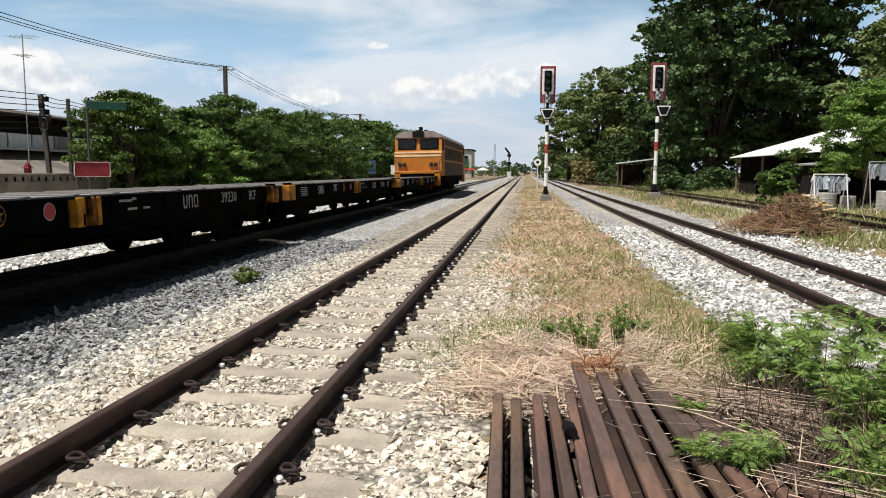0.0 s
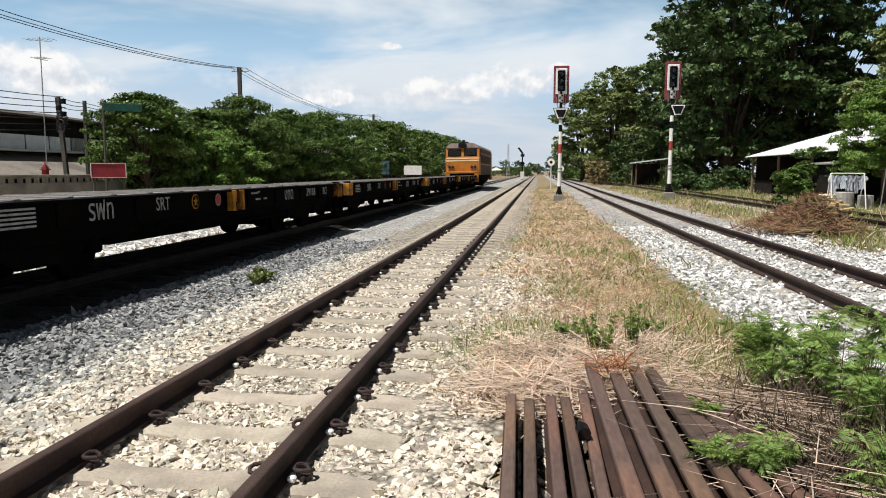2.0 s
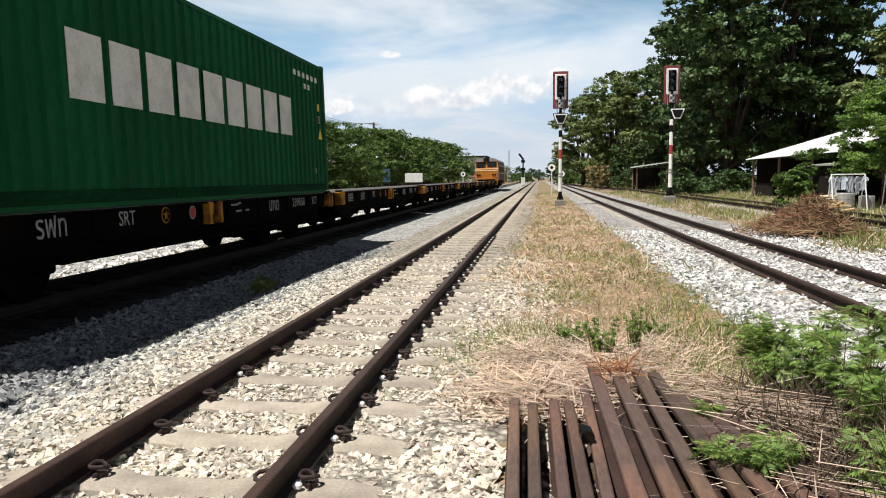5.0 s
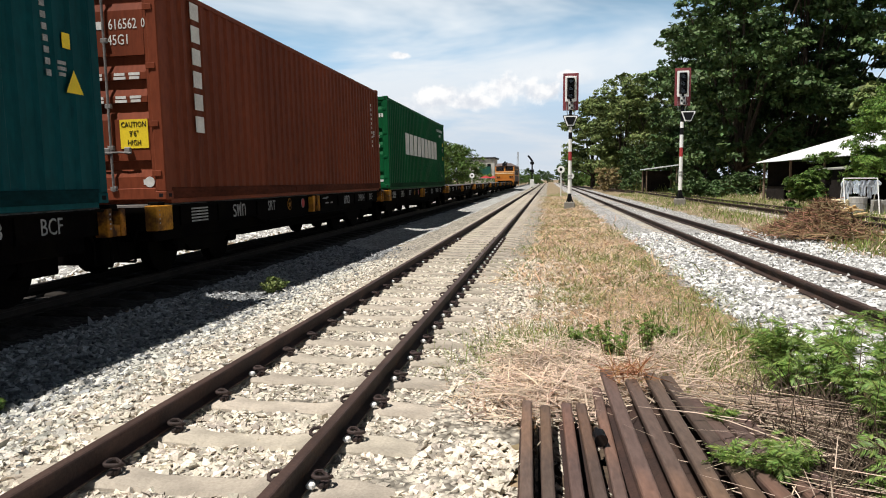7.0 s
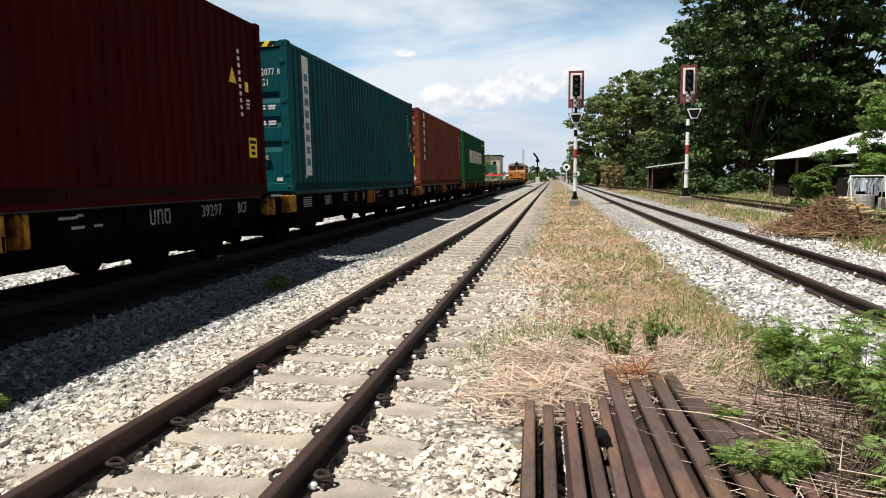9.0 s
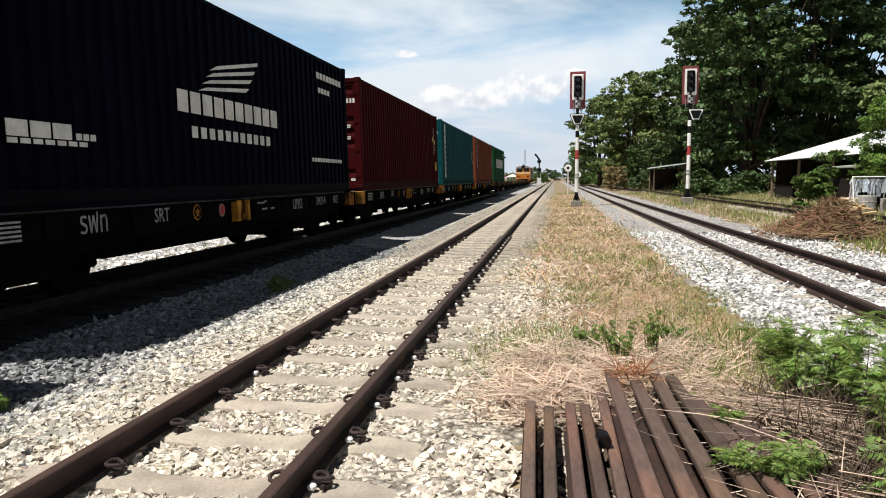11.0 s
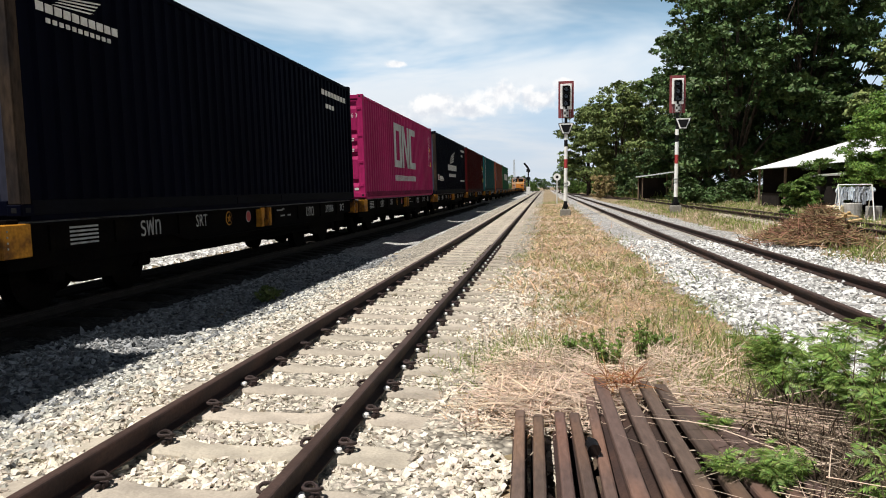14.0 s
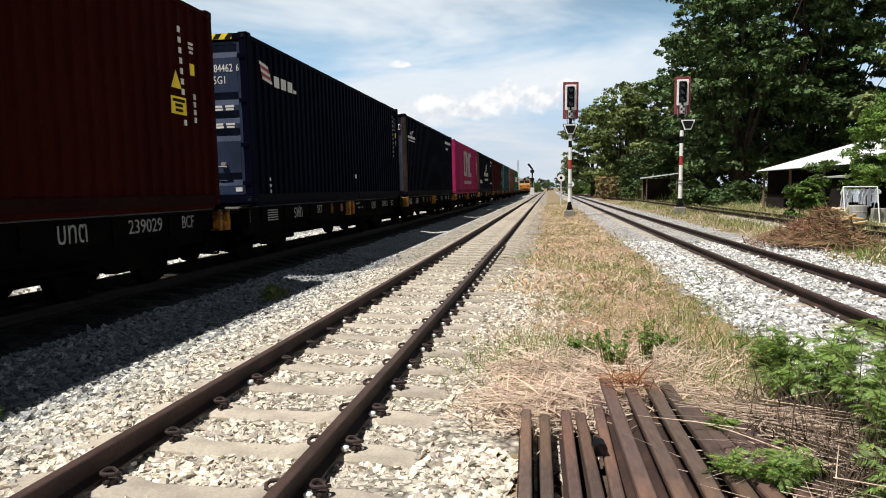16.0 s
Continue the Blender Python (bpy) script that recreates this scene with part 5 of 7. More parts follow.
def make_trees():
    # roadside row beyond the train
    row = [(-15.8, 27.2, 4.7, 2.3), (-15.2, 32.0, 3.5, 2.2), (-15.6, 36.5, 5.6, 3.0), (-15.3, 42.0, 5.3, 2.7), (-15.0, 48, 5.7, 3.4), (-15.2, 56, 6.2, 3.6),
           (-14.8, 65, 6.4, 3.8), (-15.1, 75, 6.8, 4.0), (-14.8, 87, 6.9, 4.0), (-15, 100, 7.2, 4.2), (-14.8, 116, 7.6, 4.4)]
    for k, (x, y, top, sp) in enumerate(row):
        tree(x, y, -0.2, top, sp, 110, 30000 if y < 44 else 20000 if y < 60 else 10000, 0.115 if y < 44 else 0.15 if y < 60 else 0.26, M["leaf_fresh" if k == 1 else "leaf_row"], "low spreading roadside tree with bright green leaves", 100 + 7 * k, low=0.26 - 0.03 * (k % 3), trunk=0.12, dense=0.24, flat=0.36, peak=0.45)
    for k, (x, y, top, sp) in enumerate([(-17.0, 29.6, 4.6, 2.2), (-17.2, 34.4, 4.7, 2.4), (-16.8, 39.5, 5.0, 2.6), (-16.8, 45.5, 5.2, 2.8), (-16.6, 52, 5.4, 2.8)]):
        tree(x, y, -0.2, top, sp, 80, 10000, 0.20, M["leaf_row"], "low spreading roadside tree with dark green leaves", 190 + 7 * k, low=0.22, trunk=0.13, dense=0.26, flat=0.5, peak=0.5)
    # tall dark trees beyond the sheds
    big = [(13.0, 52, 18.5, 5.6), (17.4, 53, 19.5, 5.2), (20.6, 57, 20, 4.2), (15, 61, 19, 5.5), (13.5, 66, 15.5, 5)]
    for k, (x, y, top, sp) in enumerate(big):
        tree(x, y, 0.4, top, sp, 150, 30000, 0.33, M["leaf_dark"], "tall dense dark green tree behind the sheds", 300 + 7 * k, low=0.10, trunk=0.30, dense=0.22, flat=0.6, peak=0.58)
    for k, (x, y, top, sp) in enumerate([(20.6, 44, 10.6, 3.2), (24.0, 47, 12.8, 4.2), (18.4, 39.5, 6.4, 2.0)]):
        tree(x, y, 0.4, top, sp, 90, 24000, 0.27, M["leaf_olive" if k < 2 else "leaf_fresh"], "tall sunlit green tree at the edge of the wood", 400 + 7 * k, low=0.12, trunk=0.3, dense=0.28, flat=0.55)
    # lighter wood further along
    for k, (x, y, top, sp) in enumerate([(5.8, 98, 12.5, 4.2), (8.8, 92, 14.8, 4.8), (12.5, 90, 15.0, 5.2), (16.5, 84, 14.0, 5.0), (11, 104, 13.5, 5.0), (20, 92, 14, 5.5)]):
        tree(x, y, 0.4, top, sp, 90, 18000, 0.33, M["leaf_olive"], "leafy olive-green tree in the wood beside the line", 500 + 7 * k, low=0.14, trunk=0.3, dense=0.25, flat=0.6, peak=0.55)
    tree(10.95, 24.6, 0.4, 4.4, 1.45, 95, 46000, 0.075, M["leaf_fresh"], "bushy bright green tree beside the shed", 700, low=0.30, trunk=0.10, dense=0.34)
    tree(13.6, 25.2, 0.4, 6.2, 1.9, 40, 15000, 0.14, M["leaf_fresh"], "bushy green tree behind the washing lines", 720, low=0.45, trunk=0.12, dense=0.36)


make_trees()


# ---- signals ----
def signal(x, y, base, ground, u, label, side=0.0):
    """Colour light signal. base: the foot of its mast, ground: the level round it, u: its scale, side: how far the shield hangs off the mast."""
    t = thing("railway_signal", pose(x, y, base), label, "railway signal", "colour light signals")
    bm = bmesh.new()
    box(bm, (0, 0, (ground - base) / 2 - 0.04), (0.50 * u, 0.50 * u, base - ground + 0.10), 0.04)
    part("foundation", bm, M["cement"], t, "concrete foundation block")
    zs = [0.0, 0.41, 1.20, 1.99, 2.42, 3.02, 3.34, 3.62]
    cols = ["black", "white", "white", "red", "white", "black", "white"]
    for k in range(7):
        bm = bmesh.new()
        rod(bm, (0, 0, zs[k] * u), (0, 0, zs[k + 1] * u), (0.085 if k != 1 else 0.094) * u, n=14)
        part("mast_section", bm, M[cols[k]], t)
    bm = bmesh.new()
    rod(bm, (0, 0, zs[-1] * u), (0, 0, 5.9 * u), 0.07 * u, n=12)
    part("mast_head", bm, M["black"], t)
    for a in range(4):
        d = (math.cos(a * math.pi / 2 + 0.8), math.sin(a * math.pi / 2 + 0.8))
        bm = bmesh.new()
        tube(bm, [(0.06 * u * d[0], 0.06 * u * d[1], 0.34 * u), (0.20 * u * d[0], 0.20 * u * d[1], 0.0)], 0.028 * u, 5)
        part("foot_stay", bm, M["black"], t)
    for z in (1.10 * u, 1.24 * u):
        bm = bmesh.new()
        rod(bm, (0, 0, z), (0, 0, z + 0.05), 0.115 * u, n=12)
        part("band", bm, M["grey_steel"], t)
    bm = bmesh.new()
    tube(bm, [(0.08, -0.08, 1.08 * u), (0.26, -0.12, 1.22 * u), (0.10, -0.10, 0.92 * u)], 0.016, 5)
    part("bracket", bm, M["black"], t)
    # lower shield, hung on the mast by an arm
    sh = [(-0.36, 4.14), (0.36, 4.14), (0.36, 4.08), (0.17, 3.60), (-0.17, 3.60), (-0.36, 4.08)]
    bm = bmesh.new()
    box(bm, (side / 2, -0.04, 3.9 * u), (abs(side) + 0.12, 0.06, 0.07))
    part("shield_arm", bm, M["black"], t)
    for k, (name, paint, label2, near, far) in enumerate((("shield_rim", "black", "", -0.10, -0.06), ("shield", "white", "white-edged tapered black shield", -0.13, -0.10), ("shield_face", "black", "", -0.17, -0.13))):
        f = 1.0 - 0.12 * k - 0.10 * (k == 2)
        bm = bmesh.new()
        prism(bm, [(side + a * f * u, (3.885 + (z - 3.885) * f) * u) for a, z in sh], "y", near, far)
        part(name, bm, M[paint], t, label2)
    # head
    bm = bmesh.new()
    box(bm, (0, 0.06, 5.255 * u), (0.73 * u, 0.05, 1.75 * u), 0.01)
    part("backboard", bm, M["signal_back"], t, "faded dark red backboard")
    bm = bmesh.new()
    box(bm, (0, -0.02, 5.39 * u), (0.54 * u, 0.05, 1.20 * u), 0.02)
    part("head_border", bm, M["white"], t, "white border of the lamp case")
    bm = bmesh.new()
    box(bm, (0, -0.08, 5.41 * u), (0.35 * u, 0.12, 0.98 * u), 0.03)
    b = part("lamp_case", bm, M["black"], t)
    for k in range(3):
        z = (5.06 + 0.335 * k) * u
        bm = bmesh.new()
        rod(bm, (0, -0.13, z), (0, -0.155, z), 0.10 * u, n=16)
        part("lens", bm, M["lens"], b, "unlit signal lens")
        bm = bmesh.new()
        pts = [(0.13 * u * math.cos(a), z + 0.13 * u * math.sin(a)) for a in np.linspace(-0.2, math.pi + 0.2, 12)]
        pts += [(0.115 * u * math.cos(a), z + 0.115 * u * math.sin(a)) for a in np.linspace(math.pi + 0.2, -0.2, 12)]
        prism(bm, pts, "y", -0.36, -0.13)
        part("hood", bm, M["black"], b)
    bm = bmesh.new()
    box(bm, (0, -0.05, 4.60 * u), (0.26 * u, 0.10, 0.40 * u), 0.02)
    j = part("junction_plate", bm, M["grey_steel"], t, "small weathered grey route indicator")
    for k in range(3):
        for i in range(2):
            bm = bmesh.new()
            box(bm, ((i - 0.5) * 0.11 * u, -0.105, (4.48 + 0.12 * k) * u), (0.07 * u, 0.02, 0.07 * u), 0.005)
            part("cell", bm, M["black" if (i + k) % 2 else "offwhite"], j)
    for s in (-1, 1):
        bm = bmesh.new()
        tube(bm, [(s * 0.20 * u, 0.02, 4.30 * u), (s * 0.20 * u, 0.02, 4.80 * u)], 0.012, 5)
        part("hanger", bm, M["grey_steel"], t)
    for k in range(7):
        bm = bmesh.new()
        box(bm, (0.02 * u, 0.25, (4.2 + 0.28 * k) * u), (0.34 * u, 0.03, 0.03))
        part("ladder_rung", bm, M["grey_steel"], t)
    for a in (-0.15, 0.19):
        bm = bmesh.new()
        tube(bm, [(a * u, 0.25, 4.1 * u), (a * u, 0.25, 6.0 * u)], 0.015)
        part("ladder_rail", bm, M["grey_steel"], t)
    return t


signal(0.985, 35.0, 0.34, 0.02, 1.0, "colour light signal on a red, white and black banded mast")
signal(6.31, 36.0, 0.47, 0.15, 1.02, "colour light signal on a banded mast beside the siding", 0.26)


# ---- loose rails ----
def loose_rails():
    """Stacked old rails beside the empty track: a light row on the ground and a heavier row on bearers."""
    def one(name, x0, y0, x1, y1, z, label, wide=False):
        bm = bmesh.new()
        L = math.hypot(x1 - x0, y1 - y0)
        h = 0.155 if wide else 0.135
        pr = rail_outline(h, 0.074 if wide else 0.058, 0.088 if wide else 0.080)
        prism(bm, pr, "y", 0, L)
        bmesh.ops.subdivide_edges(bm, edges=[e for e in bm.edges if e.calc_length() > 0.5], cuts=8)
        # worn head lighter; the dark rust below also carries the gaps' shade
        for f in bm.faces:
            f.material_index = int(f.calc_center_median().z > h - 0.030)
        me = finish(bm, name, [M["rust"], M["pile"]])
        ob = new(name, me)
        ob.matrix_world = pose(x0, y0, z, 0, 0, -math.degrees(math.atan2(x1 - x0, y1 - y0)))
        tagged(ob, label, "rail", "stack of loose rails")
    # (x at y = 2.7, x at the far end, far end, height of the foot)
    for xa, xb, yb, z in ((-0.097, -0.135, 4.06, 0.01), (-0.007, -0.029, 4.00, 0.005), (0.111, 0.092, 4.05, 0.01), (0.206, 0.175, 4.05, 0.008), (0.292, 0.292, 4.47, -0.02)):
        k = (xb - xa) / (yb - 2.7)
        one("loose_rail", xa - 3.9 * k, -1.2, xb, yb, z, "rusty brown old rail lying on its foot in a row")
    for xa, xb, yb, z in ((0.393, 0.357, 4.62, 0.045), (0.530, 0.497, 4.40, 0.045), (0.659, 0.630, 4.56, 0.045), (0.800, 0.722, 4.50, 0.045), (0.915, 0.785, 4.10, 0.045), (1.050, 0.874, 3.95, 0.040), (1.19, 0.965, 3.9, 0.035)):
        k = (xb - xa) / (yb - 2.7)
        one("loose_rail", xa - 1.7 * k, 1.0, xb, yb, z, "rusty brown heavy rail stacked on timber bearers", True)
    for y in (1.6, 3.6):
        bm = bmesh.new()
        box(bm, (0.74, y, 0.0), (0.86, 0.12, 0.09), 0.01)
        tagged(part("timber_bearer", bm, M["timber"]), "old timber bearer under the stacked rails", "timber")
    bm = bmesh.new()
    rod(bm, (0, 0, 0), (0, 0, 0.06), 0.034, n=20)
    rod(bm, (0, 0, 0.06), (0, 0, 0.085), 0.034, 0.013, n=20)
    rod(bm, (0, 0, 0.085), (0, 0, 0.11), 0.013, n=12)
    ob = part("bottle", bm, M["gloss_black"])
    ob.matrix_world = pose(0.247, 3.44, 0.150, -80, 0, 10)
    tagged(ob, "small glossy black bottle wedged between the rails", "bottle")


loose_rails()


def soil_patch():
    """Soil and leaf litter under the stacked rails and the weeds, their shade put into its dark colour, edges uneven.
    """
    us, vs = np.linspace(-0.20, 2.8, 38), np.linspace(0.6, 4.9, 44)
    X, Y = np.meshgrid(us, vs)
    rim = np.minimum(np.minimum(X + 0.20, 2.8 - X), np.minimum(Y - 0.6, 4.9 - Y))
    Z = level(X) + 0.012 + rng.normal(0, 0.010, X.shape) - 0.10 * (rim < 0.05 + 0.25 * rng.random(X.shape))
    n = len(us)
    i = (np.arange(len(vs) - 1)[:, None] * n + np.arange(n - 1)[None]).ravel()
    ob = raw("soil_patch", np.stack([X, Y, Z], -1).reshape(-1, 3), np.stack([i, i + 1, i + n + 1, i + n], 1), M["earth_shade"])
    tagged(ob, "soil with leaf litter under the rails, the shade of the gaps in its dark colour", "soil", kind="structure")


soil_patch()


# ---- grass and weeds ----
def blades(name, pts, length, width, material, label, lay=0.3, seed=1, bend=0.5, category="grass", loose=0.25):
    """Grass blades at pts (n, 3): each two quads long, bent over. lay: 0 upright, 1 flat."""
    g = np.random.default_rng(seed)
    n = len(pts)
    az, tilt = g.uniform(0, 2 * np.pi, n), np.clip(lay + loose * g.normal(size=n), 0.02, 1.04) * np.pi / 2
    L, W = length * np.exp(0.4 * g.normal(size=n)), width * np.exp(0.25 * g.normal(size=n))
    flat = np.stack([np.cos(az), np.sin(az), np.zeros(n)], 1)
    side = np.stack([-np.sin(az), np.cos(az), g.normal(0, 0.4, n)], 1)
    up = np.array([0, 0, 1.0])
    tilt2 = np.minimum(tilt + bend * g.random(n), np.pi / 2 * 1.05)
    d1 = flat * np.sin(tilt)[:, None] + up * np.cos(tilt)[:, None]
    d2 = flat * np.sin(tilt2)[:, None] + up * np.cos(tilt2)[:, None]
    a, b = pts, pts + d1 * (L * 0.55)[:, None]
    c = b + d2 * (L * 0.45)[:, None]
    w = side * W[:, None] / 2
    V = np.stack([a - w, a + w, b + w * 0.8, b - w * 0.8, c + w * 0.25, c - w * 0.25], 1)
    i = np.arange(n)[:, None] * 6
    F = np.concatenate([i + np.array([[0, 1, 2, 3]]), i + np.array([[3, 2, 4, 5]])])
    return tagged(raw(name, V.reshape(-1, 3), F, material), label, category, kind="stuff")


def strewn(n, x0, x1, y0, y1, seed, falloff=0.8, edge=0.2, tufts=0, tight=0.10, lift=0.0):
    """Places on the ground between two wavering edges, gathered in tufts."""
    g = np.random.default_rng(seed)
    m = tufts or n
    y = y0 + (y1 - y0) * g.random(m) ** (1 + falloff)
    wav = edge * (np.sin(y * 1.7 + seed) + np.sin(y * 0.61 + 2 * seed) + 0.6 * np.sin(y * 4.1))
    x = x0 + wav + (x1 - x0) * g.random(m) + g.normal(0, edge, m)
    if tufts:
        k = g.integers(0, m, n)
        x, y = x[k] + g.normal(0, tight, n), y[k] + g.normal(0, tight * 1.3, n)
    return np.stack([x, y, level(x) + lift + 0.05 * (np.abs(x) < 1.2) * g.random(n) * (lift > 0)], 1)


S, G = M["straw"], M["grass"]
blades("dry_grass", strewn(2200, -1.0, 1.9, 4.6, 20, 24, 0.8, 0.15, 150, 0.10), 0.09, 0.006, M["turf"], "scattered tufts of dry grass in the ballast", 0.75, 24)
blades("dry_grass", strewn(24000, -0.40, 1.60, 4.5, 16, 11, 0.9, 0.20, 420, 0.15), 0.095, 0.006, M["turf"], "dry straw-coloured grass between the tracks", 0.88, 11, loose=0.18)
blades("dry_grass", strewn(12000, -0.40, 1.60, 4.5, 16, 31, 0.9, 0.20, 300, 0.17), 0.11, 0.005, S, "bleached grass between the tracks", 0.85, 31, loose=0.2)
blades("dry_grass", strewn(7000, -0.45, 1.6, 10, 60, 32, 0.7, 0.17, 600, 0.25), 0.14, 0.014, S, "bleached grass further along the strip", 0.8, 32, loose=0.2)
blades("dry_grass", strewn(12000, -0.45, 1.6, 10, 60, 12, 0.7, 0.17, 1500, 0.25), 0.14, 0.016, M["turf"], "dry straw-coloured grass further along the strip", 0.85, 12, loose=0.15)
blades("green_grass", strewn(8500, -0.3, 1.6, 5.2, 15, 13, 0.7, 0.2, 34, 0.24), 0.09, 0.006, G, "thin green grass among the straw", 0.7, 13)
blades("green_grass", strewn(10000, -0.5, 1.7, 10, 70, 14, 0.8, 0.2, 130, 0.40), 0.10, 0.014, G, "green grass along the strip", 0.78, 14)
blades("straw_litter", strewn(2800, -0.34, 0.32, 4.3, 5.7, 15, 0.2, 0.06, 50, 0.14, 0.05), 0.22, 0.0075, S, "mat of bleached straw over the ends of the rails", 0.95, 15, 0.12, loose=0.09)
blades("straw_litter", strewn(1500, 0.35, 1.40, 4.5, 5.9, 16, 0.2, 0.08, 50, 0.16, 0.04), 0.20, 0.0065, S, "bleached straw behind the stacked rails", 0.92, 16, 0.2, loose=0.12)
blades("straw_litter", strewn(150, 0.95, 1.45, 2.7, 4.3, 17, 0.0, 0.03, 40, 0.14, 0.13), 0.34, 0.0055, S, "long bleached straws beside the stacked rails", 0.97, 17, 0.1, loose=0.07)
# stalks take the dark soil colour as painted shade below the weeds
blades("leaf_litter", strewn(9000, 1.15, 2.7, 2.2, 4.3, 23, 0.0, 0.05, 260, 0.12, 0.10), 0.16, 0.006, M["earth_shade"], "withered stalks under the weeds, the shade there put into their dark colour", 0.7, 23, 0.4, loose=0.3)
blades("straw_litter", strewn(70, 1.2, 2.5, 2.4, 4.0, 25, 0.0, 0.05, 60, 0.14, 0.16), 0.26, 0.0045, S, "bleached stalks tangled in the weeds", 0.75, 25, 0.4, loose=0.3)
blades("green_grass", strewn(1300, -0.40, 0.5, 5.3, 6.8, 26, 0.0, 0.1, 40, 0.13), 0.12, 0.006, G, "tufts of green grass at the edge of the strip", 0.5, 26)
blades("green_grass", strewn(1500, 0.95, 1.75, 4.4, 6.6, 27, 0.0, 0.1, 55, 0.13), 0.12, 0.006, G, "green grass behind the stacked rails", 0.5, 27)
blades("straw_litter", strewn(500, -0.45, 1.3, 4.9, 6.8, 18, 0.0, 0.05, 90, 0.12), 0.20, 0.003, S, "standing dry stalks", 0.25, 18, 0.2)
blades("green_grass", strewn(1300, 1.2, 1.8, 4.4, 8.5, 19, 0.2, 0.2, 60, 0.15), 0.10, 0.006, G, "green grass at the edge of the ballast", 0.5, 19)
blades("green_grass", strewn(26000, 5.6, 13.5, 13, 62, 20, 0.7, 0.2, 2200, 0.3), 0.13, 0.017, G, "rough green grass beside the siding", 0.4, 20)
blades("dry_grass", strewn(6000, 5.4, 12.5, 13, 62, 21, 0.7, 0.2, 900, 0.3), 0.13, 0.016, S, "dry grass beside the siding", 0.5, 21)
blades("green_grass", strewn(7000, 9.0, 16, 60, 110, 22, 0.3, 0.3, 600, 0.6, 0.0), 0.5, 0.05, G, "tall rough grass under the wood", 0.35, 22)


def fern_weed(x, y, z, height, reach, stems, seed, name="weed", label="feathery green legume weed with fine leaflets", leaves=9, size=1.0):
    """A weed of upright stems with divided leaves: each leaf has pairs of narrow drooping fingers along its stalk."""
    g = np.random.default_rng(seed)
    t = thing(name, pose(x, y, z), label, "weed", "feathery weeds")
    V = []
    for s in range(stems):
        az = g.uniform(0, 2 * math.pi)
        out, H = reach * g.uniform(0.25, 1.0), height * g.uniform(0.6, 1.15)
        P = [np.array([out * u ** 1.5 * math.cos(az), out * u ** 1.5 * math.sin(az), H * (1 - (1 - u) ** 1.4)]) for u in np.linspace(0, 1, 7)]
        bm = bmesh.new()
        tube(bm, P, [0.0045 - 0.0005 * i for i in range(7)], 5)
        part("stem", bm, M["stem"], t)
        for k in range(leaves):
            u = 0.22 + 0.78 * k / (leaves - 1)
            i = min(int(u * 6), 5)
            o = P[i] + (P[i + 1] - P[i]) * (u * 6 - i)
            a = az + 2.4 * k + g.normal(0, 0.4)
            lift = g.uniform(-0.15, 0.9)
            d = np.array([math.cos(a), math.sin(a), lift])
            d /= np.linalg.norm(d)
            side = np.cross(d, [0, 0, 1.0])
            side /= np.linalg.norm(side)
            up = np.cross(side, d)
            tilt = g.normal(0, 0.5)
            side, up = side * math.cos(tilt) + up * math.sin(tilt), up * math.cos(tilt) - side * math.sin(tilt)
            R = g.uniform(0.075, 0.13) * size
            pairs = 9
            for p in range(pairs + 1):
                v = 0.22 + 0.78 * p / pairs
                root = o + d * R * v - up * 0.40 * R * v * v
                for sg in ((-1, 1) if p < pairs else (0,)):
                    pd = side * sg * 0.9 + d * (0.55 if sg else 1.0) - up * g.uniform(0.1, 0.55)
                    pd /= np.linalg.norm(pd)
                    L = R * 0.44 * math.sin(math.pi * (0.30 + 0.50 * v)) * g.uniform(0.8, 1.15)
                    q = np.cross(pd, up)
                    q *= L * 0.125 / np.linalg.norm(q)
                    V.append([root, root + pd * L * 0.5 + q, root + pd * L - up * 0.12 * L, root + pd * L * 0.5 - q])
    V = np.array(V)
    raw("leaves", V.reshape(-1, 3), np.arange(len(V) * 4).reshape(-1, 4), M["weed"], t)
    return t


# a thicket on the bank, and low sprays over the stacked rails
for k, (x, y, h, r, n) in enumerate(((1.50, 4.80, 0.40, 0.15, 6), (1.42, 4.45, 0.32, 0.16, 6), (1.62, 4.45, 0.44, 0.18, 7), (1.86, 4.85, 0.48, 0.20, 5), (1.92, 4.35, 0.52, 0.20, 6), (1.72, 4.05, 0.42, 0.22, 7), (2.10, 4.0, 0.54, 0.22, 6),
                                     (1.66, 3.65, 0.36, 0.20, 6), (1.90, 3.65, 0.44, 0.22, 6), (1.55, 5.3, 0.30, 0.15, 4), (1.78, 3.30, 0.30, 0.18, 5), (2.05, 3.45, 0.45, 0.22, 6), (2.25, 3.8, 0.5, 0.22, 6), (2.35, 4.5, 0.42, 0.20, 5), (1.95, 3.05, 0.36, 0.2, 7), (1.55, 3.15, 0.26, 0.2, 6), (1.72, 2.85, 0.30, 0.2, 7), (1.42, 2.85, 0.22, 0.16, 5), (2.0, 2.75, 0.4, 0.2, 6))):
    fern_weed(x, y, 0.05, h, r, n + 3, 900 + k, leaves=11)
for k, (x, y, h, r, n) in enumerate(((0.80, 3.14, 0.10, 0.16, 6), (0.93, 3.05, 0.12, 0.17, 7), (1.06, 3.16, 0.13, 0.15, 6), (0.88, 3.75, 0.06, 0.08, 4))):
    fern_weed(x, y, 0.17, h, r, n, 950 + k, label="low feathery green weed spreading over the stacked rails", leaves=8, size=0.72)


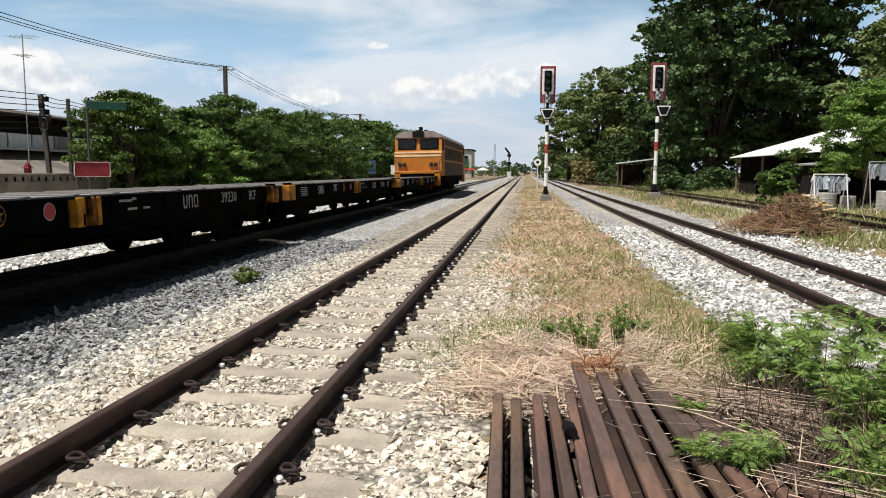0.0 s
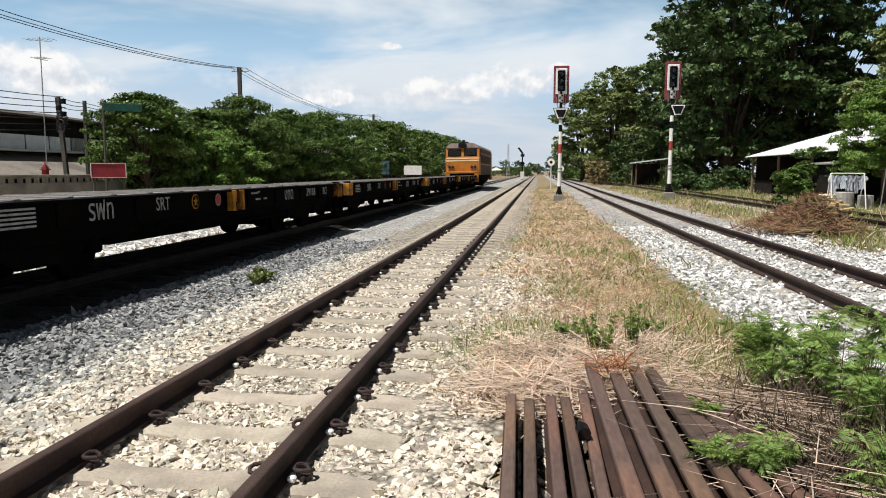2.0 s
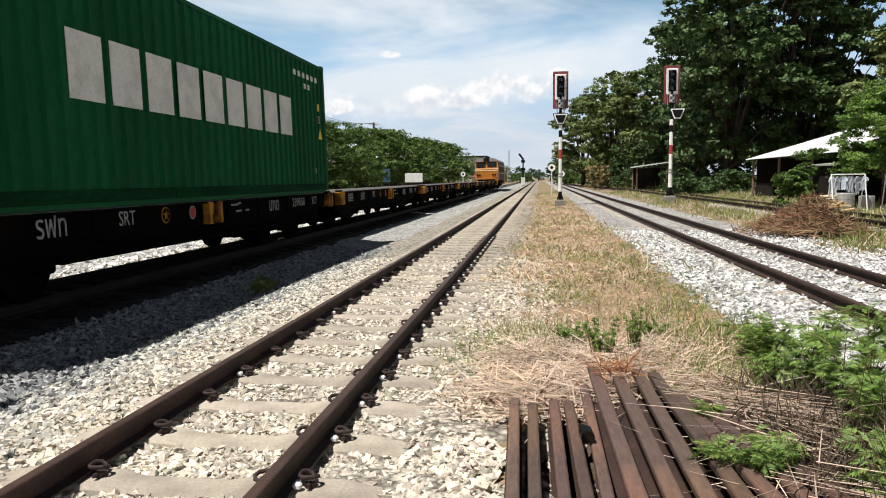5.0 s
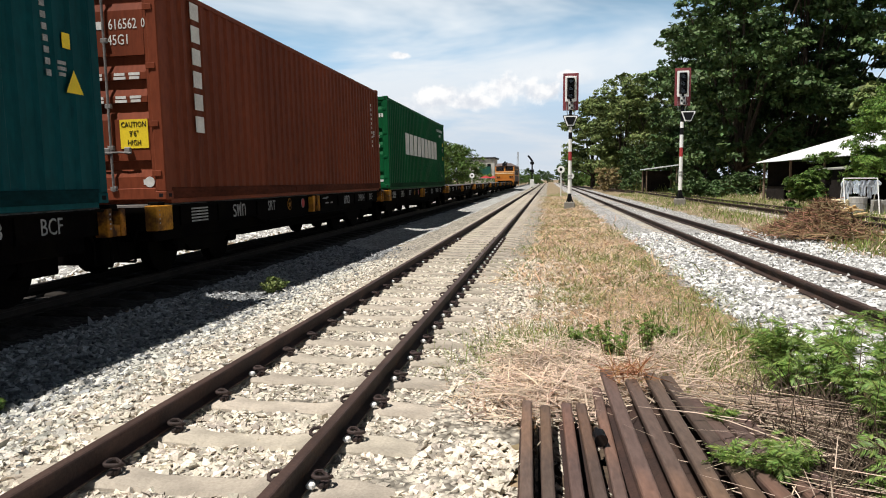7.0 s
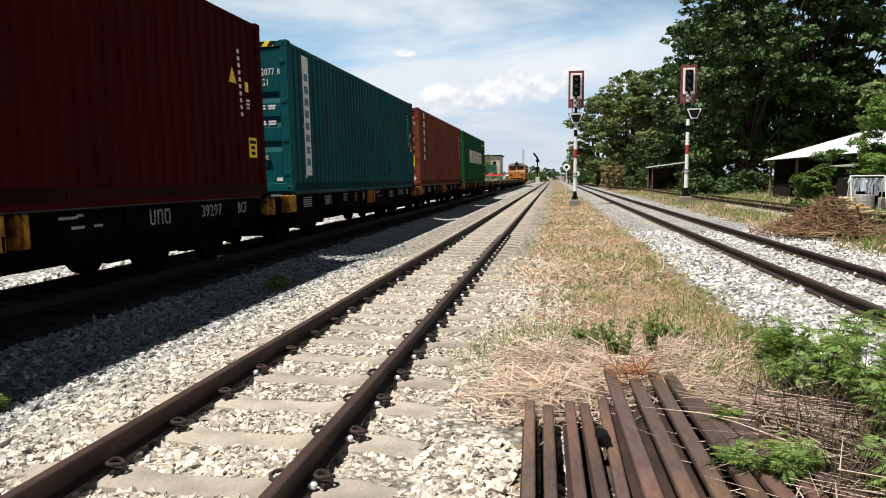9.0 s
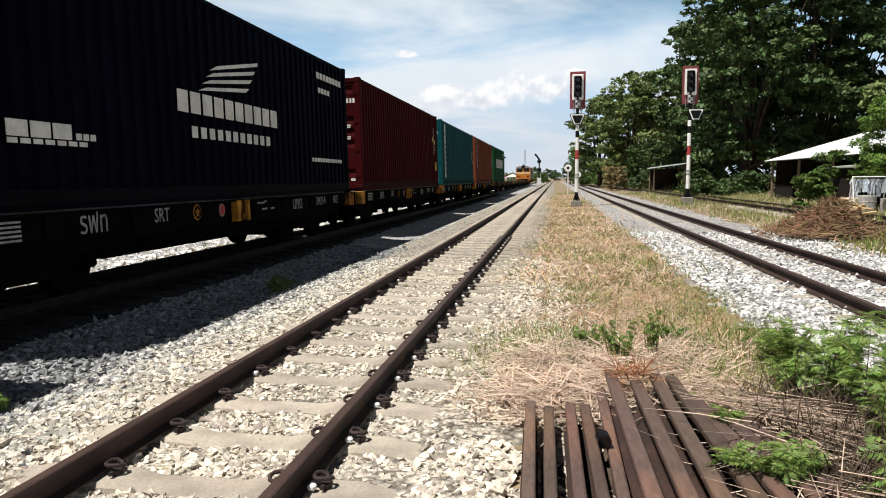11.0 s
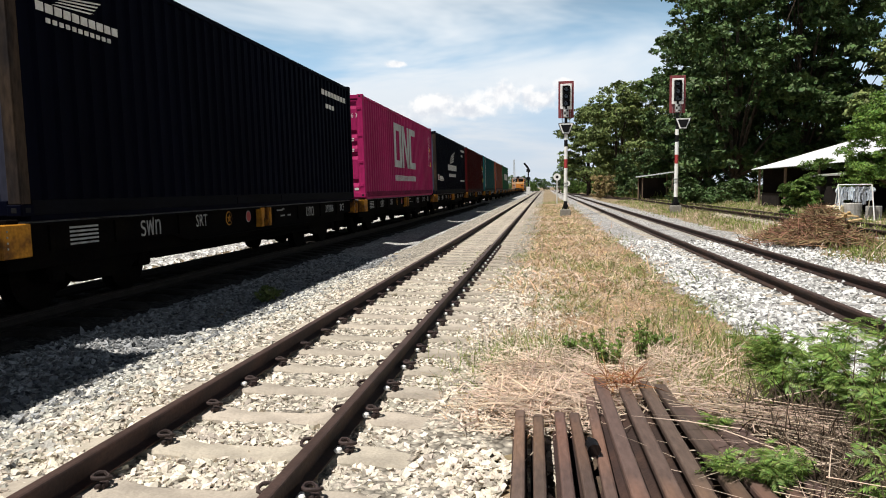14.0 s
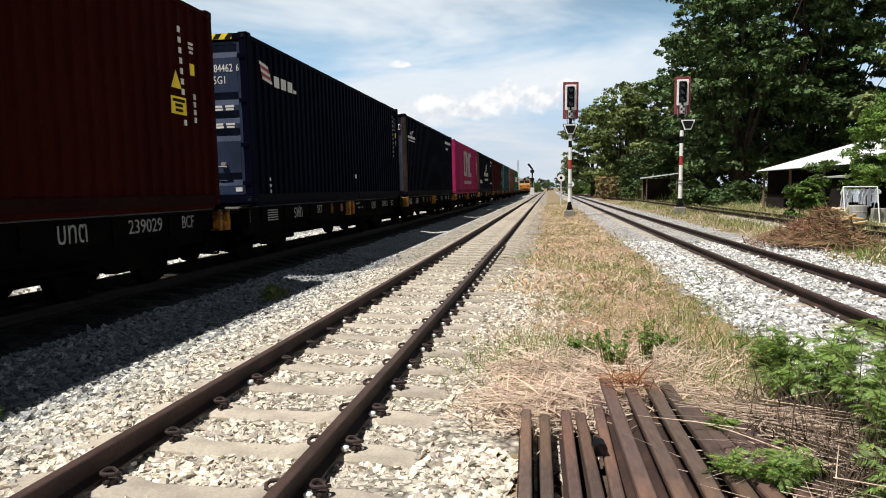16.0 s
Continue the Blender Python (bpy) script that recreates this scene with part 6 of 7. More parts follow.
def herb(x, y, height, spread, count, seed, label, size=0.05, material="weed"):
    """A leafy upright herb."""
    g = np.random.default_rng(seed)
    t = thing("weed", pose(x, y, float(level(x))), label, "weed", "leafy herbs")
    cl = []
    for k in range(count):
        a, r = g.uniform(0, 6.28), spread * math.sqrt(g.random())
        tip = (r * math.cos(a), r * math.sin(a), height * g.uniform(0.55, 1.0))
        bm = bmesh.new()
        tube(bm, [(tip[0] * 0.5, tip[1] * 0.5, 0), (tip[0] * 0.8, tip[1] * 0.8, tip[2] * 0.6), tip], [0.004, 0.003, 0.0015], 4)
        part("stem", bm, M["stem"], t)
        cl += [(tip[0] * u, tip[1] * u, tip[2] * u, size * 1.1) for u in (0.45, 0.7, 0.95)]
    foliage("leaves", cl, count * 80, size, M[material], t, seed + 1, sprays=3)


herb(0.50, 5.45, 0.36, 0.16, 22, 801, "leafy green herb in the dry grass", 0.021)
herb(0.74, 5.55, 0.42, 0.08, 12, 802, "thin upright green herb in the dry grass", 0.020)
herb(0.30, 6.10, 0.20, 0.18, 16, 803, "low green herb in the dry grass", 0.026)
herb(0.95, 6.30, 0.16, 0.20, 14, 807, "low green herb in the dry grass", 0.026)
herb(-3.94, 9.66, 0.22, 0.26, 12, 804, "small dusty green weed growing in the ballast", 0.05, "leaf_olive")
herb(-3.80, 4.25, 0.16, 0.12, 8, 805, "small green weed growing in the ballast", 0.04)
blades("withered_weed", strewn(190, 0.44, 0.54, 4.40, 4.62, 806, 0.0, 0.02, 9, 0.05, 0.19), 0.13, 0.006, M["withered"], "withered orange-brown weed on the rail ends", 0.85, 806, 0.5, "weed", 0.25)


# ---- beside the siding ----
def sticks(name, pts, dirs, r, material, label, category, parent=None):
    """Thin three-sided sticks from pts along dirs."""
    pts, dirs = np.asarray(pts), np.asarray(dirs)
    n = len(pts)
    a = np.cross(dirs, np.array([0.3, 0.2, 1.0]))
    a /= np.linalg.norm(a, axis=1)[:, None]
    b = np.cross(dirs, a)
    b /= np.linalg.norm(b, axis=1)[:, None]
    r = np.broadcast_to(r, n)[:, None]
    ring = [a * r, (-0.5 * a + 0.87 * b) * r, (-0.5 * a - 0.87 * b) * r]
    V = np.stack([pts + q for q in ring] + [pts + dirs + q * 0.7 for q in ring], 1)
    i = np.arange(n)[:, None] * 6
    F = np.concatenate([i + np.array([[k, (k + 1) % 3, 3 + (k + 1) % 3, 3 + k]]) for k in range(3)])
    ob = raw(name, V.reshape(-1, 3), F, material, parent)
    return tagged(ob, label, category) if label else ob


def straw_bundle(n, a, b, wide, spread, seed, label):
    """Long bleached stalks fallen one way, from about a to about b."""
    g = np.random.default_rng(seed)
    a, b = np.array(a), np.array(b)
    u = g.random((n, 1))
    d = (b - a) * g.uniform(0.25, 0.6, (n, 1)) + g.normal(0, spread, (n, 3)) * np.array([1, 1, 0.35])
    p = a + (b - a) * u * 0.75 + g.normal(0, wide, (n, 3)) * np.array([1, 1, 0.25])
    o = sticks("straw_litter", p, d, g.uniform(0.0012, 0.0032, n), M["straw"], label, "straw")
    o["kind"] = "stuff"


straw_bundle(95, (0.70, 4.10, 0.22), (1.55, 3.75, 0.20), 0.07, 0.06, 31, "sheaf of bleached stalks fallen across the stacked rails")
straw_bundle(34, (1.10, 3.75, 0.20), (1.55, 3.20, 0.17), 0.10, 0.09, 32, "bleached stalks slumped beside the stacked rails")
straw_bundle(20, (0.95, 2.95, 0.24), (1.75, 2.60, 0.20), 0.07, 0.07, 33, "long bleached stalks lying over the near weeds")


def brush_pile():
    t = thing("brush_pile", pose(5.72, 16.3, 0.17), "heap of dry brown branches with cut planks on top", "brush pile")
    g = np.random.default_rng(41)
    for name, n, r, m in (("brushwood", 2300, 0.0075, "twig"), ("brushwood", 500, 0.013, "stem")):
        u, v = g.normal(0, 0.54, n), g.normal(0, 0.42, n)
        h = (0.70 + 0.10 * np.sin(5 * u)) * np.exp(-((u - 0.1) ** 2 / 0.75 + v ** 2 / 0.5)) * g.random(n) ** 0.5
        d = g.normal(size=(n, 3)) * np.array([1, 1, 0.45])
        d = d / np.linalg.norm(d, axis=1)[:, None] * g.uniform(0.12, 0.55, n)[:, None]
        o = sticks(name, np.stack([u * 0.85, v * 1.2, h], 1) - d / 2 + np.array([0, 0, 0.05]), d, r, M[m], "", "", t)
        o["kind"] = "stuff"
    for k in range(14):
        bm = bmesh.new()
        box(bm, (0, 0, 0), (g.uniform(0.3, 0.8), g.uniform(0.05, 0.1), 0.03), 0.004)
        p = part("plank", bm, M["woodcut"], t)
        p.matrix_basis = pose(0.42 + g.normal(0, 0.25), -0.05 + g.normal(0, 0.3), 0.56 + g.uniform(-0.1, 0.10), g.uniform(-15, 15), g.uniform(-12, 12), g.uniform(0, 180))


brush_pile()


def garment(parent, x, z, seed):
    """A shirt on a line: sloped shoulders, short sleeves, body with folds and an uneven hem."""
    g = np.random.default_rng(seed)
    bm = bmesh.new()
    cols = 9
    w, h = g.uniform(0.08, 0.12), g.uniform(0.34, 0.58)
    shape = (0.35, 1.0, 1.45, 1.35, 0.85, 0.88, 0.92, 1.0)
    drop = (0.0, 0.05, 0.22, 0.34, 0.36, 0.6, 0.8, 1.0)
    grid = [[bm.verts.new((x + 0.022 * math.sin(4 * c + 0.7 * r + seed), w * f * (2 * c / (cols - 1) - 1), z - h * d * (1 + 0.05 * math.sin(2 * c + seed)))) for c in range(cols)] for r, (f, d) in enumerate(zip(shape, drop))]
    for r in range(len(shape) - 1):
        for c in range(cols - 1):
            bm.faces.new((grid[r][c], grid[r][c + 1], grid[r + 1][c + 1], grid[r + 1][c]))
    bmesh.ops.solidify(bm, geom=bm.faces, thickness=0.03)
    return part("garment", bm, M["cloth"], parent)


def washing(x0, x1, y, base, top, n, label, paint, seed):
    t = thing("clothes_rack", pose((x0 + x1) / 2, y, base), label, "clothes rack", "clothes racks")
    w, h = (x1 - x0) / 2, top - base
    for s in (-1, 1):
        for yy in (-0.28, 0.28):
            bm = bmesh.new()
            rod(bm, (s * w, yy, 0), (s * w, 0, h), 0.017, n=8)
            part("leg", bm, M[paint], t)
        bm = bmesh.new()
        rod(bm, (s * w, -0.26, 0.08), (s * w, 0.26, 0.08), 0.014, n=8)
        part("foot_bar", bm, M[paint], t)
    bm = bmesh.new()
    rod(bm, (-w, 0, h), (w, 0, h), 0.017, n=8)
    part("top_rail", bm, M[paint], t)
    for k in range(n):
        xx = -w * 0.85 + 1.7 * w * (k + 0.22 * math.sin(5.3 * k)) / (n - 1)
        o = garment(t, 0, 0, seed + k)
        o.matrix_basis = pose(xx, 0, h - 0.06, 0, 0, 90 + 40 * math.sin(k * 2.1))


washing(8.75, 9.70, 23.0, 0.28, 1.42, 6, "white tube clothes rack hung with pale washing", "white", 1)
washing(10.15, 11.5, 22.6, 0.30, 1.80, 8, "grey clothes rack hung with pale shirts", "grey_steel", 30)


def drum(x, y, r, h, paint, label):
    bm = bmesh.new()
    z = float(level(x))
    prof = [(r * 0.96, 0), (r, 0.02), (r, h * 0.32), (r * 1.03, h * 0.34), (r, h * 0.36), (r, h * 0.64), (r * 1.03, h * 0.66), (r, h * 0.68), (r, h - 0.02), (r * 0.95, h)]
    rings = [[bm.verts.new((q * math.cos(a), q * math.sin(a), v)) for a in np.linspace(0, 2 * math.pi, 18, endpoint=False)] for q, v in prof]
    for A, B in zip(rings, rings[1:]):
        for i in range(18):
            bm.faces.new((A[i], A[(i + 1) % 18], B[(i + 1) % 18], B[i]))
    bm.faces.new(rings[0][::-1])
    bm.faces.new(rings[-1])
    ob = part("drum", bm, M[paint])
    ob.location = (x, y, z - 0.02)
    tagged(ob, label, "drum", "drums beside the washing")


drum(8.95, 23.7, 0.24, 0.50, "cream", "pale yellow plastic drum under the washing")
drum(9.45, 23.7, 0.27, 0.55, "tin_grey", "grey plastic drum under the washing")
drum(9.95, 23.4, 0.22, 0.45, "tin_grey", "grey drum beside the washing")
drum(10.5, 22.2, 0.26, 0.62, "tin_grey", "tall grey drum beside the washing")
drum(10.9, 21.8, 0.24, 0.42, "white", "white plastic drum beside the washing")


def corrugated(bm, x0, x1, y0, y1, z0, z1, pitch=0.09, deep=0.018, thick=0.012):
    """Sheet that rises from z0 at x0 to z1 at x1, waves running up the slope."""
    ys = np.arange(y0, y1, pitch / 4)
    prev = None
    for i, y in enumerate(ys):
        d = deep * math.sin(2 * math.pi * (y - y0) / pitch)
        cur = [bm.verts.new((x, y, z + d - t)) for t in (0, thick) for x, z in ((x0, z0), (x1, z1))]
        if prev:
            bm.faces.new((prev[0], prev[1], cur[1], cur[0]))
            bm.faces.new((prev[2], cur[2], cur[3], prev[3]))
            bm.faces.new((prev[0], cur[0], cur[2], prev[2]))
            bm.faces.new((prev[1], prev[3], cur[3], cur[1]))
        prev = cur


def shed():
    t = thing("shed", pose(0, 0, 0), "open shed with a bright zinc roof and dark interior", "shed")
    for x0, x1, z0, z1 in ((10.35, 14.9, 2.22, 3.55), (19.4, 14.9, 2.25, 3.56)):
        bm = bmesh.new()
        corrugated(bm, x0, x1, 26.0, 38.2, z0, z1, 0.30, 0.012)
        part("roof", bm, M["zinc"], t, "sun-bleached corrugated zinc roof")
    for x in (10.7, 14.8, 19.0):
        for y in (26.3, 30.0, 34.0, 37.9):
            bm = bmesh.new()
            rod(bm, (x, y, 0.2), (x, y, 2.25 if x != 14.8 else 3.5), 0.06, n=8)
            part("post", bm, M["timber"], t)
    # walls near black, so the shed's inner shade lies in their colour
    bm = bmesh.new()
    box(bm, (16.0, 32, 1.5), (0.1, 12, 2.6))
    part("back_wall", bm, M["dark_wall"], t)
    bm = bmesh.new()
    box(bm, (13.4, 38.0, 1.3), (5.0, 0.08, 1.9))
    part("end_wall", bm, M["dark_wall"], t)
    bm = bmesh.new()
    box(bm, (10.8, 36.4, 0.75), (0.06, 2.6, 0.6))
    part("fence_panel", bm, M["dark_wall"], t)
    return t


shed()


def hut():
    t = thing("hut", pose(11.3, 27.2, 0.35), "low hut with a thin tin roof, the dark of its inside painted on the walls", "hut")
    bm = bmesh.new()
    prism(bm, [(-1.4, 1.38), (1.6, 1.66), (1.6, 1.71), (-1.4, 1.43)], "y", -1.3, 1.6)
    part("roof", bm, M["tin_grey"], t)
    # wall colour stands in for the unlit inside of the open hut
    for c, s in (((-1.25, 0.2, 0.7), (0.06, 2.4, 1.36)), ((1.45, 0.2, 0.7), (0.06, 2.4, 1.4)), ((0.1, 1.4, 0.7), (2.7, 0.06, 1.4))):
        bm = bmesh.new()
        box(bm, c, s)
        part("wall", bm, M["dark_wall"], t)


hut()


def hedge(x, y, w, d, h, n, seed, mat_name, label, base=0.3, leaf=0.10):
    g = np.random.default_rng(seed)
    t = thing("hedge", pose(x, y, base), label, "hedge")
    cl = [(g.uniform(-w, w), g.uniform(-d, d), g.uniform(0.12, h), g.uniform(0.22, 0.36)) for k in range(max(34, int(w * d * h * 14)))]
    for q in cl[:6]:
        bm = bmesh.new()
        tube(bm, [(q[0], q[1], 0), (q[0], q[1], max(q[2], 0.2))], 0.02, 5)
        part("stem", bm, M["stem"], t)
    foliage("leaves", cl, n, leaf, M[mat_name], t, seed)


hedge(9.72, 27.3, 1.15, 0.5, 1.30, 22000, 61, "leaf_mid", "vine-covered green hedge before the hut")
for k in range(5):
    hedge(-16.6, 29 + 5.2 * k, 0.5, 2.4, 1.3 + 0.25 * (k % 2), 5000, 170 + k, "leaf_row", "rough dark shrubs under the roadside trees", base=-0.2, leaf=0.16)
for k, (x, y, w, h) in enumerate(((10.5, 72, 3.5, 4.5), (15.5, 69, 3.5, 5.0))):
    hedge(x, y, w, 1.0, h, 12000, 180 + k, "leaf_dark", "dense dark undergrowth under the trees", leaf=0.24)
hedge(6.3, 76, 1.5, 1.5, 2.2, 6000, 63, "leaf_dry", "dry yellow-brown shrub beside the line", leaf=0.2)
for k, (x, y, w, h) in enumerate(((5.2, 120, 2, 2.0), (8.0, 112, 2, 2.6), (9.5, 130, 4, 3.5), (7.0, 150, 3, 3.5), (-16, 190, 5, 2.6), (-9.5, 200, 4, 2.4), (-24, 175, 5, 3.0), (-5.0, 225, 2.5, 2.6))):
    hedge(x, y, w, 1.5, h, 2200, 160 + k, "leaf_mid", "green scrub far along the line", leaf=0.35)
hedge(11.0, 28.6, 1.5, 0.4, 0.3, 4000, 62, "leaf_mid", "green creepers hanging over the hut roof", base=1.95)
for k, (x, y, w, d, h) in enumerate(((9.0, 44, 1.5, 1, 0.9), (12, 46, 2.5, 1.2, 1.3), (16.5, 43, 3, 1.5, 1.6), (22, 40, 4, 1.5, 2.2), (11.5, 55, 2.5, 1.5, 1.6), (9.0, 66, 1.4, 1.5, 1.8), (8.6, 76, 1.5, 2.5, 2.4), (13, 74, 2.5, 2, 2.6), (13.5, 58, 3.5, 1.2, 6.0), (18.5, 58, 4, 1.2, 6.5), (25, 52, 4, 1.2, 6.0))):
    hedge(x, y, w, d, h, 5000, 70 + k, "leaf_dark", "rough bushes at the foot of the trees", leaf=0.2)


def far_shed():
    t = thing("shed", pose(8.9, 60, 0.4), "small shed with a pale roof under the trees", "shed")
    bm = bmesh.new()
    prism(bm, [(-1.4, 1.75), (1.3, 2.10), (1.3, 2.18), (-1.4, 1.83)], "y", -1.5, 1.5)
    part("roof", bm, M["zinc"], t)
    for x in (-1.2, 1.1):
        for y in (-1.3, 1.3):
            bm = bmesh.new()
            rod(bm, (x, y, -0.1), (x, y, 1.95 if x > 0 else 1.7), 0.05, n=8)
            part("post", bm, M["timber"], t)
    bm = bmesh.new()
    box(bm, (0, 1.35, 0.85), (2.4, 0.06, 1.75))
    part("wall", bm, M["dark_wall"], t)


far_shed()
track("railway_track", 7.87, 0.275, 2, 62, "rusty siding half buried in grass", 30, 12, 0.65)
sid = track("railway_track", 5.8, 0.27, 0, 60, "rusty siding that joins the running line", 0, 0, 1)
sid.matrix_world = pose(7.6, 61.0, 0.22, 0, 0, 3.4)


# ---- beyond the train ----
def pole(x, y, h, label, arms=2, lean=0.0, r=0.13):
    t = thing("utility_pole", pose(x, y, -0.2, 0, lean, 0), label, "utility pole", "utility poles")
    bm = bmesh.new()
    prism(bm, [(-r, -r * 0.8), (r, -r * 0.8), (r, r * 0.8), (-r, r * 0.8)], "z", 0, h)
    part("shaft", bm, M["pole"], t)
    for k in range(arms):
        bm = bmesh.new()
        box(bm, (0, 0.12, h - 0.25 - 0.5 * k), (1.3, 0.09, 0.09), 0.01)
        a = part("crossarm", bm, M["grey_steel"], t)
        for xx in (-0.55, -0.2, 0.2, 0.55):
            bm = bmesh.new()
            rod(bm, (xx, 0.12, h - 0.2 - 0.5 * k), (xx, 0.12, h - 0.02 - 0.5 * k), 0.045, 0.03, n=8)
            part("insulator", bm, M["offwhite"], a)
    return t


def cable(a, b, sag, r=0.014, n=14, label="black overhead cable between poles"):
    bm = bmesh.new()
    a, b = Vector(a), Vector(b)
    tube(bm, [a.lerp(b, u) - Vector((0, 0, sag * 4 * u * (1 - u))) for u in np.linspace(0, 1, n)], r, 4)
    tagged(part("cable", bm, M["wire"]), label, "cable", "overhead cables")


for y in (8, 51, 94, 137):
    pole(-22, y, 9.2, "tall square concrete power pole beside the road", 1)
for y in (8, 51, 94):
    for x, z in ((-22.5, 8.95), (-22.1, 8.95), (-21.5, 8.95)):
        cable((x, y, z), (x, y + 43, z), 1.15, 0.018)
pole(-19.8, 28.0, 4.7, "leaning concrete pole with a tangle of cables", 0, -4, 0.085)
pole(-20.0, 29.6, 4.7, "concrete pole beside the road sign", 0, 0, 0.065)
for k in range(7):
    cable((-19.9 + 0.05 * k, 28.0, 4.5 - 0.22 * k), (-21.0 + 0.2 * k, 14.0, 5.2 - 0.33 * k), 0.35, 0.016)
    if k < 3:
        cable((-19.9, 28.0, 4.45 - 0.2 * k), (-20.0, 29.6, 4.4 - 0.15 * k), 0.05, 0.014)
        cable((-20.0, 29.6, 4.4 - 0.15 * k), (-21.5, 51, 5.0 - 0.3 * k), 0.4, 0.014)


def antenna():
    t = thing("antenna", pose(-20.5, 27.6, 0), "tall thin television antenna mast", "antenna")
    bm = bmesh.new()
    rod(bm, (0, 0, 0), (0, 0, 6.9), 0.022, n=6)
    part("mast", bm, M["grey_steel"], t)
    for z, w in ((6.75, 0.55), (6.0, 0.3)):
        bm = bmesh.new()
        rod(bm, (-w, 0, z + 0.06), (w, 0, z - 0.06), 0.014, n=6)
        for k in range(6):
            xx = -w + 2 * w * k / 5
            rod(bm, (xx, -0.3, z + 0.05), (xx, 0.3, z + 0.05), 0.008, n=5)
        part("aerial", bm, M["grey_steel"], t)


antenna()


def cable_coil(x, y, z):
    """Looped spare cable and splice boxes strapped to a pole."""
    t = thing("cable_coil", pose(x, y, z), "black coiled cable and splice boxes strapped to the pole", "cable coil")
    for k in range(4):
        bm = bmesh.new()
        tube(bm, [(0.26 * math.cos(a) * (1 - 0.1 * k), -0.14 - 0.03 * k, 0.30 * math.sin(a) - 0.10 * k) for a in np.linspace(0, 6.2, 16)], 0.022, 5)
        part("loop", bm, M["wire"], t)
    for k in range(5):
        bm = bmesh.new()
        box(bm, (0.10 * (-1) ** k, -0.16, 0.75 - 0.26 * k), (0.20, 0.16, 0.20), 0.02)
        part("splice_box", bm, M["black"], t)


cable_coil(-19.85, 27.95, 3.55)


def board(name, x, y, z0, z1, w, paint, label, yaw=0.0, posts=(-0.42, 0.42), border=None):
    """A flat sign on two posts, facing the path."""
    t = thing(name, pose(x, y, -0.2, 0, 0, yaw), label, "sign", "signs beside the road")
    bm = bmesh.new()
    box(bm, (0, 0, (z0 + z1) / 2 + 0.2), (w, 0.05, z1 - z0), 0.006)
    p = part("panel", bm, M[paint], t)
    if border:
        for c, s in (((0, -0.03, z0 + 0.22), (w, 0.02, 0.012)), ((0, -0.03, z1 + 0.18), (w, 0.02, 0.012)), ((-w / 2 + 0.01, -0.03, (z0 + z1) / 2 + 0.2), (0.02, 0.02, z1 - z0 - 0.05)), ((w / 2 - 0.01, -0.03, (z0 + z1) / 2 + 0.2), (0.02, 0.02, z1 - z0 - 0.05))):
            bm = bmesh.new()
            box(bm, c, s)
            part("border", bm, M[border], p)
    for s in posts:
        bm = bmesh.new()
        rod(bm, (s * w, 0.06, 0), (s * w, 0.06, z1 + 0.2), 0.04, n=8)
        part("post", bm, M["pole"], t)
    return t


board("sign_board", -12.9, 20.1, 1.20, 1.66, 0.98, "redboard", "blank dark red sign board on posts beside the road", 30, border="offwhite")
board("road_sign", -14.5, 23.6, 3.50, 3.76, 1.25, "green_sign", "green road sign high on a pole", 32, (-0.5,))
board("billboard", -11.0, 62.0, 1.15, 1.95, 1.55, "white", "blank white board on posts beyond the train", 8)
board("sign_board", -15.5, 47.5, 1.15, 1.75, 1.1, "redboard", "small red awning board among the trees", 20)
board("sign_board", -13.0, 60.0, 1.2, 2.3, 0.6, "blue_sign", "tall dull blue sign beside the road", 14)


def marker(x, y, z, label):
    t = thing("line_marker", pose(x, y, 0), label, "line marker", "round line markers")
    bm = bmesh.new()
    rod(bm, (0, 0, -0.1), (0, 0, z - 0.2), 0.05, n=8)
    part("post", bm, M["offwhite"], t)
    bm = bmesh.new()
    rod(bm, (0, -0.05, z), (0, 0.0, z), 0.30, n=24)
    d = part("disc", bm, M["white"], t, "white round disc")
    bm = bmesh.new()
    rod(bm, (0, -0.058, z), (0, -0.05, z), 0.12, n=16)
    part("dot", bm, M["steel_dark"], d)


marker(0.98, 60.0, 2.25, "round white marker on a white post between the tracks")
marker(-9.2, 86.0, 1.95, "round white marker on a post beyond the train")
marker(3.4 - 1.3, 70.0, 1.75, "small white marker post beside the line")


def spirit_house(x, y):
    """Small red shrine on a post, with a stepped roof and a spire."""
    t = thing("spirit_house", pose(x, y, 0.1), "small red spirit house on a post behind the garden wall", "shrine")
    for name, z, w, h in (("post", 0.55, 0.10, 1.1), ("platform", 1.12, 0.30, 0.06), ("body", 1.25, 0.18, 0.20), ("eave", 1.37, 0.28, 0.04), ("roof", 1.43, 0.18, 0.08), ("upper_roof", 1.50, 0.11, 0.07)):
        bm = bmesh.new()
        box(bm, (0, 0, z), (w, w, h), 0.01)
        part(name, bm, M["cement" if name == "post" else "redboard"], t)
    bm = bmesh.new()
    rod(bm, (0, 0, 1.53), (0, 0, 1.72), 0.03, 0.004, n=8)
    part("spire", bm, M["redboard"], t)


spirit_house(-17.9, 24.0)


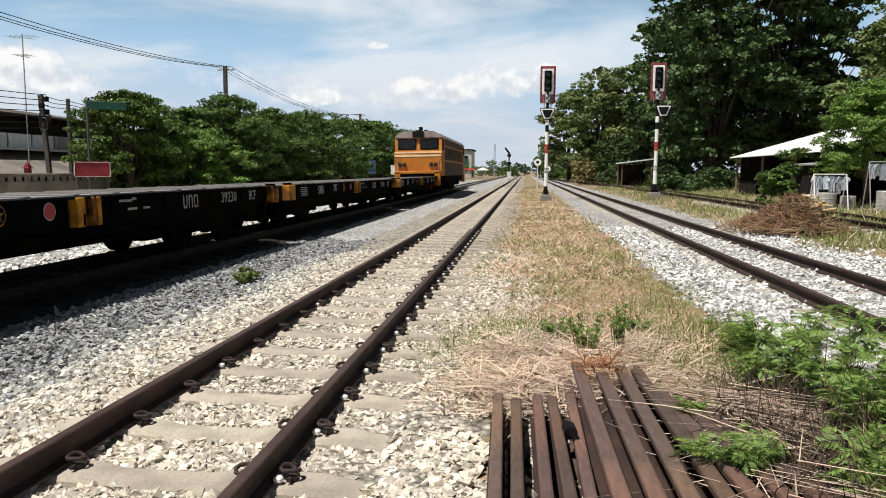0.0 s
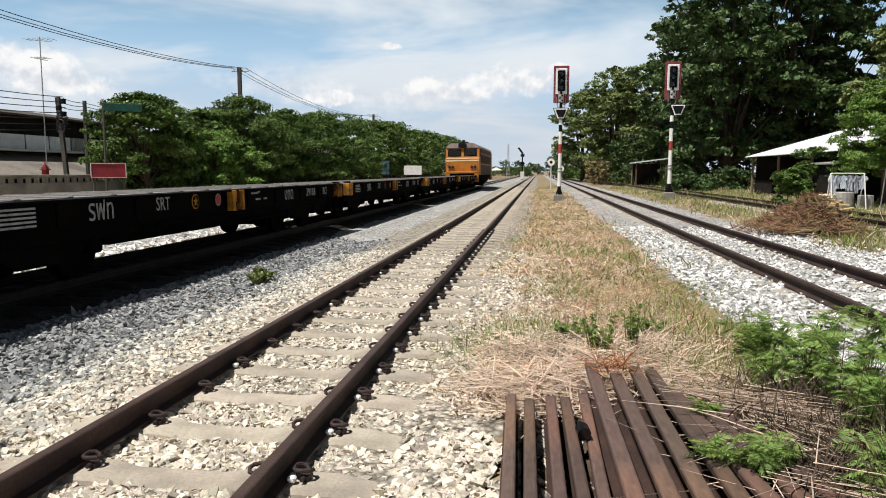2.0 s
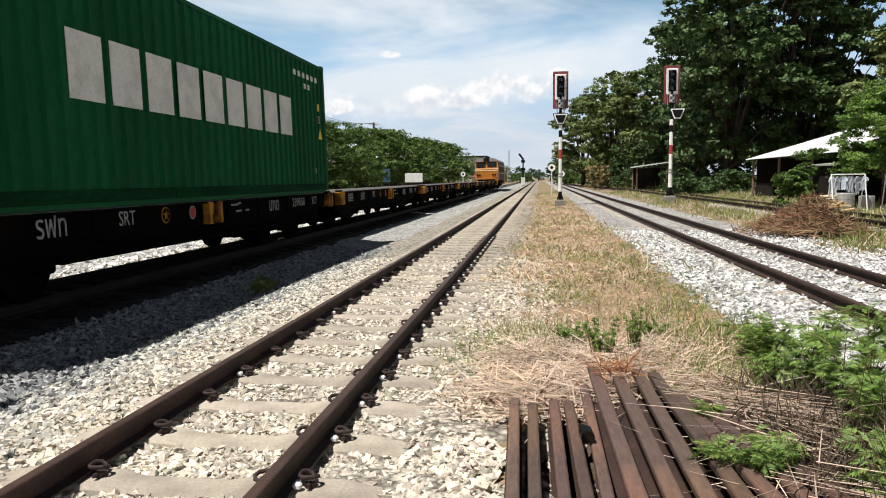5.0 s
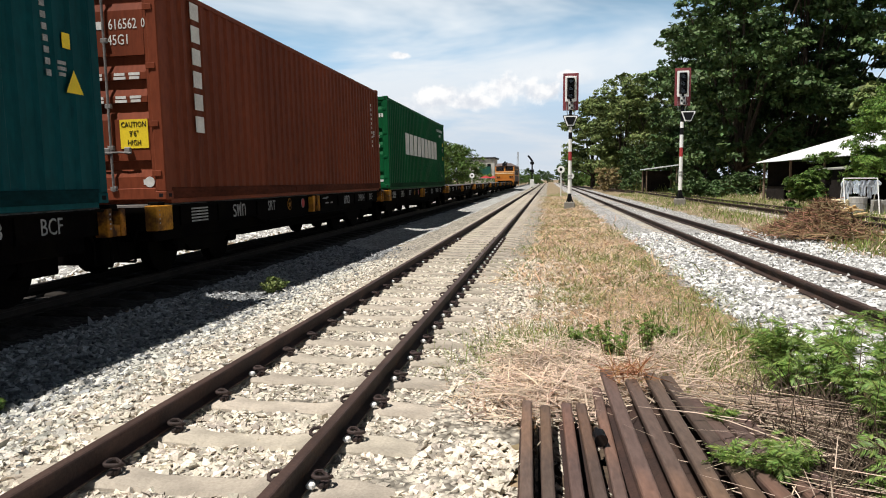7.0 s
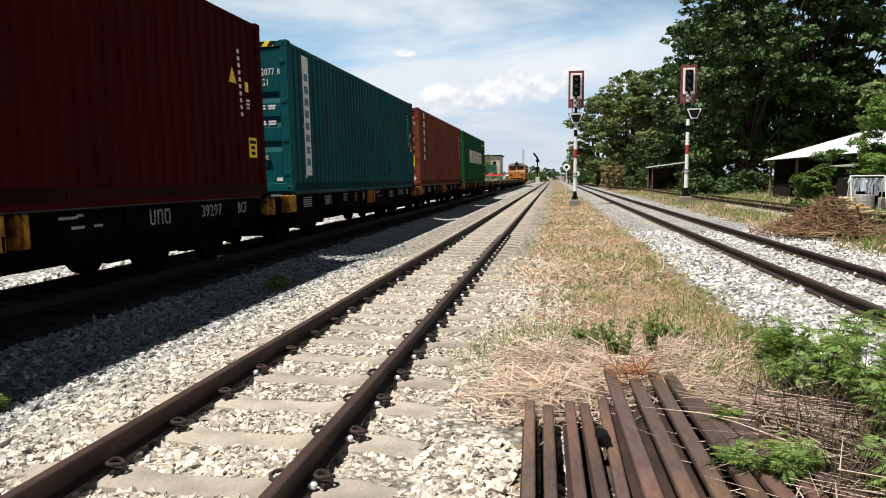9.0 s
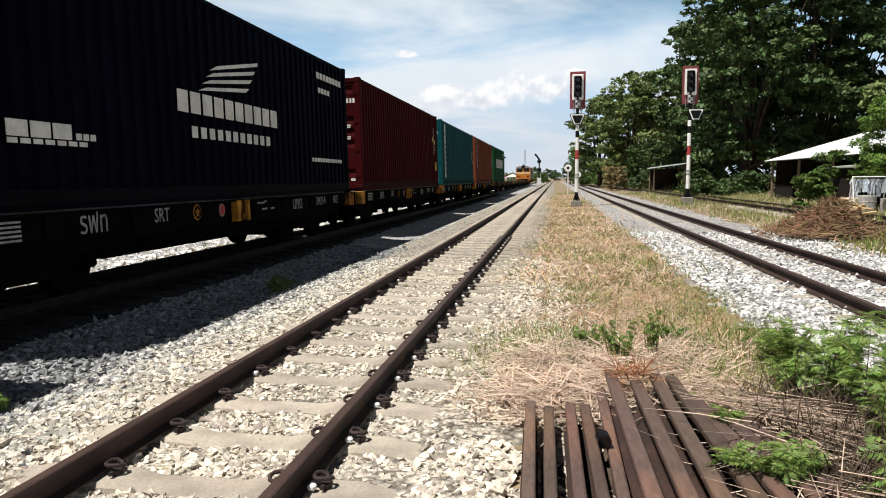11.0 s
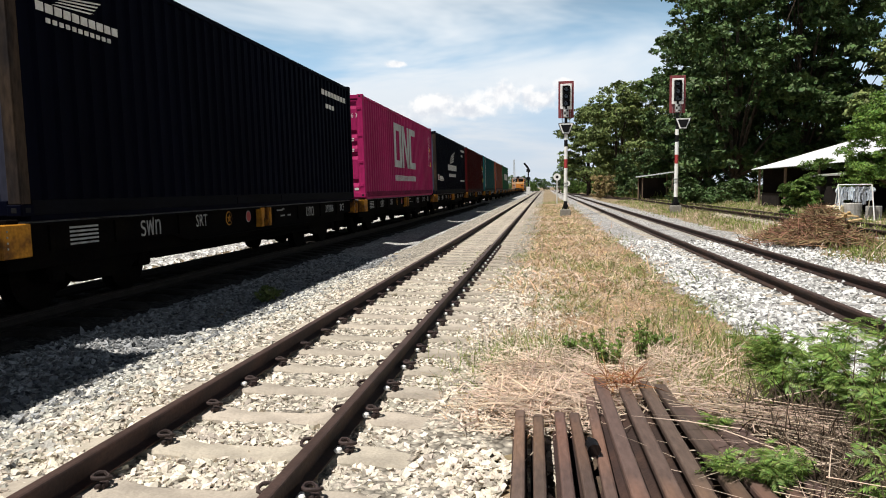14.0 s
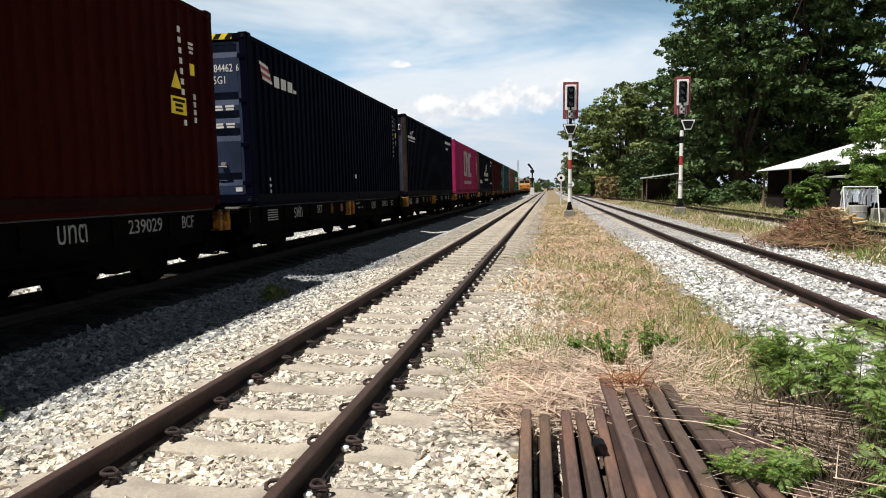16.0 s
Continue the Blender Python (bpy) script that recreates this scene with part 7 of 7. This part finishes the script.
def wall_run():
    t = thing("garden_wall", pose(-17.2, 0, -0.2), "low weathered concrete wall with a pierced top course", "wall", kind="structure")
    bm = bmesh.new()
    box(bm, (0, 22, 0.6), (0.18, 12, 1.2), 0.01)
    part("wall_panel", bm, M["cement"], t)
    bm = bmesh.new()
    box(bm, (0, 22, 1.44), (0.24, 12, 0.08), 0.01)
    part("coping", bm, M["cement"], t)
    for k in range(30):
        bm = bmesh.new()
        box(bm, (0, 16.2 + 0.4 * k, 1.30), (0.12, 0.14, 0.20), 0.01)
        part("baluster", bm, M["cement"], t)
    # near-black panels added as the shade under the tree crowns
    t2 = thing("fence_wall", pose(-17.6, 0, -0.2), "dark strip of wall behind the roadside trees, painted as the shade under them", "wall", kind="structure")
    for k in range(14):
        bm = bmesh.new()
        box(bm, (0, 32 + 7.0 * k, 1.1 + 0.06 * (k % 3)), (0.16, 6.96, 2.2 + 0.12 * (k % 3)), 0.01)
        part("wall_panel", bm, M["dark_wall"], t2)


wall_run()


def house(x, y, w, d, wall_h, roof_h, yaw, wallmat, roofmat, label, openings=3, lean_to=False):
    t = thing("house", pose(x, y, -0.2, 0, 0, yaw), label, "house", "houses beyond the road")
    bm = bmesh.new()
    box(bm, (0, 0, wall_h / 2), (w, d, wall_h), 0.02)
    part("wall", bm, M[wallmat], t)
    for s in (-1, 1):
        bm = bmesh.new()
        prism(bm, [(s * (w / 2 + 0.6), wall_h - 0.1), (0, wall_h + roof_h), (0, wall_h + roof_h + 0.1), (s * (w / 2 + 0.6), wall_h)], "y", -d / 2 - 0.5, d / 2 + 0.5)
        part("roof", bm, M[roofmat], t)
    for k in range(openings):
        yy = -d / 2 + d * (k + 0.5) / openings
        for z, h in ((1.1, 2.0), (wall_h - 1.1, 1.0)):
            if z > 1.2 and wall_h < 4:
                continue
            bm = bmesh.new()
            box(bm, (w / 2 + 0.01, yy, z), (0.06, d / openings * 0.55, h), 0.01)
            o = part("window", bm, M["offwhite"], t)
            bm = bmesh.new()
            box(bm, (w / 2 + 0.04, yy, z), (0.02, d / openings * 0.48, h * 0.88))
            part("pane", bm, M["black"], o)
    if lean_to:
        for k in range(9):
            bm = bmesh.new()
            box(bm, (w / 2 + 0.80, -d / 2 + d * (k + 0.5) / 9, 2.98), (0.05, d / 9 * 0.93, 0.66))
            part("panel", bm, M["zinc"] if k % 4 != 2 else M["tin_grey"], t, "pale sheet panel under the eaves")
        bm = bmesh.new()
        prism(bm, [(w / 2, 2.5), (w / 2 + 3.4, 1.35), (w / 2 + 3.4, 1.27), (w / 2, 2.42)], "y", -d / 2 - 0.5, d / 2 + 0.5)
        part("lean_to_roof", bm, M["tile_roof"], t, "grey shingled lean-to roof")
        bm = bmesh.new()
        box(bm, (w / 2 + 0.65, 0, 2.58), (0.9, d + 0.6, 0.10), 0.01)
        part("ledge", bm, M["offwhite"], t, "pale ledge over the lean-to roof")
        for k in range(4):
            bm = bmesh.new()
            rod(bm, (w / 2 + 3.0, -d / 2 + d * k / 3, 0), (w / 2 + 3.0, -d / 2 + d * k / 3, 1.35), 0.06, n=8)
            part("post", bm, M["timber"], t)
    return t


house(-29.0, 32, 8, 15, 4.3, 0.55, 0, "dark_wall", "old_roof", "old dark timber house with sheet panels under its eaves", 0, True)
house(-28, 52, 8, 14, 3.2, 1.3, 0, "render_wall", "tin_grey", "pale rendered shop with a tin roof behind the trees", 4)
house(-27, 72, 8, 16, 3.4, 1.4, 0, "render_wall", "tin_grey", "pale shop row behind the roadside trees", 5)
house(-27, 96, 8, 18, 4.5, 1.5, 0, "render_wall", "zinc", "two-storey shop with a pale roof behind the trees", 5)


# ---- far along the line ----
def station():
    t = thing("station_building", pose(-19.5, 205, 0), "pale flat-roofed building with a green sign far along the line", "building")
    bm = bmesh.new()
    box(bm, (0, 0, 3.6), (9, 12, 7.6))
    part("wall", bm, M["render_wall"], t)
    bm = bmesh.new()
    box(bm, (0, 0, 7.5), (9.8, 12.8, 0.35))
    part("roof", bm, M["dark_wall"], t)
    for x in (-3, -1, 1, 3):
        for z in (2.2, 5.2):
            bm = bmesh.new()
            box(bm, (x, -6.02, z), (1.2, 0.08, 1.6))
            w = part("window", bm, M["offwhite"], t)
            bm = bmesh.new()
            box(bm, (x, -6.07, z), (1.0, 0.04, 1.4))
            part("pane", bm, M["black"], w)
    bm = bmesh.new()
    box(bm, (1.8, -6.2, 4.0), (3.4, 0.15, 2.2))
    part("sign", bm, M["green_sign"], t)


station()


def umbrella(x, y, paint, label):
    t = thing("market_umbrella", pose(x, y, -0.1), label, "umbrella", "market umbrellas far along the line")
    bm = bmesh.new()
    rod(bm, (0, 0, 0), (0, 0, 2.2), 0.04, n=6)
    part("pole", bm, M["grey_steel"], t)
    bm = bmesh.new()
    bmesh.ops.create_cone(bm, cap_ends=True, segments=10, radius1=1.5, radius2=0.05, depth=0.6, matrix=Matrix.Translation((0, 0, 2.2)))
    part("canopy", bm, M[paint], t)


for k, (x, y) in enumerate(((-13, 170), (-10.5, 175), (-11.5, 185), (-9.5, 160), (-14, 160), (-16, 180))):
    umbrella(x, y, ("red", "cream", "red", "offwhite", "red", "blue_sign")[k], ("faded red", "cream", "faded red", "white", "faded red", "blue")[k] + " market umbrella beside the far track")


def semaphore():
    t = thing("semaphore_signal", pose(-3.0, 130, 0), "black semaphore signal mast with a raised arm", "railway signal")
    bm = bmesh.new()
    rod(bm, (0, 0, 0), (0, 0, 4.9), 0.12, n=8)
    part("mast", bm, M["black"], t)
    bm = bmesh.new()
    box(bm, (-0.35, -0.1, 5.25), (0.35, 0.06, 1.3), 0.01, Matrix.Rotation(radians(-38), 3, "Y"))
    part("arm", bm, M["black"], t)
    for z in (3.0, 4.4):
        bm = bmesh.new()
        box(bm, (0, 0, z), (0.7, 0.3, 0.5), 0.03)
        part("lamp_box", bm, M["black"], t)
    bm = bmesh.new()
    box(bm, (0, 0, 0.8), (0.7, 0.5, 1.4), 0.03)
    part("base_cabinet", bm, M["offwhite"], t)


semaphore()


def lattice_mast():
    t = thing("lattice_mast", pose(-6.2, 145, 0), "thin grey lattice mast far along the line", "mast")
    for x, y in ((-0.2, -0.2), (0.2, -0.2), (0.0, 0.2)):
        bm = bmesh.new()
        rod(bm, (x * 1.6, y * 1.6, 0), (x * 0.5, y * 0.5, 7.0), 0.035, n=6)
        part("leg", bm, M["grey_steel"], t)
    bm = bmesh.new()
    for k in range(10):
        a, b = 0.7 * k, 0.7 * (k + 1)
        tube(bm, [(-0.3 + 0.02 * k, -0.3, a), (0.3 - 0.02 * k, -0.3, b)], 0.02, 4)
    part("bracing", bm, M["grey_steel"], t)


lattice_mast()
for k, (x, y, top, sp) in enumerate(((-6.5, 235, 5.2, 2.6), (-3.0, 240, 4.6, 2.4), (-0.5, 300, 5.0, 3.0), (3.2, 165, 5.2, 2.0), (5.2, 140, 6.0, 2.6), (-24, 190, 8, 4), (-30, 170, 8, 4), (-12, 260, 6, 4), (6, 240, 8, 4), (8.5, 190, 9, 4))):
    tree(x, y, 0.1, top, sp, 24, 2600, 0.40, M["leaf_dark"], "small dark tree far along the line", 1200 + 9 * k, low=0.12, trunk=0.15, dense=0.36)


motions()
